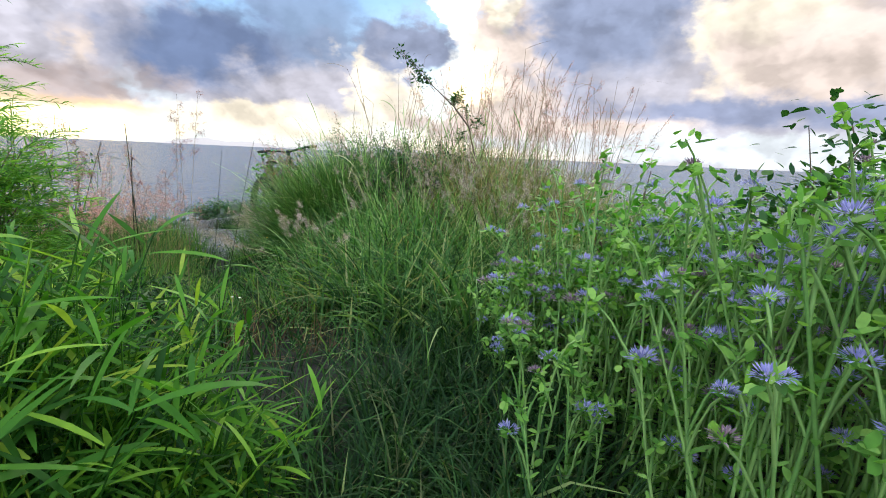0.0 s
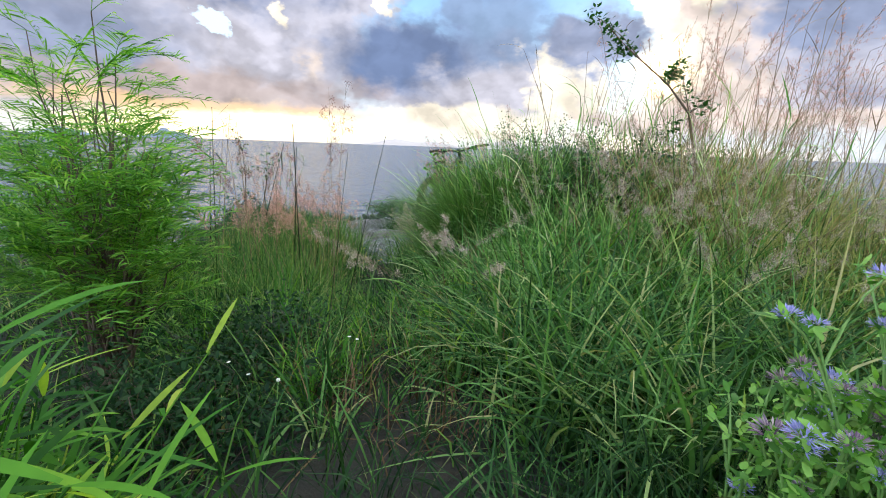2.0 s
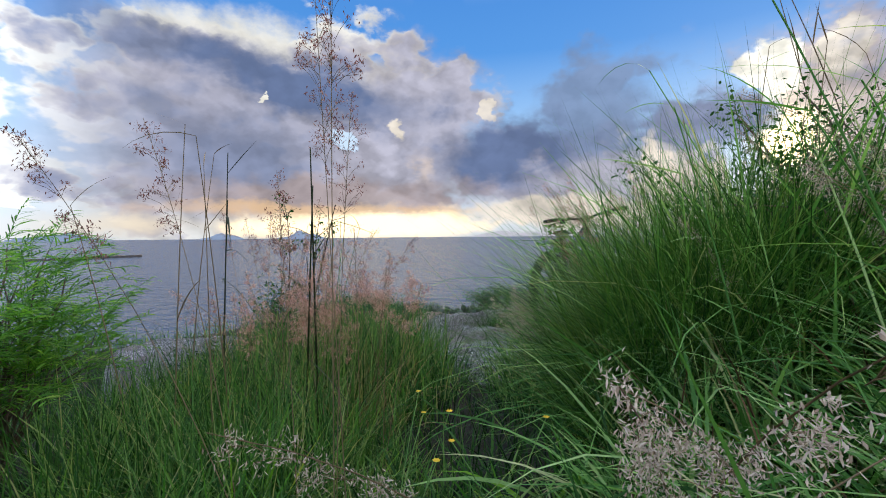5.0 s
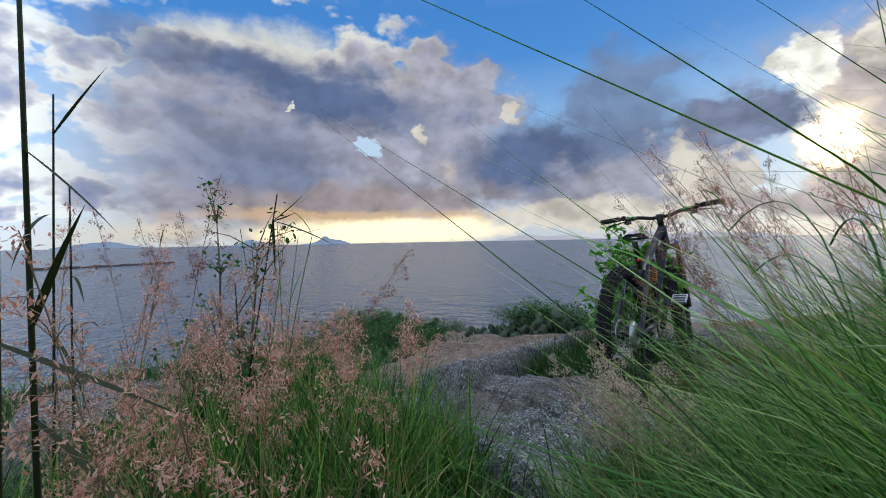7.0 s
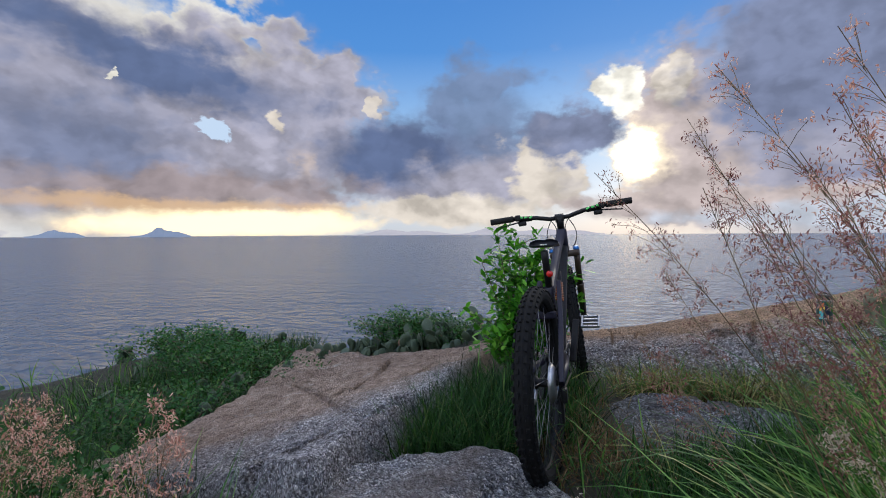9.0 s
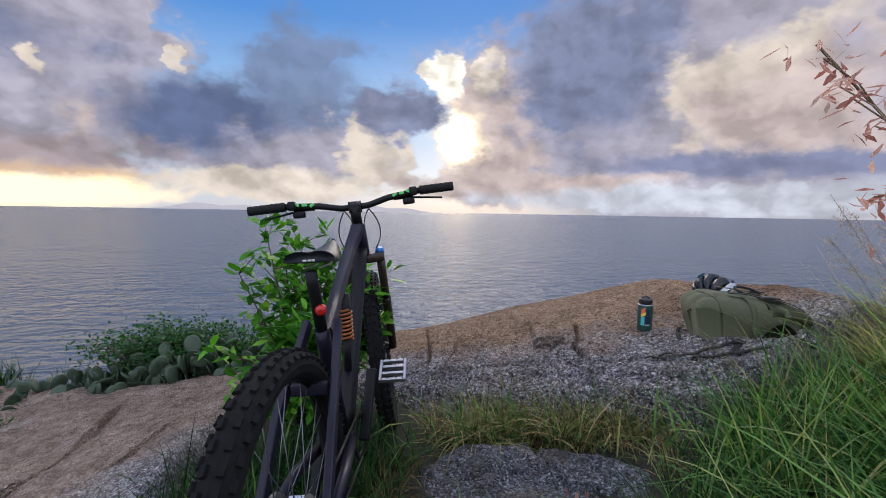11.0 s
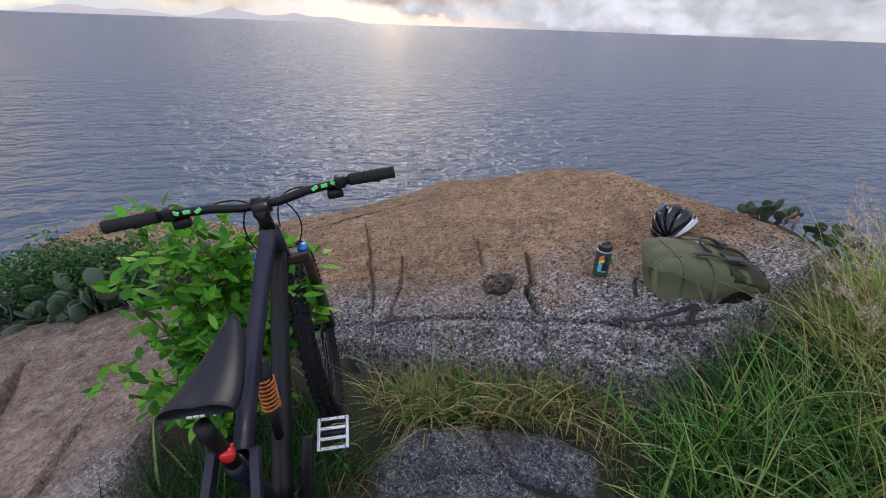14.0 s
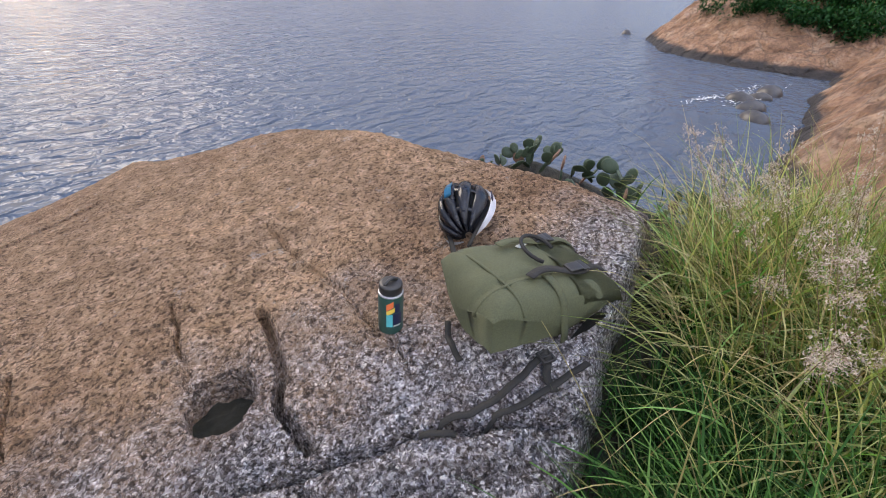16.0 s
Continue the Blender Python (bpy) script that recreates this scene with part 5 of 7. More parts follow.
def seed_heads(seed, n, cx, cy, rx, ry, h0, h1, mat, label, lean=None, tilt=0.12, size=1.0, curl=0.25, spike=False):
    """Thin stalks that each bear a loose nodding panicle."""
    g = np.random.default_rng(seed)
    root = scatter(g, n, cx, cy, rx, ry, edge=3)
    n = len(root)
    az = g.uniform(0, 2 * np.pi, n) if lean is None else radians(lean) + g.normal(0, 0.5, n)
    _, _, pos = ribbons(root, g.uniform(h0, h1, n), np.full(n, 0.002), np.abs(g.normal(tilt, 0.08, n)), np.abs(g.normal(curl, 0.12, n)), az, 8, "blade")
    stalk = tubes(pos, np.repeat(np.linspace(0.0016, 0.0006, 9)[None], n, 0))
    nc, per = (22, 34) if spike else (30, 18)
    t = np.sort(g.uniform(0, 1, (n, nc)), 1)
    a, b = pos[:, 5 if spike else 6][:, None], pos[:, 8][:, None]
    axis = a + (b - a) * t[..., None]
    spread = ((0.016 if spike else 0.042) * size) * np.sin(np.pi * (0.15 + 0.8 * t)) * g.uniform(0.3, 1.0, (n, nc))
    th = g.uniform(0, 2 * np.pi, (n, nc))
    core = axis + np.stack((np.cos(th) * spread, np.sin(th) * spread, g.normal(-0.006, 0.010, (n, nc))), -1)
    # each spikelet is a tuft of small hairs and scales
    at = core[:, :, None] + g.normal(0, (0.0058 if spike else 0.0050) * size, (n, nc, per, 3))
    p = at.reshape(-1, 3)
    m = len(p)
    fl, fq, _ = ribbons(p, g.uniform(0.004, 0.0080, m) * size * (0.9 if spike else 1.05), g.uniform(0.0015, 0.0032, m) * size * (0.62 if spike else 0.85), g.uniform(0.3, 2.6, m), g.normal(0, 0.5, m), g.uniform(0, 6.3, m), 2, "leaf", g.uniform(-1, 1, m), g.uniform(-.6, .6, m))
    # hair-fine side branches of the panicle
    starts = a + (b - a) * np.clip(t - 0.12, 0, 1)[..., None]
    br = tubes(np.stack((starts, (starts + core) / 2 + np.array([0, 0, 0.004]), core), 2).reshape(-1, 3, 3), np.full((n * nc, 3), 0.0004))
    head = tagged(new("seed_heads", raw("seed_heads", fl, fq, mat)), label, "grass", kind="stuff")
    tagged(new("seed_stalks", raw("seed_stalks", *merge(stalk, br), M_STRAW)), "thin straw stalks of seeding grass", "grass", kind="stuff")
    return head


seed_heads(101, 34, 0.20, -2.20, 0.55, 0.26, 0.58, 0.95, M_PINK, "pink fluffy ruby-grass seed heads", size=1.0)
seed_heads(102, 34, -0.32, -1.62, 0.65, 0.38, 0.45, 0.72, M_PINK, "pale pink ruby-grass seed heads above the slab", tilt=0.22, size=1.3)
seed_heads(103, 20, -1.2, -1.15, 0.7, 0.45, 0.40, 0.66, M_PINK, "faded pink ruby-grass seed heads", tilt=0.25, size=1.35)
seed_heads(110, 22, 0.70, -1.18, 0.18, 0.16, 0.42, 0.62, M_PALE, "pale pink seed heads in front of the bicycle", lean=170, tilt=0.3, size=1.2)
seed_heads(111, 8, -0.55, -1.75, 0.5, 0.3, 0.85, 1.1, M_DARKSEED, "tall thin ruby seed heads against the sea", tilt=0.12, size=1.1)
seed_heads(104, 16, 0.98, -0.88, 0.20, 0.16, 0.74, 1.10, M_DARKSEED, "dusky ruby seed heads on leaning stalks", lean=172, tilt=0.24, size=1.0)
seed_heads(115, 18, 1.28, -0.80, 0.32, 0.28, 0.85, 1.22, M_PINK, "pink ruby seed heads on leaning stalks", lean=170, tilt=0.24, size=1.05)
seed_heads(114, 24, 1.40, -0.62, 0.35, 0.3, 0.50, 0.80, M_PALE, "pale seed heads in the long grass", lean=190, tilt=0.35, size=1.1, curl=0.5, spike=True)
seed_heads(105, 12, 1.7, -0.75, 0.35, 0.3, 0.55, 0.8, M_PINK, "pale pink seed heads beside the bicycle", lean=170, tilt=0.3, size=1.1)
seed_heads(106, 110, 2.85, -1.50, 0.75, 0.5, 0.85, 1.22, M_PINK, "straw-pink seed heads over the mound", tilt=0.14, size=0.8)
seed_heads(107, 9, 1.70, -2.50, 0.34, 0.22, 0.60, 0.80, M_PALE, "pale fuzzy nodding seed heads beside the trail", lean=290, tilt=0.40, size=1.05, curl=0.8, spike=True)
seed_heads(112, 120, 2.5, -2.05, 0.95, 0.45, 0.48, 0.90, M_PALE, "pale fuzzy seed heads on the mound", tilt=0.35, size=1.0, curl=0.6, spike=True)
seed_heads(113, 3, 0.93, -2.52, 0.08, 0.05, 1.1, 1.28, M_DARKSEED, "tall ruby seed plume beside the trail", tilt=0.06, size=1.1, curl=0.1)
seed_heads(108, 50, 2.45, 0.65, 0.60, 0.55, 0.52, 0.88, M_PALE, "pale seed heads beside the rucksack", lean=160, tilt=0.3)
seed_heads(109, 3, 0.78, -2.62, 0.1, 0.1, 1.0, 1.2, M_DARKSEED, "tall dark ruby seed head", tilt=0.12, size=1.3)


def bare_stalks(seed, n, cx, cy, rx, ry, h0, h1, mat, label, tilt, lean=None):
    """Stiff stalks with a few narrow leaves bent over at the joint."""
    g = np.random.default_rng(seed)
    root = scatter(g, n, cx, cy, rx, ry, edge=3)
    n = len(root)
    az = g.uniform(0, 2 * np.pi, n) if lean is None else radians(lean) + g.normal(0, 0.4, n)
    _, _, pos = ribbons(root, g.uniform(h0, h1, n), np.full(n, 0.003), np.abs(g.normal(tilt, 0.07, n)), g.normal(0.12, 0.08, n), az, 8, "blade")
    pairs = [tubes(pos, np.repeat(np.linspace(0.0030, 0.0012, 9)[None], n, 0))]
    for k in (4, 6, 8):
        v, q, _ = ribbons(pos[:, k], g.uniform(0.10, 0.26, n), g.uniform(0.003, 0.006, n), g.uniform(0.5, 1.5, n), g.uniform(0.0, 1.2, n), az + g.normal(0, 1.4, n), 5, "blade", None, g.normal(0, .3, n))
        pairs.append((v, q))
    tagged(new("reed_stalks", raw("reed_stalks", *merge(*pairs), mat)), label, "grass", kind="stuff")


bare_stalks(120, 5, -0.35, -1.65, 0.16, 0.10, 0.85, 1.02, M_TALL, "tall dark reed stalks with bent leaves", 0.1)
bare_stalks(121, 16, 1.7, -1.25, 0.5, 0.3, 0.9, 1.2, M_STRAW, "thin dry stalks over the shrub", 0.15)
bare_stalks(125, 120, 2.35, -2.05, 0.9, 0.45, 0.50, 0.86, M_FRESH, "pale green culms standing in the mound", 0.28)
bare_stalks(122, 26, 3.0, -1.5, 0.6, 0.4, 1.0, 1.35, M_STRAW, "thin dry stalks over the mound", 0.15, lean=60)
bare_stalks(123, 9, 1.35, -0.95, 0.35, 0.35, 0.75, 1.0, M_TALL, "long stalks leaning over the bicycle", 0.45, lean=165)
bare_stalks(124, 5, 0.15, -2.55, 0.3, 0.2, 0.9, 1.2, M_STRAW, "lone tall stalks in the grass", 0.06)


def tall_reed(base, lean, height, label, seed, joints, stout=1.0):
    """One stout stalk with long leaves snapped over at the joints."""
    g = np.random.default_rng(seed)
    x, y = base
    ob = thing("reed", (x, y, zs(x, y) - 0.01), label, "grass", "tall reeds")
    top = Vector((lean[0] * height, lean[1] * height, height))
    pts = arc((0, 0, 0), top * 0.5 + Vector((0, 0, 0.03)), top, 12)
    bm = bmesh.new()
    rod(bm, pts, 0.0042 * stout, 7, 0.0022 * stout)
    part("stalk", done("stalk", bm, M_REED), ob)
    for f, ln, az, tilt, bend in joints:
        p = np.array(pts[int(f * 12)])
        V, Q, _ = ribbons(p[None], np.array([ln]), np.array([0.011 * stout]), np.array([tilt]), np.array([bend]), np.array([radians(az)]), 7, "blade", None, np.array([g.normal(0, 0.3)]))
        part("reed_leaf", raw("reed_leaf", V, Q, M_REED), ob)
    return ob


def zs(x, y):
    return float(soil_z(np.array([x]), np.array([y]))[0])


tall_reed((0.44, -2.27), (-0.02, 0.0), 1.13, "tall dark reed with a snapped leaf", 131, ((0.84, 0.12, 60, 2.3, 0.2), (0.70, 0.16, 20, 0.6, 0.2), (0.62, 0.26, 40, 2.2, 0.6)))
tall_reed((0.41, -2.31), (0.05, 0.02), 1.00, "dark leaning reed with one stiff leaf", 136, ((0.80, 0.20, 40, 1.9, 0.05), (0.45, 0.22, 20, 2.1, 0.4), (0.3, 0.2, 200, 0.5, 1.2)))
tall_reed((1.60, -3.33), (0.15, 0.17), 0.84, "slender dark stalk with a folded leaf beside the trail", 137, ((0.75, 0.12, 10, 1.85, 0.25),), 0.34)
tall_reed((1.565, -3.31), (0.05, 0.13), 0.80, "slender dark stalk with a short bent leaf", 138, ((0.72, 0.05, 300, 2.7, 0.1),), 0.30)
tall_reed((-0.50, -2.20), (0.05, 0.02), 1.25, "slender reed with drooping leaves", 132, ((0.75, 0.30, -20, 1.6, 0.9), (0.95, 0.22, 40, 0.7, 0.1), (0.5, 0.30, 10, 1.9, 0.6)))
tall_reed((-0.66, -2.14), (0.12, 0.0), 1.05, "slender dark reed in the grass", 133, ((0.8, 0.25, 0, 1.4, 0.8), (0.6, 0.3, 160, 1.2, 0.9)))
tall_reed((-0.75, -1.65), (0.40, 0.0), 1.06, "dark reed with folded leaves against the sea", 134, ((0.99, 0.22, 0, 1.30, -0.1), (0.99, 0.17, 0, 3.1, 0.0), (0.99, 0.40, 0, 1.72, 0.15), (0.99, 0.16, 0, 1.5, -0.1)))
tall_reed((-0.45, -1.72), (-0.08, 0.0), 0.72, "thin bent reed above the slab", 135, ((0.9, 0.2, 30, 0.6, 0.3), (0.7, 0.2, 180, 1.0, 0.6)))


def arching_blades(base, tips, label, seed):
    """Long grass leaves that arch over from one tussock to their drooping tips."""
    g = np.random.default_rng(seed)
    ob = thing("arching_grass", (*base, zs(*base) - 0.01), label, "grass")
    foot = Vector(ob.matrix_world.translation)
    for tip in tips:
        e = Vector(tip) - foot
        p = arc((g.normal(0, 0.02), g.normal(0, 0.02), 0), (e.x * 0.25, e.y * 0.25, e.z * 1.35), e, 14)
        bm = bmesh.new()
        strap(bm, p, 0.0036, 0.0012)
        part("blade", done("blade", bm, M_TALL), ob)


arching_blades((1.10, -1.42), ((0.84, -1.30, 0.93), (0.86, -1.2, 0.84), (0.98, -1.15, 0.9)), "long green grass leaves arching over the bicycle", 141)


# ---- plants that stand singly ----
def leaves_on(g, tips, each, size0, size1, slim, spread):
    """Leaves in loose rosettes round the tips."""
    n = len(tips) * each
    p = np.repeat(tips, each, 0) + g.normal(0, spread, (n, 3))
    return ribbons(p, g.uniform(size0, size1, n), g.uniform(size0, size1, n) * slim, g.uniform(0.4, 1.9, n), g.normal(0.35, 0.35, n), g.uniform(0, 6.3, n), 3, "leaf", g.normal(0, 0.4, n), g.normal(0, 0.35, n))[:2]


def limbs(g, n, base, reach, height, radius, bend=0.25):
    """Branches from a base, fanning out to the crown."""
    a = g.uniform(0, 2 * np.pi, n)
    r = np.sqrt(g.uniform(0.05, 1, n))
    end = np.stack((np.cos(a) * r * reach[0], np.sin(a) * r * reach[1], height * np.sqrt(np.clip(1 - 0.75 * r * r, 0.05, 1)) * g.uniform(0.55, 1.0, n)), -1)
    s = np.linspace(0, 1, 6)[None, :, None]
    pos = base + end[:, None] * s * np.concatenate((np.full((1, 1, 2), 1.0), np.full((1, 1, 1), 1.0)), 2)
    pos[..., 2] += bend * height * np.sin(np.pi * s[..., 0]) * 0.4
    pos[:, 1:-1] += g.normal(0, 0.02, (n, 4, 3))
    rad = radius * np.linspace(1, 0.25, 6)[None] * g.uniform(0.5, 1, (n, 1))
    return pos, rad


def bush(name, at, reach, height, n_limb, each, size0, size1, slim, leaf_mat, label, seed, spread=0.05, along=(3, 4, 5), category="bush", radius=0.008):
    g = np.random.default_rng(seed)
    ob = thing(name, at, label, category)
    pos, rad = limbs(g, n_limb, np.zeros((n_limb, 1, 3)) + np.stack((g.normal(0, reach[0] * 0.25, n_limb), g.normal(0, reach[1] * 0.25, n_limb), np.zeros(n_limb)), -1)[:, None], reach, height, radius)
    part("woody_frame", raw("woody_frame", *tubes(pos, rad, 5), M_BARK), ob, "brown woody branches")
    tips = np.concatenate([pos[:, k] for k in along])
    part("foliage", raw("foliage", *leaves_on(g, tips, each, size0, size1, slim, spread), leaf_mat), ob)
    return ob


bush("shrub", (2.0, -1.55, zs(1.95, -1.5) - 0.02), (0.60, 0.42), 0.70, 190, 44, 0.010, 0.018, 0.62, M_SMALL, "dense dark small-leaved shrub in the mound", 201, 0.030, (2, 3, 4, 5))
bush("shrub", (2.75, -1.2, zs(2.75, -1.2) - 0.02), (0.5, 0.4), 0.7, 80, 30, 0.010, 0.019, 0.62, M_SMALL, "small-leaved shrub among dry seeding grass", 202, 0.04, (2, 3, 4, 5))
bush("shrub", (3.20, -3.38, zs(3.20, -3.38) - 0.02), (0.24, 0.24), 0.80, 60, 14, 0.022, 0.042, 0.55, M_LIME, "dark leafy shrub behind the blue flowers", 203, 0.035, (2, 3, 4, 5))
bush("shrub", (3.72, -3.45, zs(3.72, -3.45) - 0.02), (0.40, 0.34), 0.98, 90, 16, 0.025, 0.048, 0.55, M_SMALL, "tall dark leafy shrub behind the blue flowers", 210, 0.045, (2, 3, 4, 5))
bush("shrub", (-1.08, -1.15, zs(-1.08, -1.15) - 0.02), (0.30, 0.26), 0.52, 40, 18, 0.020, 0.036, 0.6, M_SMALL, "small dark leafy shrub at the top of the slab", 204, 0.045, (2, 3, 4, 5))
bush("shrub", (-3.2, 1.2, zs(-3.2, 1.2) - 0.03), (0.8, 0.5), 0.32, 70, 18, 0.02, 0.045, 0.6, M_SMALL, "low spreading scrub on the brink", 205, 0.06, (2, 3, 4, 5))
bush("shrub", (-4.2, 1.5, zs(-4.2, 1.5) - 0.03), (0.7, 0.5), 0.34, 60, 18, 0.02, 0.045, 0.6, M_SMALL, "low dark scrub above the sea", 206, 0.06, (2, 3, 4, 5))
bush("shrub", (-2.6, 0.2, zs(-2.6, 0.2) - 0.03), (0.45, 0.6), 0.30, 50, 18, 0.02, 0.04, 0.6, M_SMALL, "low leafy scrub beside the slab", 207, 0.05, (2, 3, 4, 5))


def sprig(at, pts, seed, label, dense=9):
    """A single woody shoot with small leaves that rises out of the shrub."""
    g = np.random.default_rng(seed)
    ob = thing("shrub_shoot", at, label, "bush")
    bm = bmesh.new()
    rod(bm, pts, 0.008, 6, 0.002)
    main = [Vector(p) for p in pts]
    tips = [np.array(main[-1])]
    for k in range(9):
        i = 1 + k % (len(main) - 1)
        a = main[i]
        d = Vector((g.normal(-0.10, 0.10), g.normal(0, 0.08), g.uniform(0.03, 0.20)))
        q = [a, a + d * 0.5 + Vector((0, 0, 0.015)), a + d]
        rod(bm, q, 0.003, 5, 0.001)
        tips += [np.array(a + d * f) for f in (0.3, 0.55, 0.8, 1.0)]
    part("twig_work", done("twig_work", bm, M_BARK), ob, "thin brown twigs")
    part("foliage", raw("foliage", *leaves_on(g, np.array(tips), dense, 0.016, 0.028, 0.6, 0.018), M_SMALL), ob)


bush("shrub", (-0.78, -1.66, zs(-0.78, -1.66) - 0.02), (0.30, 0.24), 0.62, 60, 16, 0.018, 0.034, 0.55, M_SMALL, "dark leafy shrub among the ruby grass", 209, 0.045, (2, 3, 4, 5))
sprig((-0.78, -1.68, zs(-0.78, -1.68)), [(0.02, 0, 0), (0.0, 0.0, 0.5), (0.02, 0.0, 0.78), (0.0, 0.0, 0.98)], 212, "thin dark twiggy herb against the sea", 4)
sprig((-0.70, -1.62, zs(-0.70, -1.62)), [(0.02, 0, 0), (0.06, 0.0, 0.5), (0.12, 0.0, 0.72), (0.14, 0.0, 0.86)], 213, "thin dark twiggy herb beside the shrub", 4)
sprig((2.38, -1.95, zs(2.38, -1.95)), [(0.16, 0.15, 0), (0.16, 0.05, 0.45), (0.10, -0.02, 0.68), (0.0, -0.06, 0.80), (-0.12, -0.10, 0.90), (-0.20, -0.12, 0.97)], 211, "leafy shoot standing out of the mound against the sky", 16)


def feather_bush(at, seed, reach, height, n):
    """Slender limbs with long drooping sprays of narrow leaflets."""
    g = np.random.default_rng(seed)
    ob = thing("feather_leaved_bush", at, "green bush with long feathery leaf sprays", "bush")
    pos, rad = limbs(g, n, np.zeros((n, 1, 3)), reach, height, 0.008)
    part("woody_frame", raw("woody_frame", *tubes(pos, rad, 5), M_BARK), ob, "slender woody branches")
    pairs, ribs = [], []
    for i in range(n):
        for k in (2, 3, 4, 4, 5, 5):
            base = pos[i, k]
            az = math.atan2(base[1], base[0]) + g.normal(0, 0.9)
            _, _, rach = ribbons(base[None], np.array([g.uniform(0.18, 0.30)]), np.array([0.002]), np.array([g.uniform(0.2, 1.2)]), np.array([g.uniform(0.3, 1.2)]), np.array([az]), 16, "blade")
            ribs.append(rach)
            r = rach[0, 2:]
            m = len(r)
            for sgn in (-1, 1):
                v, q, _ = ribbons(r, np.linspace(0.080, 0.045, m) * g.uniform(0.8, 1.15, m), np.full(m, 0.0050), np.linspace(0.9, 1.3, m) + g.normal(0, 0.18, m), np.full(m, 0.6) + g.normal(0, 0.2, m), np.full(m, az) + sgn * (0.85 + g.normal(0, 0.12, m)), 3, "leaf", None, g.normal(0, 0.4, m))
                pairs.append((v, q))
    rb = np.concatenate(ribs)
    part("foliage", raw("foliage", *merge(*pairs, tubes(rb, np.full((len(rb), 17), 0.0010))), M_FEATHER), ob)


feather_bush((0.68, -3.46, zs(0.68, -3.46) - 0.02), 221, (0.42, 0.20), 1.50, 84)
feather_bush((-0.38, -3.0, zs(-0.38, -3.0) - 0.02), 222, (0.32, 0.30), 0.98, 60)


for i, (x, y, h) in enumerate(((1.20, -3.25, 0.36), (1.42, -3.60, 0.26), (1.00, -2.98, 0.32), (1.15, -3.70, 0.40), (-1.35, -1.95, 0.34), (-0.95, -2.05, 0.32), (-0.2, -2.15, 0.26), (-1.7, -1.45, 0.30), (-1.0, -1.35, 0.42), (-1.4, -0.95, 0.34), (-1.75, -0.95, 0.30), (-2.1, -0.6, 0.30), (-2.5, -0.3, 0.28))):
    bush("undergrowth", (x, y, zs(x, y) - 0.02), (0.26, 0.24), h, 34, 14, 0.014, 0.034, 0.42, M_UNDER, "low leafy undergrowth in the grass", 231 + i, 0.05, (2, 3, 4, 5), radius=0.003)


def floret_ball(g, at, size, mat, parent, name):
    n = 80
    v = g.normal(0, 1, (n, 3))
    v[:, 2] = np.abs(v[:, 2])
    v /= np.linalg.norm(v, axis=1, keepdims=True)
    root = np.asarray(at) + v * np.array([1, 1, 0.5]) * size * 0.6
    V, Q, _ = ribbons(root, np.full(n, size * 0.55) * g.uniform(0.7, 1.2, n), np.full(n, size * 0.13), np.arccos(np.clip(v[:, 2], -1, 1)), g.normal(0, 0.3, n), np.arctan2(v[:, 1], v[:, 0]), 2, "leaf")
    part(name, raw(name, V, Q, mat), parent)


def flower_weed(at, height, seed, label, faded=0.3, heads=18):
    """An upright herb: pairs of toothed leaves, heads of blue florets."""
    g = np.random.default_rng(seed)
    ob = thing("blue_flowered_weed", at, label, "wildflower", "blue wildflowers", g.uniform(0, 360))
    n = 8 + seed % 2
    root = np.stack((g.normal(0, 0.05, n), g.normal(0, 0.05, n), np.zeros(n)), -1)
    _, _, pos = ribbons(root, g.uniform(0.6, 1.0, n) * height, np.full(n, 0.004), np.abs(g.normal(0.12, 0.1, n)), g.normal(0.05, 0.2, n), g.uniform(0, 6.3, n), 10, "blade")
    pairs = [tubes(pos, np.repeat(np.linspace(0.0040, 0.0018, 11)[None], n, 0), 5)]
    tips = [pos[i, 10] for i in range(n)]
    branch, leaf = [], []
    for i in range(n):
        for k in (6, 8, 9):
            a = g.uniform(0, 6.3)
            d = np.array([math.cos(a) * 0.5, math.sin(a) * 0.5, 1.0]) * height * g.uniform(0.10, 0.20)
            s = np.linspace(0, 1, 4)[:, None]
            branch.append(pos[i, k] + d * s + np.array([0, 0, 0.02]) * np.sin(np.pi * s))
            tips.append(pos[i, k] + d)
        for k in range(1, 11):
            a = k * 1.57 + g.normal(0, 0.2)
            for w in (0, math.pi):
                big = (1.15 - 0.085 * k) * g.uniform(0.7, 1.1)
                leaf.append((pos[i, k], 0.038 * big, 0.015 * big, a + w))
    br = np.array(branch)
    pairs.append(tubes(br, np.repeat(np.linspace(0.0028, 0.0016, 4)[None], len(br), 0), 4))
    part("stem_work", raw("stem_work", *merge(*pairs), M_STEMGREEN), ob, "pale green hairy stems")
    P = np.array([l[0] for l in leaf])
    m = len(P)
    V, Q, _ = ribbons(P, np.array([l[1] for l in leaf]), np.array([l[2] for l in leaf]), g.uniform(0.7, 1.2, m), g.uniform(0.1, 0.9, m), np.array([l[3] for l in leaf]), 4, "leaf", None, g.normal(0, 0.3, m))
    T = np.array(tips)
    cv, cq = leaves_on(g, T, 7, 0.016, 0.030, 0.5, 0.006)
    part("foliage", raw("foliage", *merge((V, Q), (cv, cq)), M_WEED), ob)
    for t in [tips[j] for j in g.permutation(len(tips))[:heads]]:
        old = g.uniform() < faded
        floret_ball(g, t + np.array([0, 0, 0.006]), g.uniform(0.014, 0.024), M_MAUVE if old else M_BLUE, ob, "flower_head")
    return ob


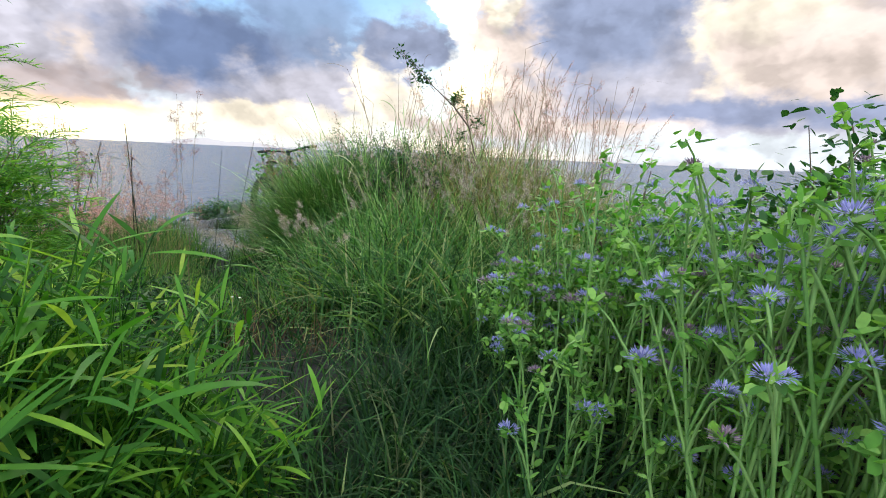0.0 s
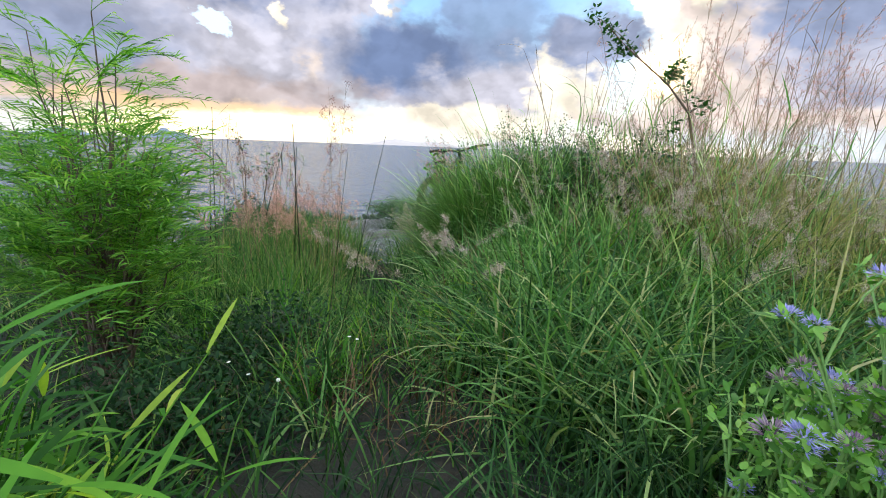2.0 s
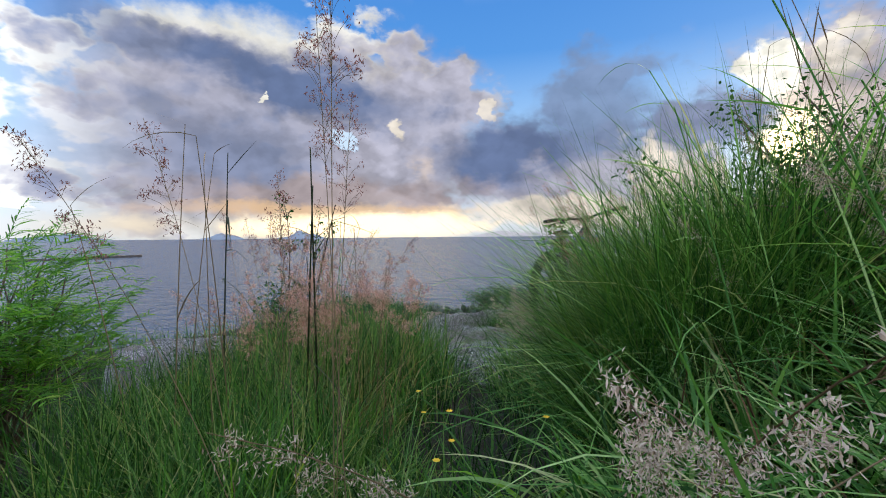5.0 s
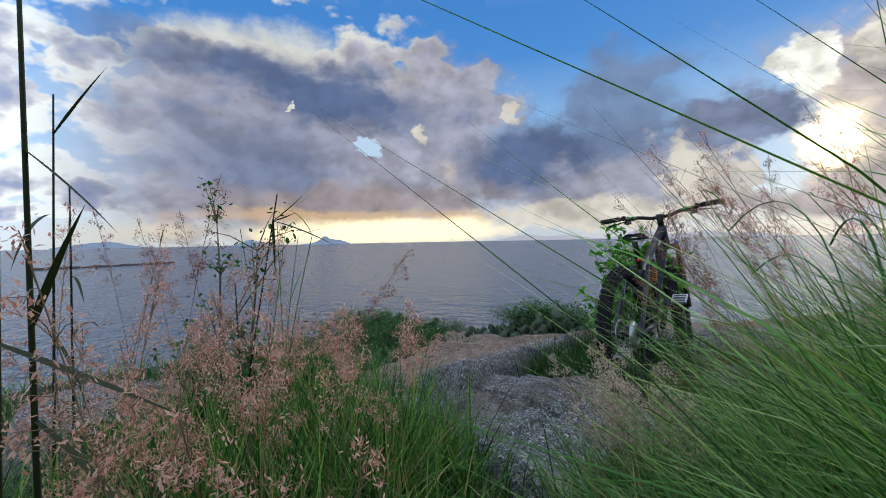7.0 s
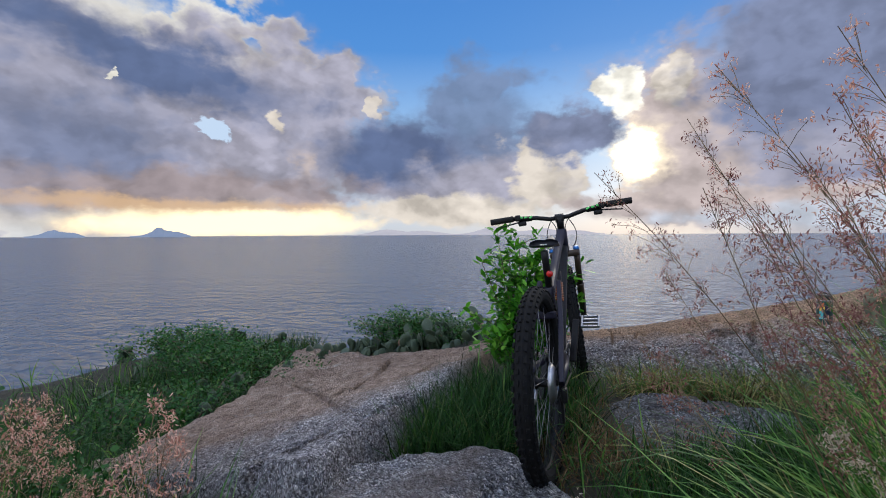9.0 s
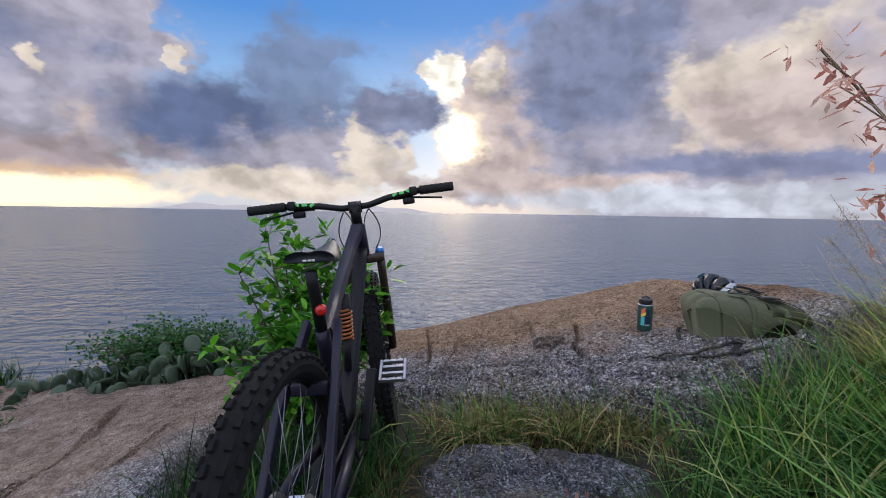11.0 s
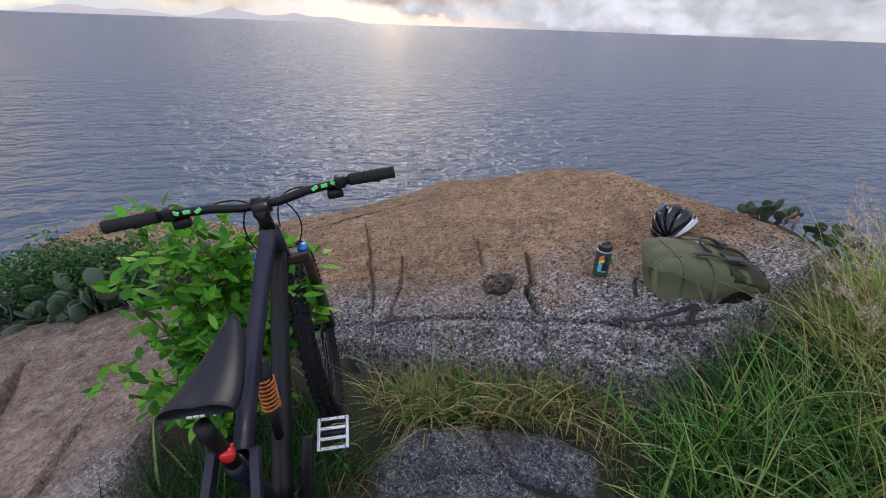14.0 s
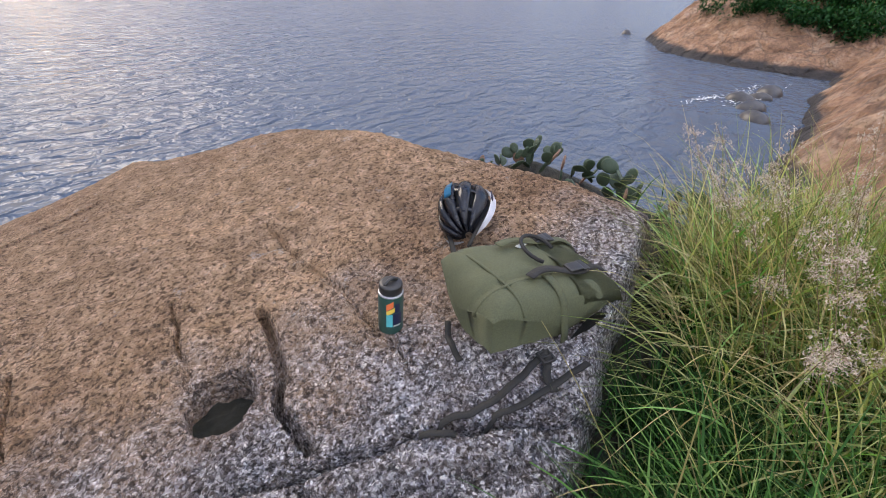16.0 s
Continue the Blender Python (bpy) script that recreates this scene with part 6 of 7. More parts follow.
weeds = [flower_weed((3.10, -4.20, zs(3.1, -4.2)), 0.74, 300, "tall blue-flowered weed with toothed leaves"),
         flower_weed((3.48, -4.12, zs(3.48, -4.12)), 0.92, 301, "tall weed with faded mauve flower heads", 0.7),
         flower_weed((3.0, -3.75, zs(3.0, -3.75)), 0.66, 302, "blue-flowered weed among long grass", 0.15, 8),
         flower_weed((2.9, -3.45, zs(2.9, -3.45)), 0.44, 303, "small blue-flowered weed in the grass", 0.1, 9)]
g = np.random.default_rng(44)
for i in range(62):
    if i < 22:
        x, y, w = g.uniform(3.08, 3.75), g.uniform(-4.45, -3.75), weeds[i % 2]
    elif i < 40:
        x, y, w = g.uniform(2.82, 3.7), g.uniform(-4.1, -3.1), weeds[2 if i % 3 else 0]
    else:
        x, y, w = g.uniform(2.72, 3.3), g.uniform(-4.1, -3.3), weeds[3]
    if (i >= 22 and i % 5 in (1, 3)) or line_dist(np.array(x), np.array(y), TRAIL) < 0.36:
        continue
    copy_thing(w, pose(x, y, zs(x, y), g.normal(0, 4), g.normal(0, 4), g.uniform(0, 360)) @ Matrix.Scale(g.uniform(0.85, 1.1), 4))


for x, y, k in ((3.10, -4.44, 0), (3.22, -4.52, 1), (3.36, -4.46, 1), (3.02, -4.26, 0), (3.28, -4.34, 1), (3.46, -4.58, 0)):
    copy_thing(weeds[k], pose(x, y, zs(x, y), g.normal(0, 4), g.normal(0, 4), g.uniform(0, 360)))


def small_flower(at, height, petal, label, seed):
    """A thin branching herb with a few open flowers."""
    g = np.random.default_rng(seed)
    ob = thing("wildflower", at, label, "wildflower", "small wildflowers")
    bm = bmesh.new()
    tips = []
    for k in range(2):
        a = g.uniform(0, 6.3)
        e = Vector((math.cos(a) * height * 0.25, math.sin(a) * height * 0.25, height * g.uniform(0.8, 1.0)))
        rod(bm, arc((0, 0, 0), (0.02, 0, height * 0.5), e, 5), 0.0018, 4, 0.0009)
        tips.append(np.array(e))
    part("stem_work", done("stem_work", bm, M_STEMGREEN), ob)
    for t in tips:
        a = np.arange(7) * 0.9
        V, Q, _ = ribbons(np.repeat(t[None], 7, 0), np.full(7, 0.007), np.full(7, 0.005), np.full(7, 1.1), np.full(7, 0.2), a, 3, "leaf")
        part("flower", raw("flower", V, Q, petal), ob)


for i, (x, y, h, p) in enumerate(((1.2, -2.62, 0.42, M_YELLOW), (1.28, -2.45, 0.36, M_YELLOW), (1.05, -2.5, 0.40, M_YELLOW), (1.66, -3.32, 0.22, M_WHITE), (1.62, -3.55, 0.2, M_WHITE), (1.42, -3.45, 0.22, M_WHITE))):
    small_flower((x, y, zs(x, y)), h, p, "small yellow flower on thin stems in the grass" if p is M_YELLOW else "tiny white flower in dark grass", 400 + i)


def pear_pad():
    """One flattened oval pad, with a rim and small bumps."""
    bm = bmesh.new()
    bmesh.ops.create_uvsphere(bm, u_segments=14, v_segments=9, radius=0.5)
    for v in bm.verts:
        x, y, z = v.co
        k = 0.80 + 0.20 * (z + 0.5)
        v.co = Vector((x * 0.86 * k, y * 0.17 + 0.03 * math.sin(5 * x) * math.cos(6 * z), z + 0.5))
    for a in range(5):
        for b in range(6):
            x, z = (a - 2) * 0.17 + (b % 2) * 0.08, 0.12 + b * 0.15
            if (x / 0.40) ** 2 + ((z - 0.5) / 0.46) ** 2 < 0.8:
                for s in (-1, 1):
                    rod(bm, [(x, s * 0.07, z), (x, s * 0.105, z + 0.01)], 0.014, 4, 0.002)
    return done("pad", bm, M_PAD)


PAD = pear_pad()
PAD_DRY = PAD.copy()
PAD_DRY.materials.clear()
PAD_DRY.materials.append(M_PADDRY)


def prickly_pear(at, pads, size, seed, label, spread=0.18, dry=0.0):
    g = np.random.default_rng(seed)
    ob = thing("prickly_pear", at, label, "cactus", "prickly pears on the brink")
    made = []
    for i in range(pads):
        s = size * g.uniform(0.75, 1.15)
        if i < max(2, pads // 3):
            m = pose(g.normal(0, spread), g.normal(0, spread), -0.02, g.normal(0, 18), g.normal(0, 24), g.uniform(0, 180))
        else:
            base, bs = made[g.integers(0, max(2, len(made) // 2))]
            m = base @ pose(g.normal(0, 0.2) * bs, 0, bs * 0.88, g.normal(0, 20), g.normal(0, 35), g.normal(0, 40))
        made.append((m, s))
        o = part("pad", PAD_DRY if g.uniform() < dry else PAD, ob)
        o.matrix_local = m @ Matrix.Scale(s, 4)


def rock_or_soil(x, y):
    a, b = np.array([[x]]), np.array([[y]])
    z = float(soil_z(a, b)[0, 0])
    if float(dome_rim(a, b)[0, 0]) > 0.1:
        z = max(z, float(dome_top(a, b)[0, 0]))
    if float(slab_rim(a, b)[0, 0]) > 0.1:
        z = max(z, float(slab_top(a, b)[0, 0]))
    return z


for i, (x, y, n, s) in enumerate(((-2.45, 2.05, 34, 0.12), (-2.2, 2.2, 46, 0.125), (-1.95, 2.25, 54, 0.13), (-1.7, 2.28, 54, 0.13), (-1.45, 2.3, 54, 0.13), (-1.2, 2.3, 40, 0.12), (-0.95, 2.4, 24, 0.11), (-1.8, 2.5, 40, 0.13))):
    prickly_pear((x, y, zs(x, y)), n, s, 500 + i, "dark green prickly pear clump behind the slab", 0.14, 0.04)
bush("shrub", (-1.75, 2.42, zs(-1.75, 2.42) - 0.03), (0.75, 0.25), 0.46, 110, 22, 0.02, 0.04, 0.6, M_SMALL, "dark leafy shrub among the prickly pears", 208, 0.05, (2, 3, 4, 5))
for i, (x, y, n, s) in enumerate(((-4.75, 1.65, 9, 0.14), (-4.35, 1.9, 10, 0.14), (-3.9, 1.75, 9, 0.13), (-3.4, 1.9, 9, 0.13), (-3.0, 2.05, 8, 0.12), (-5.1, 1.2, 9, 0.14), (-3.7, 0.9, 8, 0.13), (-2.95, 0.9, 12, 0.12), (-2.7, 1.35, 12, 0.12), (-3.1, 0.3, 12, 0.12), (-2.6, 0.45, 10, 0.11), (-2.75, -0.2, 10, 0.11))):
    prickly_pear((x, y, zs(x, y)), n, s, 520 + i, "prickly pear among scrub on the brink", 0.25)
for i, (x, y, n, s) in enumerate(((2.72, 4.1, 10, 0.10), (2.78, 3.8, 12, 0.10), (2.84, 3.55, 12, 0.105), (2.86, 3.3, 16, 0.11), (2.90, 3.08, 22, 0.12), (2.94, 2.86, 24, 0.13), (2.96, 2.64, 22, 0.125), (2.98, 2.42, 24, 0.13), (2.98, 2.2, 22, 0.125), (2.98, 1.98, 22, 0.125), (2.96, 1.76, 16, 0.12), (3.0, 1.55, 10, 0.11))):
    prickly_pear((x, y, zs(x, y) + 0.03), max(6, int(n * 0.6)), s * 0.74, 540 + i, "grey-green prickly pear at the rim of the dome", 0.07, 0.08)


# ---- the bush the bicycle leans on ----
def lime_bush():
    g = np.random.default_rng(601)
    at = (-0.30, 1.06, zs(-0.3, 1.06) - 0.02)
    ob = thing("green_bush", at, "bright green glossy-leaved bush behind the bicycle", "bush")
    ends = [(-0.30, -0.10, 0.95), (-0.22, -0.05, 0.86), (-0.12, -0.02, 0.92), (-0.05, 0.05, 0.80), (0.05, 0.02, 0.82), (0.18, 0.0, 0.70), (0.30, -0.02, 0.70),
            (0.42, 0.0, 0.62), (0.50, -0.05, 0.72), (0.47, 0.05, 0.52), (-0.28, 0.0, 0.62), (-0.30, 0.08, 0.48), (-0.20, -0.12, 0.50), (-0.08, -0.15, 0.42),
            (0.05, -0.12, 0.55), (0.12, 0.1, 0.5), (-0.15, 0.15, 0.7), (0.0, -0.2, 0.3), (-0.12, -0.22, 0.25), (0.1, -0.16, 0.36), (0.3, 0.12, 0.42), (-0.36, 0.05, 0.74), (0.36, 0.08, 0.55)]
    ends = [(min(0.32, 0.13 + 0.62 * (x - 0.05)), y, z * 0.93) for x, y, z in ends] + [(g.uniform(-0.16, 0.20), g.uniform(-0.22, 0.12), g.uniform(0.2, 0.8)) for _ in range(22)]
    bm = bmesh.new()
    tips = []
    for e in ends:
        p = arc((g.normal(0.05, 0.03), g.normal(0, 0.03), 0), (e[0] * 0.4, e[1] * 0.5, e[2] * 0.6), e, 6)
        rod(bm, p, 0.006, 5, 0.002)
        for f in (0.55, 0.7, 0.85, 1.0):
            tips.append(np.array(p[int(f * 6)]))
            for _ in range(2):
                d = Vector((g.normal(0, 0.06), g.normal(0, 0.06), g.uniform(0.0, 0.09)))
                q = p[int(f * 6)] + d
                rod(bm, [p[int(f * 6)], q], 0.0022, 4, 0.001)
                tips.append(np.array(q))
    part("woody_frame", done("woody_frame", bm, M_BARK), ob, "thin brown branches")
    part("foliage", raw("foliage", *leaves_on(g, np.array(tips), 6, 0.046, 0.080, 0.48, 0.016), M_LIME), ob)


lime_bush()


# ---- bicycle ----
def bicycle(at, heading, lean, steer, climb=0.0):
    """Full-suspension mountain bike; its own x is to the right, y ahead."""
    bike = new("mountain_bike")
    bike.matrix_world = pose(*at, climb, 0, heading) @ pose(0, 0, 0, 0, lean, 0)
    tagged(bike, "plum-grey full-suspension mountain bike leaning on a bush", "bicycle")
    R, tyre_r = 0.357, 0.031
    rear, front = Vector((0, 0, R)), Vector((0, 1.19, R))
    bb = Vector((0, 0.43, 0.335))
    head_low, head_up = Vector((0, 0.945, 0.82)), Vector((0, 0.895, 0.932))
    seat_join, seat_top = Vector((0, 0.335, 0.63)), Vector((0, 0.285, 0.80))

    def turned(prof_pts, sides):
        """A ring round the x axis from (radius, x) pairs, closed."""
        bm = bmesh.new()
        rings = []
        for k in range(sides):
            a = k * 2 * math.pi / sides
            rings.append([bm.verts.new((x, r * math.cos(a), r * math.sin(a))) for r, x in prof_pts])
        n = len(prof_pts)
        for k in range(sides):
            p, q = rings[k], rings[(k + 1) % sides]
            for i in range(n):
                bm.faces.new((p[i], p[(i + 1) % n], q[(i + 1) % n], q[i]))
        return bm

    def wheel(hub, m, decals):
        w = part("wheel", None, bike)
        w.matrix_local = m
        c = R - tyre_r - 0.004
        bm = turned([(c + tyre_r * math.cos(a), tyre_r * math.sin(a)) for a in [i * math.pi / 6 for i in range(12)]], 72)
        for k in range(64):
            a = k * 2 * math.pi / 64
            for xs_, w_ in (((-0.012, 0.012), 0.010), ((-0.027, 0.027), 0.009)):
                for x_ in xs_:
                    aa = a + (math.pi / 64 if abs(x_) > 0.02 else 0)
                    rr = c + math.sqrt(max(0, tyre_r ** 2 - x_ ** 2)) + 0.001
                    tiltx = -math.degrees(math.asin(x_ / tyre_r)) * 0.8
                    mm = Matrix.Rotation(aa, 4, "X") @ Matrix.Translation((x_, 0, rr)) @ Matrix.Rotation(radians(-tiltx), 4, "Y")
                    box(bm, (w_, 0.017, 0.010), mm)
        part("tyre", done("tyre", bm, M_RUBBER, False), w, "black knobbly tyre")
        rim = turned([(c - 0.022, -0.013), (c - 0.006, -0.015), (c - 0.006, 0.015), (c - 0.022, 0.013), (c - 0.034, 0.004), (c - 0.034, -0.004)], 60)
        part("rim", done("rim", rim, M_BLACK), w)
        if decals:
            for k in range(5):
                a0 = k * 1.2566
                bm = bmesh.new()
                prev = None
                for i in range(9):
                    a = a0 + i * 0.085
                    cur = [bm.verts.new((0.0152 - 0.0, r * math.cos(a), r * math.sin(a))) for r in (c - 0.018, c - 0.008)]
                    if prev:
                        bm.faces.new((prev[0], prev[1], cur[1], cur[0]))
                    prev = cur
                part("rim_decal", done("rim_decal", bm, M_DECAL), w, "bright green rim decal")
        bm = bmesh.new()
        for k in range(28):
            a = k * 2 * math.pi / 28
            s = 1 if k % 2 else -1
            h = a + (0.9 if (k // 2) % 2 else -0.9)
            rod(bm, [(s * 0.026, 0.022 * math.cos(h), 0.022 * math.sin(h)), (s * 0.002, (c - 0.03) * math.cos(a), (c - 0.03) * math.sin(a))], 0.0011, 4)
        part("spokes", done("spokes", bm, M_SPOKE), w, "thin silver spokes")
        bm = bmesh.new()
        spin_profile(bm, [(0.010, -0.055), (0.012, -0.045), (0.028, -0.030), (0.028, -0.024), (0.016, -0.016), (0.016, 0.016), (0.028, 0.024), (0.028, 0.030), (0.012, 0.045), (0.010, 0.055)], Matrix.Rotation(math.pi / 2, 4, "Y"), 16)
        part("hub", done("hub", bm, M_BLACK), w)
        bm = turned([(0.082, -0.034), (0.082, -0.036), (0.064, -0.036), (0.064, -0.034)], 40)
        part("brake_disc", done("brake_disc", bm, M_SILVER), w)
        return w

    wheel(rear, Matrix.Translation(rear), False)

    # frame
    bm = bmesh.new()
    rod(bm, [head_low - (head_up - head_low) * 0.05, head_up], 0.028, 14)
    tt = [head_up + Vector((0, -0.02, -0.02)), Vector((0, 0.70, 0.835)), Vector((0, 0.50, 0.735)), seat_join + Vector((0, 0.02, 0.02))]
    prev = None
    for p, w_, h_ in zip(tt, (0.044, 0.038, 0.036, 0.036), (0.046, 0.042, 0.042, 0.048)):
        ring = [bm.verts.new(p + Vector((sx * w_ / 2, 0, sz * h_ / 2))) for sx, sz in ((-0.7, -1), (0.7, -1), (1, -0.6), (1, 0.6), (0.7, 1), (-0.7, 1), (-1, 0.6), (-1, -0.6))]
        if prev:
            for k in range(8):
                bm.faces.new((prev[k], prev[(k + 1) % 8], ring[(k + 1) % 8], ring[k]))
        else:
            bm.faces.new(ring)
        prev = ring
    bm.faces.new(list(reversed(prev)))
    part("top_tube", done("top_tube", bm, M_FRAME), bike, "wide plum-grey top tube")
    bm = bmesh.new()
    rod(bm, arc(head_low + Vector((0, -0.01, 0.02)), (0, 0.70, 0.60), bb, 10), 0.024, 14, 0.029)
    part("down_tube", done("down_tube", bm, M_BLACK), bike, "black curved down tube")
    bm = bmesh.new()
    rod(bm, [bb, seat_join, seat_join + (seat_join - bb).normalized() * 0.05], 0.020, 12)
    part("seat_tube", done("seat_tube", bm, M_FRAME), bike)
    for s in (-1, 1):
        bm = bmesh.new()
        rod(bm, [rear + Vector((s * 0.068, 0, 0)), (s * 0.060, 0.20, 0.365), (s * 0.034, 0.40, 0.35)], 0.012, 8, 0.016)
        part("chain_stay", done("chain_stay", bm, M_FRAME), bike)
        bm = bmesh.new()
        for a_, b_ in (((s * 0.068, 0.0, R + 0.005), (s * 0.062, 0.14, 0.53)), ((s * 0.062, 0.14, 0.53), (s * 0.040, 0.335, 0.69))):
            d = Vector(b_) - Vector(a_)
            m = Matrix.Translation((Vector(a_) + Vector(b_)) / 2) @ d.to_track_quat("Z", "Y").to_matrix().to_4x4()
            box(bm, (0.019, 0.028, d.length + 0.012), m, 0.004)
        part("seat_stay", done("seat_stay", bm, M_FRAME, False), bike)
    bm = bmesh.new()
    box(bm, (0.085, 0.02, 0.03), Matrix.Translation((0, 0.19, 0.575)), 0.005)
    part("stay_bridge", done("stay_bridge", bm, M_FRAME), bike)
    # shock with its orange spring
    lo, hi = Vector((0.004, 0.54, 0.49)), Vector((0.004, 0.565, 0.725))
    bm = bmesh.new()
    rod(bm, [lo, lo.lerp(hi, 0.5)], 0.012, 10)
    rod(bm, [lo.lerp(hi, 0.5), hi], 0.020, 12)
    shock = part("shock", done("shock", bm, M_BLACK), bike, "black rear shock")
    bm = bmesh.new()
    d = (hi - lo)
    pts = [lo + d * (0.40 + 0.40 * i / 80) + Vector((math.cos(i * 0.62) * 0.021, math.sin(i * 0.62) * 0.021, 0)) for i in range(81)]
    rod(bm, pts, 0.0038, 6)
    part("spring", done("spring", bm, M_ORANGE), shock, "orange coil spring")
    # fork, turned with the bars
    axis = (head_up - head_low).normalized()
    st = Matrix.Translation(head_low) @ Matrix.Rotation(radians(steer), 4, axis) @ Matrix.Translation(-head_low)
    fork = part("fork", None, bike)
    fork.matrix_local = st
    bm = bmesh.new()
    crown = head_low - axis * 0.03
    box(bm, (0.165, 0.055, 0.038), Matrix.Translation(crown + Vector((0, 0.012, 0))), 0.010)
    rod(bm, [crown, head_up + axis * 0.05], 0.0145, 12)
    part("crown", done("crown", bm, M_FORK), fork)
    for s in (-1, 1):
        bm = bmesh.new()
        top = crown + Vector((s * 0.066, 0.016, 0.0))
        end = front + Vector((s * 0.060, -0.006, 0.0))
        rod(bm, [top + axis * 0.022, top.lerp(end, 0.45)], 0.0172, 12)
        rod(bm, [top.lerp(end, 0.42), top.lerp(end, 0.46), end], 0.0225, 12, 0.018)
        part("fork_leg", done("fork_leg", bm, M_FORK), fork, "brown-black suspension leg")
        bm = bmesh.new()
        rod(bm, [top + axis * 0.020, top + axis * 0.030, top + axis * 0.038], 0.019, 14, 0.014)
        part("fork_cap", done("fork_cap", bm, M_CAPBLUE), fork, "blue anodised cap")
    bm = bmesh.new()
    mid = crown.lerp(front, 0.40) + Vector((0, 0.055, 0.03))
    rod(bm, arc(crown.lerp(front, 0.42) + Vector((-0.062, 0.02, 0)), mid + Vector((0, 0.03, 0.09)), crown.lerp(front, 0.42) + Vector((0.062, 0.02, 0)), 10), 0.010, 8)
    part("fork_arch", done("fork_arch", bm, M_FORK), fork)
    wheel(front, st @ Matrix.Translation(front), True)
    # stem, bars and controls
    bar = part("handlebar", None, bike)
    bar.matrix_local = st
    clamp = Vector((0, 0.905, 0.998))
    bm = bmesh.new()
    box(bm, (0.044, 0.075, 0.036), Matrix.Translation((clamp + head_up + axis * 0.05) / 2 + Vector((0, 0, 0.006))), 0.009)
    rod(bm, [head_up, head_up + axis * 0.075], 0.020, 14)
    spin_profile(bm, [(0.023, -0.024), (0.023, 0.024)], Matrix.Translation(clamp) @ Matrix.Rotation(math.pi / 2, 4, "Y"), 16)
    part("stem", done("stem", bm, M_BLACK), bar)
    pts = [(-0.38, 0.872, 1.030), (-0.25, 0.878, 1.030), (-0.13, 0.893, 1.018), (-0.05, 0.905, 0.999), (0.05, 0.905, 0.999), (0.13, 0.893, 1.018), (0.25, 0.878, 1.030), (0.38, 0.872, 1.030)]
    bm = bmesh.new()
    rod(bm, pts[1:-1], 0.0125, 10)
    part("bar", done("bar", bm, M_BLACK), bar, "black riser bar")
    for s in (-1, 1):
        a, b = (pts[0], pts[1]) if s < 0 else (pts[-1], pts[-2])
        a, b = Vector(a), Vector(b)
        bm = bmesh.new()
        rod(bm, [a.lerp(b, k / 14) for k in range(15)], 0.0165, 12)
        for v in bm.verts:
            if int((v.co.x * s - 0.25) / 0.009) % 2:
                v.co = v.co + (v.co - (a + (b - a).normalized() * (v.co - a).dot((b - a).normalized()))) * 0.08
        part("grip", done("grip", bm, M_GRIP), bar, "ribbed black grip")
        bm = bmesh.new()
        cl = b + Vector((-s * 0.025, 0, 0))
        box(bm, (0.03, 0.036, 0.034), Matrix.Translation(cl), 0.008)
        rod(bm, [cl + Vector((0, 0.02, -0.012)), cl + Vector((-s * 0.075, 0.035, -0.016))], 0.012, 8, 0.009)
        box(bm, (0.045, 0.03, 0.026), Matrix.Translation(cl + Vector((-s * 0.02, 0.01, -0.034))), 0.008)
        part("brake_clamp", done("brake_clamp", bm, M_BLACK), bar)
        bm = bmesh.new()
        rod(bm, arc(cl + Vector((-s * 0.05, 0.035, -0.016)), cl + Vector((s * 0.02, 0.075, -0.022)), cl + Vector((s * 0.115, 0.050, -0.036)), 8), 0.0055, 6, 0.004)
        part("brake_lever", done("brake_lever", bm, M_BLACK), bar)
        for k in range(3):
            bm = bmesh.new()
            p = Vector(pts[2 if s < 0 else 5]).lerp(cl, 0.25 + 0.28 * k)
            box(bm, (0.018, 0.004, 0.010), Matrix.Translation(p + Vector((0, -0.0125, 0.004))) @ Matrix.Rotation(0.5 * (k - 1), 4, "Y"), 0.001)
            part("bar_decal", done("bar_decal", bm, M_DECAL), bar, "bright green decal")
        bm = bmesh.new()
        rod(bm, arc(cl + Vector((-s * 0.07, 0.04, -0.015)), (s * 0.02, 1.0, 1.03), (s * 0.02, 0.965, 0.90), 12), 0.0025, 6)
        rod(bm, arc((s * 0.05, 0.95, 0.985), (s * 0.11, 0.99, 0.90), (s * 0.055, 0.955, 0.83), 14), 0.0025, 6)
        part("cable", done("cable", bm, M_BLACK), bar, "thin black control cable")
    # saddle and post
    bm = bmesh.new()
    rod(bm, [seat_join, seat_top, seat_top + (seat_top - seat_join).normalized() * 0.035], 0.0155, 12)
    part("seat_post", done("seat_post", bm, M_BLACK), bike)
    rows = 18
    bm = bmesh.new()
    prev = None
    for i in range(rows + 1):
        t = i / rows
        y_ = 0.265 + 0.275 * t
        w_ = (0.062 * (1 - t) ** 0.9 * (1 - 0.15 * (1 - t) ** 8) + 0.019) * (1 - 0.35 * max(0, t - 0.9) / 0.1)
        z_ = 0.872 + 0.012 * (2 * t - 1) ** 2 + 0.012 * (1 - t) ** 3
        ring = []
        for k in range(13):
            a = math.pi * k / 12
            dip = 0.006 * math.exp(-(math.cos(a) / 0.3) ** 2) * (1 - t)
            ring.append(bm.verts.new((w_ * math.cos(a), y_, z_ - 0.030 + (0.030 + 0.004 * t) * math.sin(a) ** 0.7 - dip)))
        ring.append(bm.verts.new((0, y_, z_ - 0.032)))
        if prev:
            for k in range(14):
                bm.faces.new((prev[k], prev[(k + 1) % 14], ring[(k + 1) % 14], ring[k]))
        else:
            bm.faces.new(ring)
        prev = ring
    bm.faces.new(list(reversed(prev)))
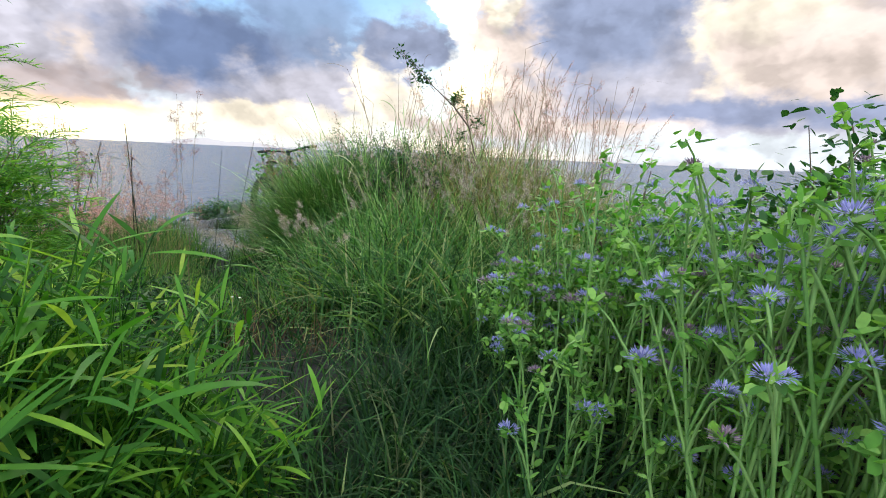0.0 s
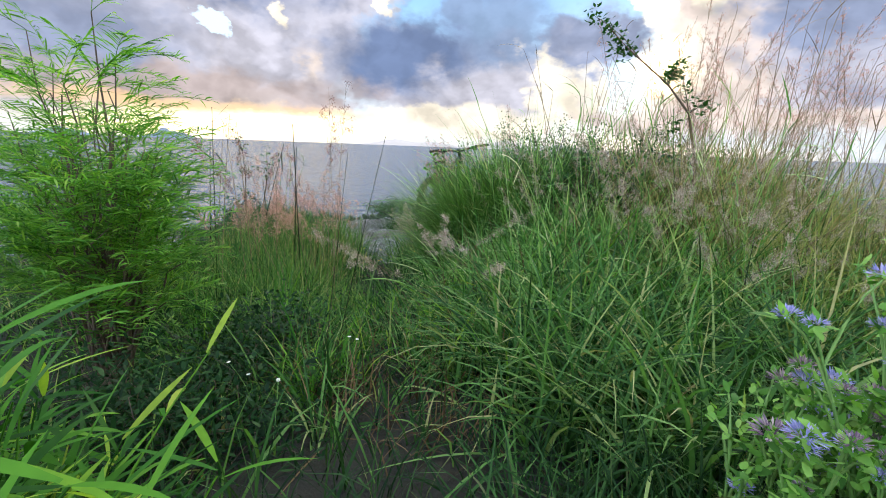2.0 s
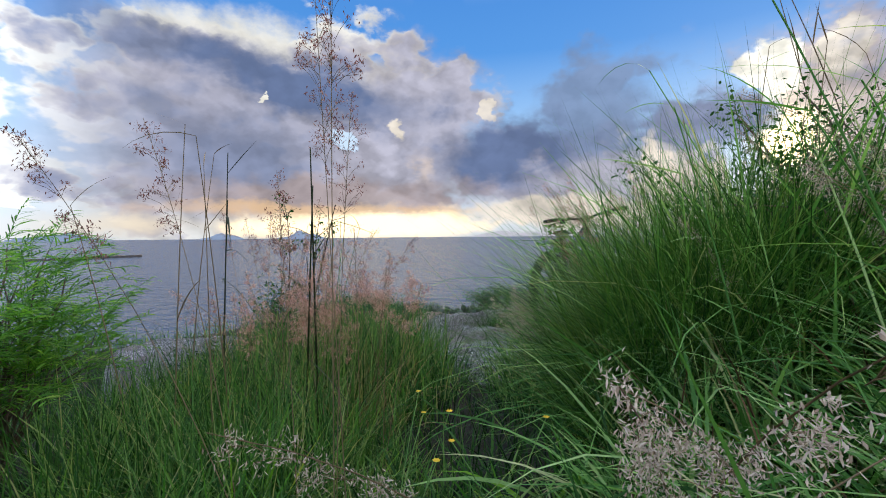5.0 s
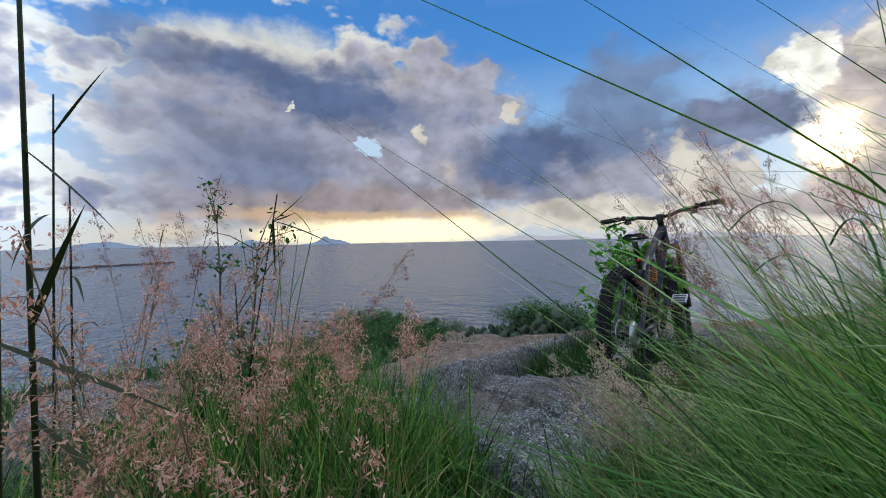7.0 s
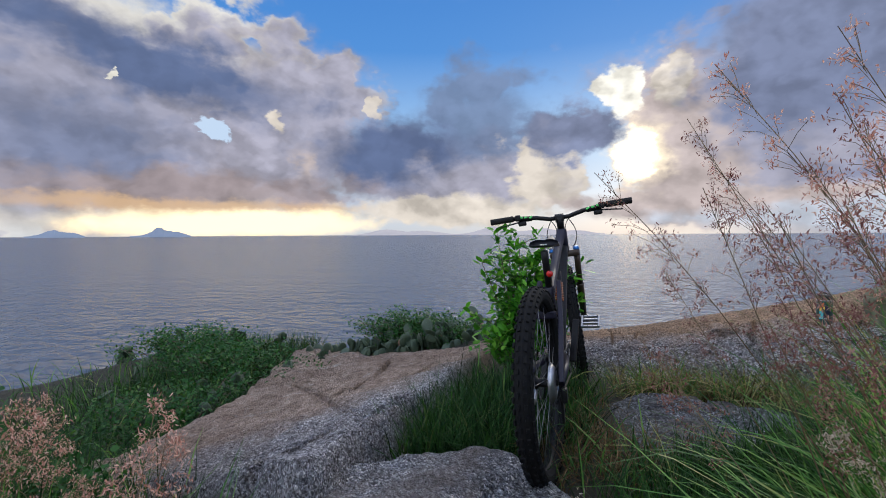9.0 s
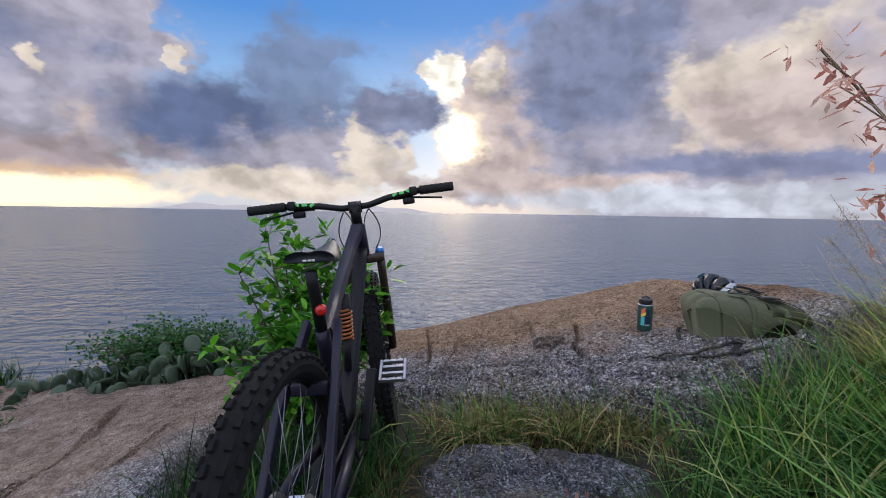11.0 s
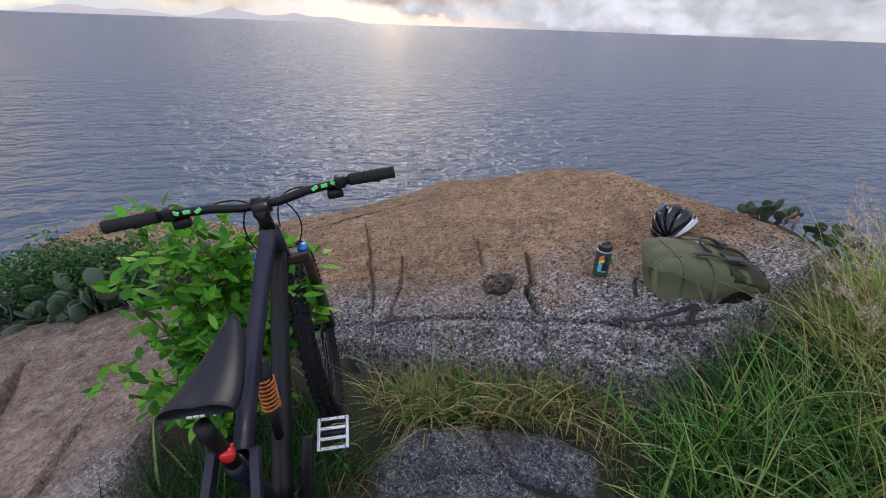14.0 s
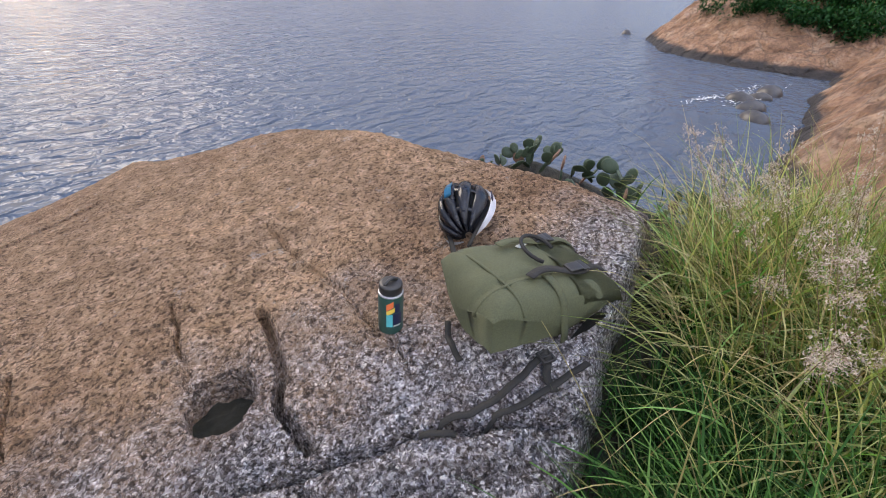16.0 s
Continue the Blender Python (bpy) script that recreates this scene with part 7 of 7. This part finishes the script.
    saddle = part("saddle", done("saddle", bm, M_SADDLE), bike, "dark grey padded saddle")
    pivot = Matrix.Translation((0, 0.33, 0.85))
    saddle.matrix_local = pivot @ Matrix.Rotation(radians(5), 4, "X") @ Matrix.Diagonal((0.88, 0.88, 0.92, 1)) @ pivot.inverted()
    bm = bmesh.new()
    for s in (-1, 1):
        rod(bm, [(s * 0.022, 0.28, 0.845), (s * 0.022, 0.40, 0.832), (s * 0.012, 0.50, 0.850)], 0.0035, 6)
    part("rails", done("rails", bm, M_SILVER), saddle)
    bm = bmesh.new()
    for k in range(3):
        box(bm, (0.010, 0.0015, 0.006), Matrix.Translation((-0.012 + 0.012 * k, 0.2632, 0.868)))
    part("saddle_mark", done("saddle_mark", bm, M_TAB), saddle, "small pale printed mark")
    bm = bmesh.new()
    spin_profile(bm, [(0.008, -0.010), (0.013, -0.008), (0.014, 0.0), (0.014, 0.006), (0.010, 0.010)], Matrix.Translation((0.012, 0.292, 0.735)) @ Matrix.Rotation(math.pi / 2, 4, "X"), 14)
    box(bm, (0.026, 0.02, 0.014), Matrix.Translation((0.006, 0.302, 0.738)), 0.003)
    part("tail_lamp", done("tail_lamp", bm, M_RED), bike, "red tail lamp on the seat post")
    # cranks, pedals, chain ring, derailleur
    cd = Vector((0, 0.09, 0.15)).normalized() * 0.172
    for s in (1, -1):
        bm = bmesh.new()
        a, b = bb + Vector((s * 0.062, 0, 0)), bb + Vector((s * 0.078, 0, 0)) + cd * s
        m = Matrix.Translation((a + b) / 2) @ (b - a).to_track_quat("Z", "Y").to_matrix().to_4x4()
        box(bm, (0.030, 0.016, (b - a).length + 0.03), m, 0.005)
        part("crank_arm", done("crank_arm", bm, M_BLACK), bike)
        pd = part("pedal", None, bike, "silver flat pedal")
        pd.matrix_local = Matrix.Translation(b + Vector((s * 0.064, 0.015 * s, 0))) @ Matrix.Rotation(radians(28), 4, "X") @ Matrix.Scale(0.80, 4)
        for y_ in (-0.046, -0.016, 0.016, 0.046):
            bm = bmesh.new()
            box(bm, (0.083, 0.011, 0.016), Matrix.Translation((0, y_, 0)), 0.003)
            part("cage_bar", done("cage_bar", bm, M_SILVER, False), pd)
        for x_ in (-0.046, 0.046):
            bm = bmesh.new()
            box(bm, (0.011, 0.103, 0.017), Matrix.Translation((x_, 0, 0)), 0.003)
            part("cage_side", done("cage_side", bm, M_SILVER, False), pd)
        bm = bmesh.new()
        for x_ in (-0.04, -0.015, 0.015, 0.04):
            for y_ in (-0.046, 0.046):
                rod(bm, [(x_, y_, 0.007), (x_, y_, 0.013)], 0.002, 5)
        rod(bm, [(-0.05, 0, 0), (0.05, 0, 0)], 0.007, 8)
        part("pedal_pins", done("pedal_pins", bm, M_BLACK), pd)
    bm = turned([(0.066, 0.046), (0.066, 0.049), (0.048, 0.049), (0.048, 0.046)], 32)
    bmesh.ops.translate(bm, verts=bm.verts, vec=bb)
    part("chain_ring", done("chain_ring", bm, M_BLACK), bike)
    bm = turned([(0.075, 0.030), (0.055, 0.046), (0.030, 0.052), (0.030, 0.030)], 28)
    bmesh.ops.translate(bm, verts=bm.verts, vec=rear)
    part("cassette", done("cassette", bm, M_SILVER), bike)
    bm = bmesh.new()
    for r_, z0 in ((0.066, 0.0), (-0.066, 0.0)):
        rod(bm, [bb + Vector((0.048, 0, r_)), rear + Vector((0.046, 0, 0.045 if r_ > 0 else -0.075))], 0.0042, 5)
    part("chain", done("chain", bm, M_BLACK), bike)
    bm = bmesh.new()
    box(bm, (0.022, 0.035, 0.05), Matrix.Translation(rear + Vector((0.075, -0.005, -0.04))), 0.006)
    box(bm, (0.010, 0.03, 0.10), Matrix.Translation(rear + Vector((0.062, 0.012, -0.10))), 0.004)
    part("derailleur", done("derailleur", bm, M_BLACK), bike)
    return bike


bicycle((0.157, 0.0, 0.062), 4.4, -5.0, 8.6)


# ---- belongings on the rock ----
def on_dome(x, y):
    return float(dome_top(np.array([[x]]), np.array([[y]]))[0, 0])


def bottle(at, turn):
    k = 0.72
    ob = thing("water_bottle", at, "dark green steel water bottle with stickers, standing on the rock", "bottle", "", turn)
    bm = bmesh.new()
    spin_profile(bm, [(r, h * k) for r, h in [(0.031, 0.0), (0.0355, 0.004), (0.0365, 0.012), (0.0365, 0.178), (0.0355, 0.186), (0.030, 0.194), (0.027, 0.198)]], None, 32)
    part("body", done("body", bm, M_BOTTLE), ob)
    bm = bmesh.new()
    spin_profile(bm, [(r, h * k) for r, h in [(0.0355, 0.184), (0.0362, 0.186), (0.0362, 0.190), (0.034, 0.192)]], None, 32)
    part("collar", done("collar", bm, M_SILVER), ob, "bare steel ring")
    bm = bmesh.new()
    spin_profile(bm, [(r, h * k) for r, h in [(0.031, 0.192), (0.0335, 0.196), (0.0335, 0.224), (0.032, 0.230), (0.024, 0.232)]], None, 28)
    rod(bm, arc((-0.022, 0, 0.228 * k), (0, 0, 0.262 * k), (0.022, 0, 0.228 * k), 10), 0.005, 8)
    part("lid", done("lid", bm, M_BUCKLE), ob, "black screw lid with a loop")

    def sticker(name, a0, a1, z0, z1, mat, slant=0.0):
        bm = bmesh.new()
        prev = None
        for i in range(9):
            t = i / 8
            a = radians(a0 + (a1 - a0) * t)
            dz = slant * (t - 0.5)
            cur = [bm.verts.new((0.0369 * math.cos(a), 0.0369 * math.sin(a), (z + dz) * k)) for z in (z0, z1)]
            if prev:
                bm.faces.new((prev[0], cur[0], cur[1], prev[1]))
            prev = cur
        part(name, done(name, bm, mat), ob)

    sticker("sticker", -150, -118, 0.135, 0.165, M_STRED, 0.02)
    sticker("sticker", -150, -112, 0.112, 0.133, M_STYEL, 0.02)
    sticker("sticker", -150, -122, 0.045, 0.108, M_STTEAL)
    sticker("sticker", -120, -78, 0.055, 0.11, M_STNAVY)
    sticker("sticker", -112, -88, 0.115, 0.158, M_STNAVY)
    sticker("sticker", -118, -82, 0.046, 0.053, M_TAB)


bottle((1.33, 1.555, on_dome(1.33, 1.555) - 0.004), 10)


def rucksack(at, turn):
    """Rounded canvas pack lying on its back."""
    ob = thing("rucksack", at, "olive canvas rucksack lying on the granite", "bag", "", turn)
    L_, W_, H_ = 0.48, 0.345, 0.185

    def skin(x, y):
        """Height of the pack's upper side over its bed."""
        u, v = abs(2 * x / L_), abs(2 * y / W_)
        f = 0.30 + 0.70 * max(0.0, 1 - u ** 5.5) ** 0.40 * max(0.0, 1 - v ** 5.0) ** 0.42
        sag = 1.0 - 0.22 * (x / L_ + 0.5) + 0.07 * math.sin(9 * x + 2) * math.cos(8 * y)
        return H_ * f * sag

    bm = bmesh.new()
    n = 44
    top = {}
    for i in range(n + 1):
        for j in range(n + 1):
            a, b = math.sin((i / n - 0.5) * math.pi), math.sin((j / n - 0.5) * math.pi)
            x, y = a * L_ / 2 * (1 - 0.09 * b * b), b * W_ / 2 * (1 - 0.13 * a * a)
            z = skin(x, y)
            w = 0.010 * float(noise.noise(Vector((x * 9, y * 9, 3)))) + 0.004 * float(noise.noise(Vector((x * 30, y * 22, 7))))
            seam = -0.010 * math.exp(-((y + 0.055 - 0.05 * x) / 0.007) ** 2) - 0.008 * math.exp(-((x + 0.155 + 0.15 * y) / 0.007) ** 2) - 0.006 * math.exp(-((x - 0.08) / 0.009) ** 2)
            top[i, j] = bm.verts.new((x, y, z + (w + seam) * (1 if 0 < i < n and 0 < j < n else 0) + 0.012))
    for i in range(n):
        for j in range(n):
            bm.faces.new((top[i, j], top[i + 1, j], top[i + 1, j + 1], top[i, j + 1]))
    edge = [top[i, 0] for i in range(n)] + [top[n, j] for j in range(n)] + [top[i, n] for i in range(n, 0, -1)] + [top[0, j] for j in range(n, 0, -1)]
    low = [bm.verts.new((v.co.x * 0.84, v.co.y * 0.80, -0.03)) for v in edge]
    for k in range(len(edge)):
        bm.faces.new((edge[k], low[k], low[(k + 1) % len(edge)], edge[(k + 1) % len(edge)]))
    bm.faces.new(low)
    part("body", done("body", bm, M_CANVAS), ob)

    def on(x, y, up=0.015):
        return (x, y, skin(x, y) + 0.012 + up)

    for name, pts, r in (("seam", [on(-0.235 + 0.47 * k / 24, -0.075 + 0.05 * (-0.235 + 0.47 * k / 24), -0.004) for k in range(25)], 0.0045),
                         ("seam", [on(-0.155 - 0.15 * (-0.16 + 0.32 * k / 20), -0.16 + 0.32 * k / 20, -0.004) for k in range(21)], 0.004)):
        bm = bmesh.new()
        rod(bm, pts, r, 7)
        part(name, done(name, bm, M_CANVAS), ob, "raised piped seam")
    bm = bmesh.new()
    prev = None
    for i in range(15):
        x = 0.05 + 0.165 * i / 14
        row = [bm.verts.new(on(x, -0.165 + 0.33 * j / 22, 0.006 + 0.005 * math.sin(j * 0.9 + i * 0.4))) for j in range(23)]
        if prev:
            for j in range(22):
                bm.faces.new((prev[j], row[j], row[j + 1], prev[j + 1]))
        prev = row
    bmesh.ops.solidify(bm, geom=bm.faces[:], thickness=0.006)
    part("lid_flap", done("lid_flap", bm, M_CANVAS), ob, "folded olive lid flap")
    for y_ in (-0.085, 0.075):
        bm = bmesh.new()
        strap(bm, [on(0.22 - 0.30 * k / 20, y_ + 0.012 * math.sin(k * 0.5), 0.016) for k in range(21)], 0.026, 0.003)
        st = part("lid_strap", done("lid_strap", bm, M_CANVAS if y_ > 0 else M_WEB), ob, "webbing strap over the lid")
        bm = bmesh.new()
        c = on(0.075, y_, 0.021)
        box(bm, (0.046, 0.036, 0.010), Matrix.Translation(c), 0.003)
        box(bm, (0.020, 0.044, 0.006), Matrix.Translation((c[0] + 0.03, c[1], c[2])), 0.002)
        part("buckle", done("buckle", bm, M_BUCKLE), st, "black side-release buckle")
    bm = bmesh.new()
    rod(bm, [Vector(on(0.03 + 0.05 * math.cos(a), 0.02 + 0.06 * math.sin(a), 0.02 + 0.012 * math.sin(a))) for a in [k * 0.33 for k in range(14)]], 0.006, 7)
    part("carry_loop", done("carry_loop", bm, M_WEB), ob, "dark carry loop")
    bm = bmesh.new()
    strap(bm, [on(-0.02 + 0.045 * k / 6, 0.055 + 0.02 * k / 6, 0.008) for k in range(7)], 0.014, 0.002)
    part("tab", done("tab", bm, M_TAB), ob, "pale cloth tab")
    # side strap down the near face
    bm = bmesh.new()
    strap(bm, [on(-0.02 + 0.02 * k / 10, -0.085 - 0.096 * k / 10, 0.006) for k in range(11)] + [(0.0, -0.188, 0.03)], 0.022, 0.003, (1, 0, 0))
    part("side_strap", done("side_strap", bm, M_CANVAS), ob)
    bm = bmesh.new()
    prev = None
    for i in range(13):
        t = i / 12
        x = 0.02 + 0.21 * t
        h = 0.085 * math.sin(math.pi * min(1, t * 1.1 + 0.1)) + 0.015
        row = [bm.verts.new((x, -0.190 + 0.012 * t + 0.02 * t * t, z)) for z in (0.0, h * 0.5, h)]
        if prev:
            for j in range(2):
                bm.faces.new((prev[j], row[j], row[j + 1], prev[j + 1]))
        prev = row
    bmesh.ops.solidify(bm, geom=bm.faces[:], thickness=0.004)
    part("side_pocket", done("side_pocket", bm, M_WEB), ob, "dark open side pocket")

    def bed(x, y, up=0.006):
        wx, wy, _ = ob.matrix_world @ Vector((x, y, 0))
        return (x, y, on_dome(wx, wy) - at[2] + up)

    for pts, w_ in ((((-0.06, -0.19), (-0.14, -0.215), (-0.22, -0.235), (-0.32, -0.235), (-0.44, -0.215)), 0.026),
                    (((-0.44, -0.225), (-0.36, -0.262), (-0.26, -0.272), (-0.15, -0.278), (0.02, -0.268)), 0.024),
                    (((-0.06, -0.20), (-0.09, -0.24), (-0.10, -0.29)), 0.030),
                    (((-0.245, 0.03), (-0.262, -0.01), (-0.270, -0.06), (-0.268, -0.10)), 0.024)):
        bm = bmesh.new()
        ps = [Vector(bed(*p)) for p in pts]
        fine_pts = []
        for a, b in zip(ps, ps[1:]):
            fine_pts += [a.lerp(b, k / 6) for k in range(6)]
        strap(bm, [Vector(bed(p.x, p.y, 0.008 + 0.005 * math.sin(i * 0.7))) for i, p in enumerate(fine_pts + [ps[-1]])], w_ * 0.72, 0.004)
        part("shoulder_strap", done("shoulder_strap", bm, M_WEB), ob, "dark webbing strap lying on the rock")
    bm = bmesh.new()
    c = bed(-0.07, -0.205, 0.014)
    for dx in (-0.017, 0.017):
        box(bm, (0.007, 0.04, 0.008), Matrix.Translation((c[0] + dx, c[1], c[2])), 0.002)
    for dy in (-0.018, 0.0, 0.018):
        box(bm, (0.036, 0.006, 0.008), Matrix.Translation((c[0], c[1] + dy, c[2])), 0.002)
    part("ladder_buckle", done("ladder_buckle", bm, M_BUCKLE), ob)


rucksack((1.69, 1.37, on_dome(1.69, 1.37) - 0.050), -10)


def helmet(at, turn, tip):
    """Ribbed road helmet with long vents, white band along the brim."""
    ob = new("cycling_helmet")
    ob.matrix_world = pose(*at, tip[0], tip[1], turn)
    tagged(ob, "black cycling helmet with a white brim, lying on the rock", "helmet")
    A, B, C = 0.135, 0.105, 0.145

    def shell(th, ph, k=1.0):
        """th: along from brow to nape 0..pi; ph: across -pi/2..pi/2."""
        x = -A * math.cos(th) * k
        r = max(0.02, math.sin(th)) ** 0.75
        return Vector((x, B * k * r * math.sin(ph), C * k * r * math.cos(ph)))

    bm = bmesh.new()
    prev = None
    for i in range(23):
        th = 0.08 + (math.pi - 0.16) * i / 22
        row = [bm.verts.new(shell(th, -1.45 + 2.9 * j / 20, 0.88)) for j in range(21)]
        if prev:
            for j in range(20):
                bm.faces.new((prev[j], row[j], row[j + 1], prev[j + 1]))
        prev = row
    bmesh.ops.solidify(bm, geom=bm.faces[:], thickness=0.012)
    part("liner", done("liner", bm, M_FOAM), ob, "dark foam liner")
    for k, ph in enumerate((-1.08, -0.54, 0.0, 0.54, 1.08)):
        bm = bmesh.new()
        prev = None
        for i in range(25):
            th = 0.14 + (math.pi - 0.28) * i / 24
            w_ = 0.175 + 0.045 * math.sin(th)
            ps = []
            for dp, kk in ((-w_, 0.93), (-w_ * 0.8, 1.02), (0, 1.05), (w_ * 0.8, 1.02), (w_, 0.93)):
                ps.append(bm.verts.new(shell(th, ph * (0.75 + 0.25 * math.sin(th)) + dp, kk)))
            if prev:
                for j in range(4):
                    bm.faces.new((prev[j], ps[j], ps[j + 1], prev[j + 1]))
            prev = ps
        bmesh.ops.solidify(bm, geom=bm.faces[:], thickness=0.008)
        part("rib", done("rib", bm, M_HELMET), ob, "glossy black shell rib")
    for th0 in (0.75, 1.55, 2.35):
        bm = bmesh.new()
        prev = None
        for j in range(17):
            ph = -1.2 + 2.4 * j / 16
            row = [bm.verts.new(shell(th0 + d, ph, kk)) for d, kk in ((-0.07, 0.94), (0, 0.985), (0.07, 0.94))]
            if prev:
                for q in range(2):
                    bm.faces.new((prev[q], row[q], row[q + 1], prev[q + 1]))
            prev = row
        bmesh.ops.solidify(bm, geom=bm.faces[:], thickness=0.006)
        part("bridge", done("bridge", bm, M_HELMET), ob)
    for s in (-1, 1):
        bm = bmesh.new()
        prev = None
        for i in range(25):
            th = 0.10 + (math.pi - 0.20) * i / 24
            flare = 0.10 * math.exp(-((th - 2.3) / 0.6) ** 2)
            row = [bm.verts.new(shell(th, s * p, kk)) for p, kk in ((1.34 - 1.2 * flare, 1.06), (1.44, 1.085), (1.53, 1.05))]
            if prev:
                for q in range(2):
                    bm.faces.new((prev[q], row[q], row[q + 1], prev[q + 1]))
            prev = row
        bmesh.ops.solidify(bm, geom=bm.faces[:], thickness=0.008)
        part("brim_band", done("brim_band", bm, M_HWHITE), ob, "white band along the brim")
        bm = bmesh.new()
        for k in range(4):
            th = 1.5 + k * 0.12
            p = shell(th, s * 1.34, 1.10)
            box(bm, (0.012, 0.002, 0.016), Matrix.Translation(p) @ Matrix.Rotation(s * -0.2, 4, "X"))
        part("band_mark", done("band_mark", bm, M_STNAVY), ob, "dark printed mark")
    bm = bmesh.new()
    prev = None
    for i in range(9):
        th = 1.15 + 0.75 * i / 8
        row = [bm.verts.new(shell(th, p, 1.075)) for p in (-0.16, 0.10)]
        if prev:
            bm.faces.new((prev[0], row[0], row[1], prev[1]))
        prev = row
    bmesh.ops.solidify(bm, geom=bm.faces[:], thickness=0.002)
    part("blue_mark", done("blue_mark", bm, M_STBLUE), ob, "bright blue stripe")
    for s in (-1, 1):
        bm = bmesh.new()
        strap(bm, arc((-0.05, s * 0.085, 0.02), (-0.16, s * 0.05, 0.03), (-0.21, s * 0.03 + 0.02, 0.012), 10), 0.018, 0.002)
        part("chin_strap", done("chin_strap", bm, M_WEB), ob, "dark chin strap")


helmet((1.79, 1.76, on_dome(1.79, 1.76) + 0.024), 48, (-40, 0))
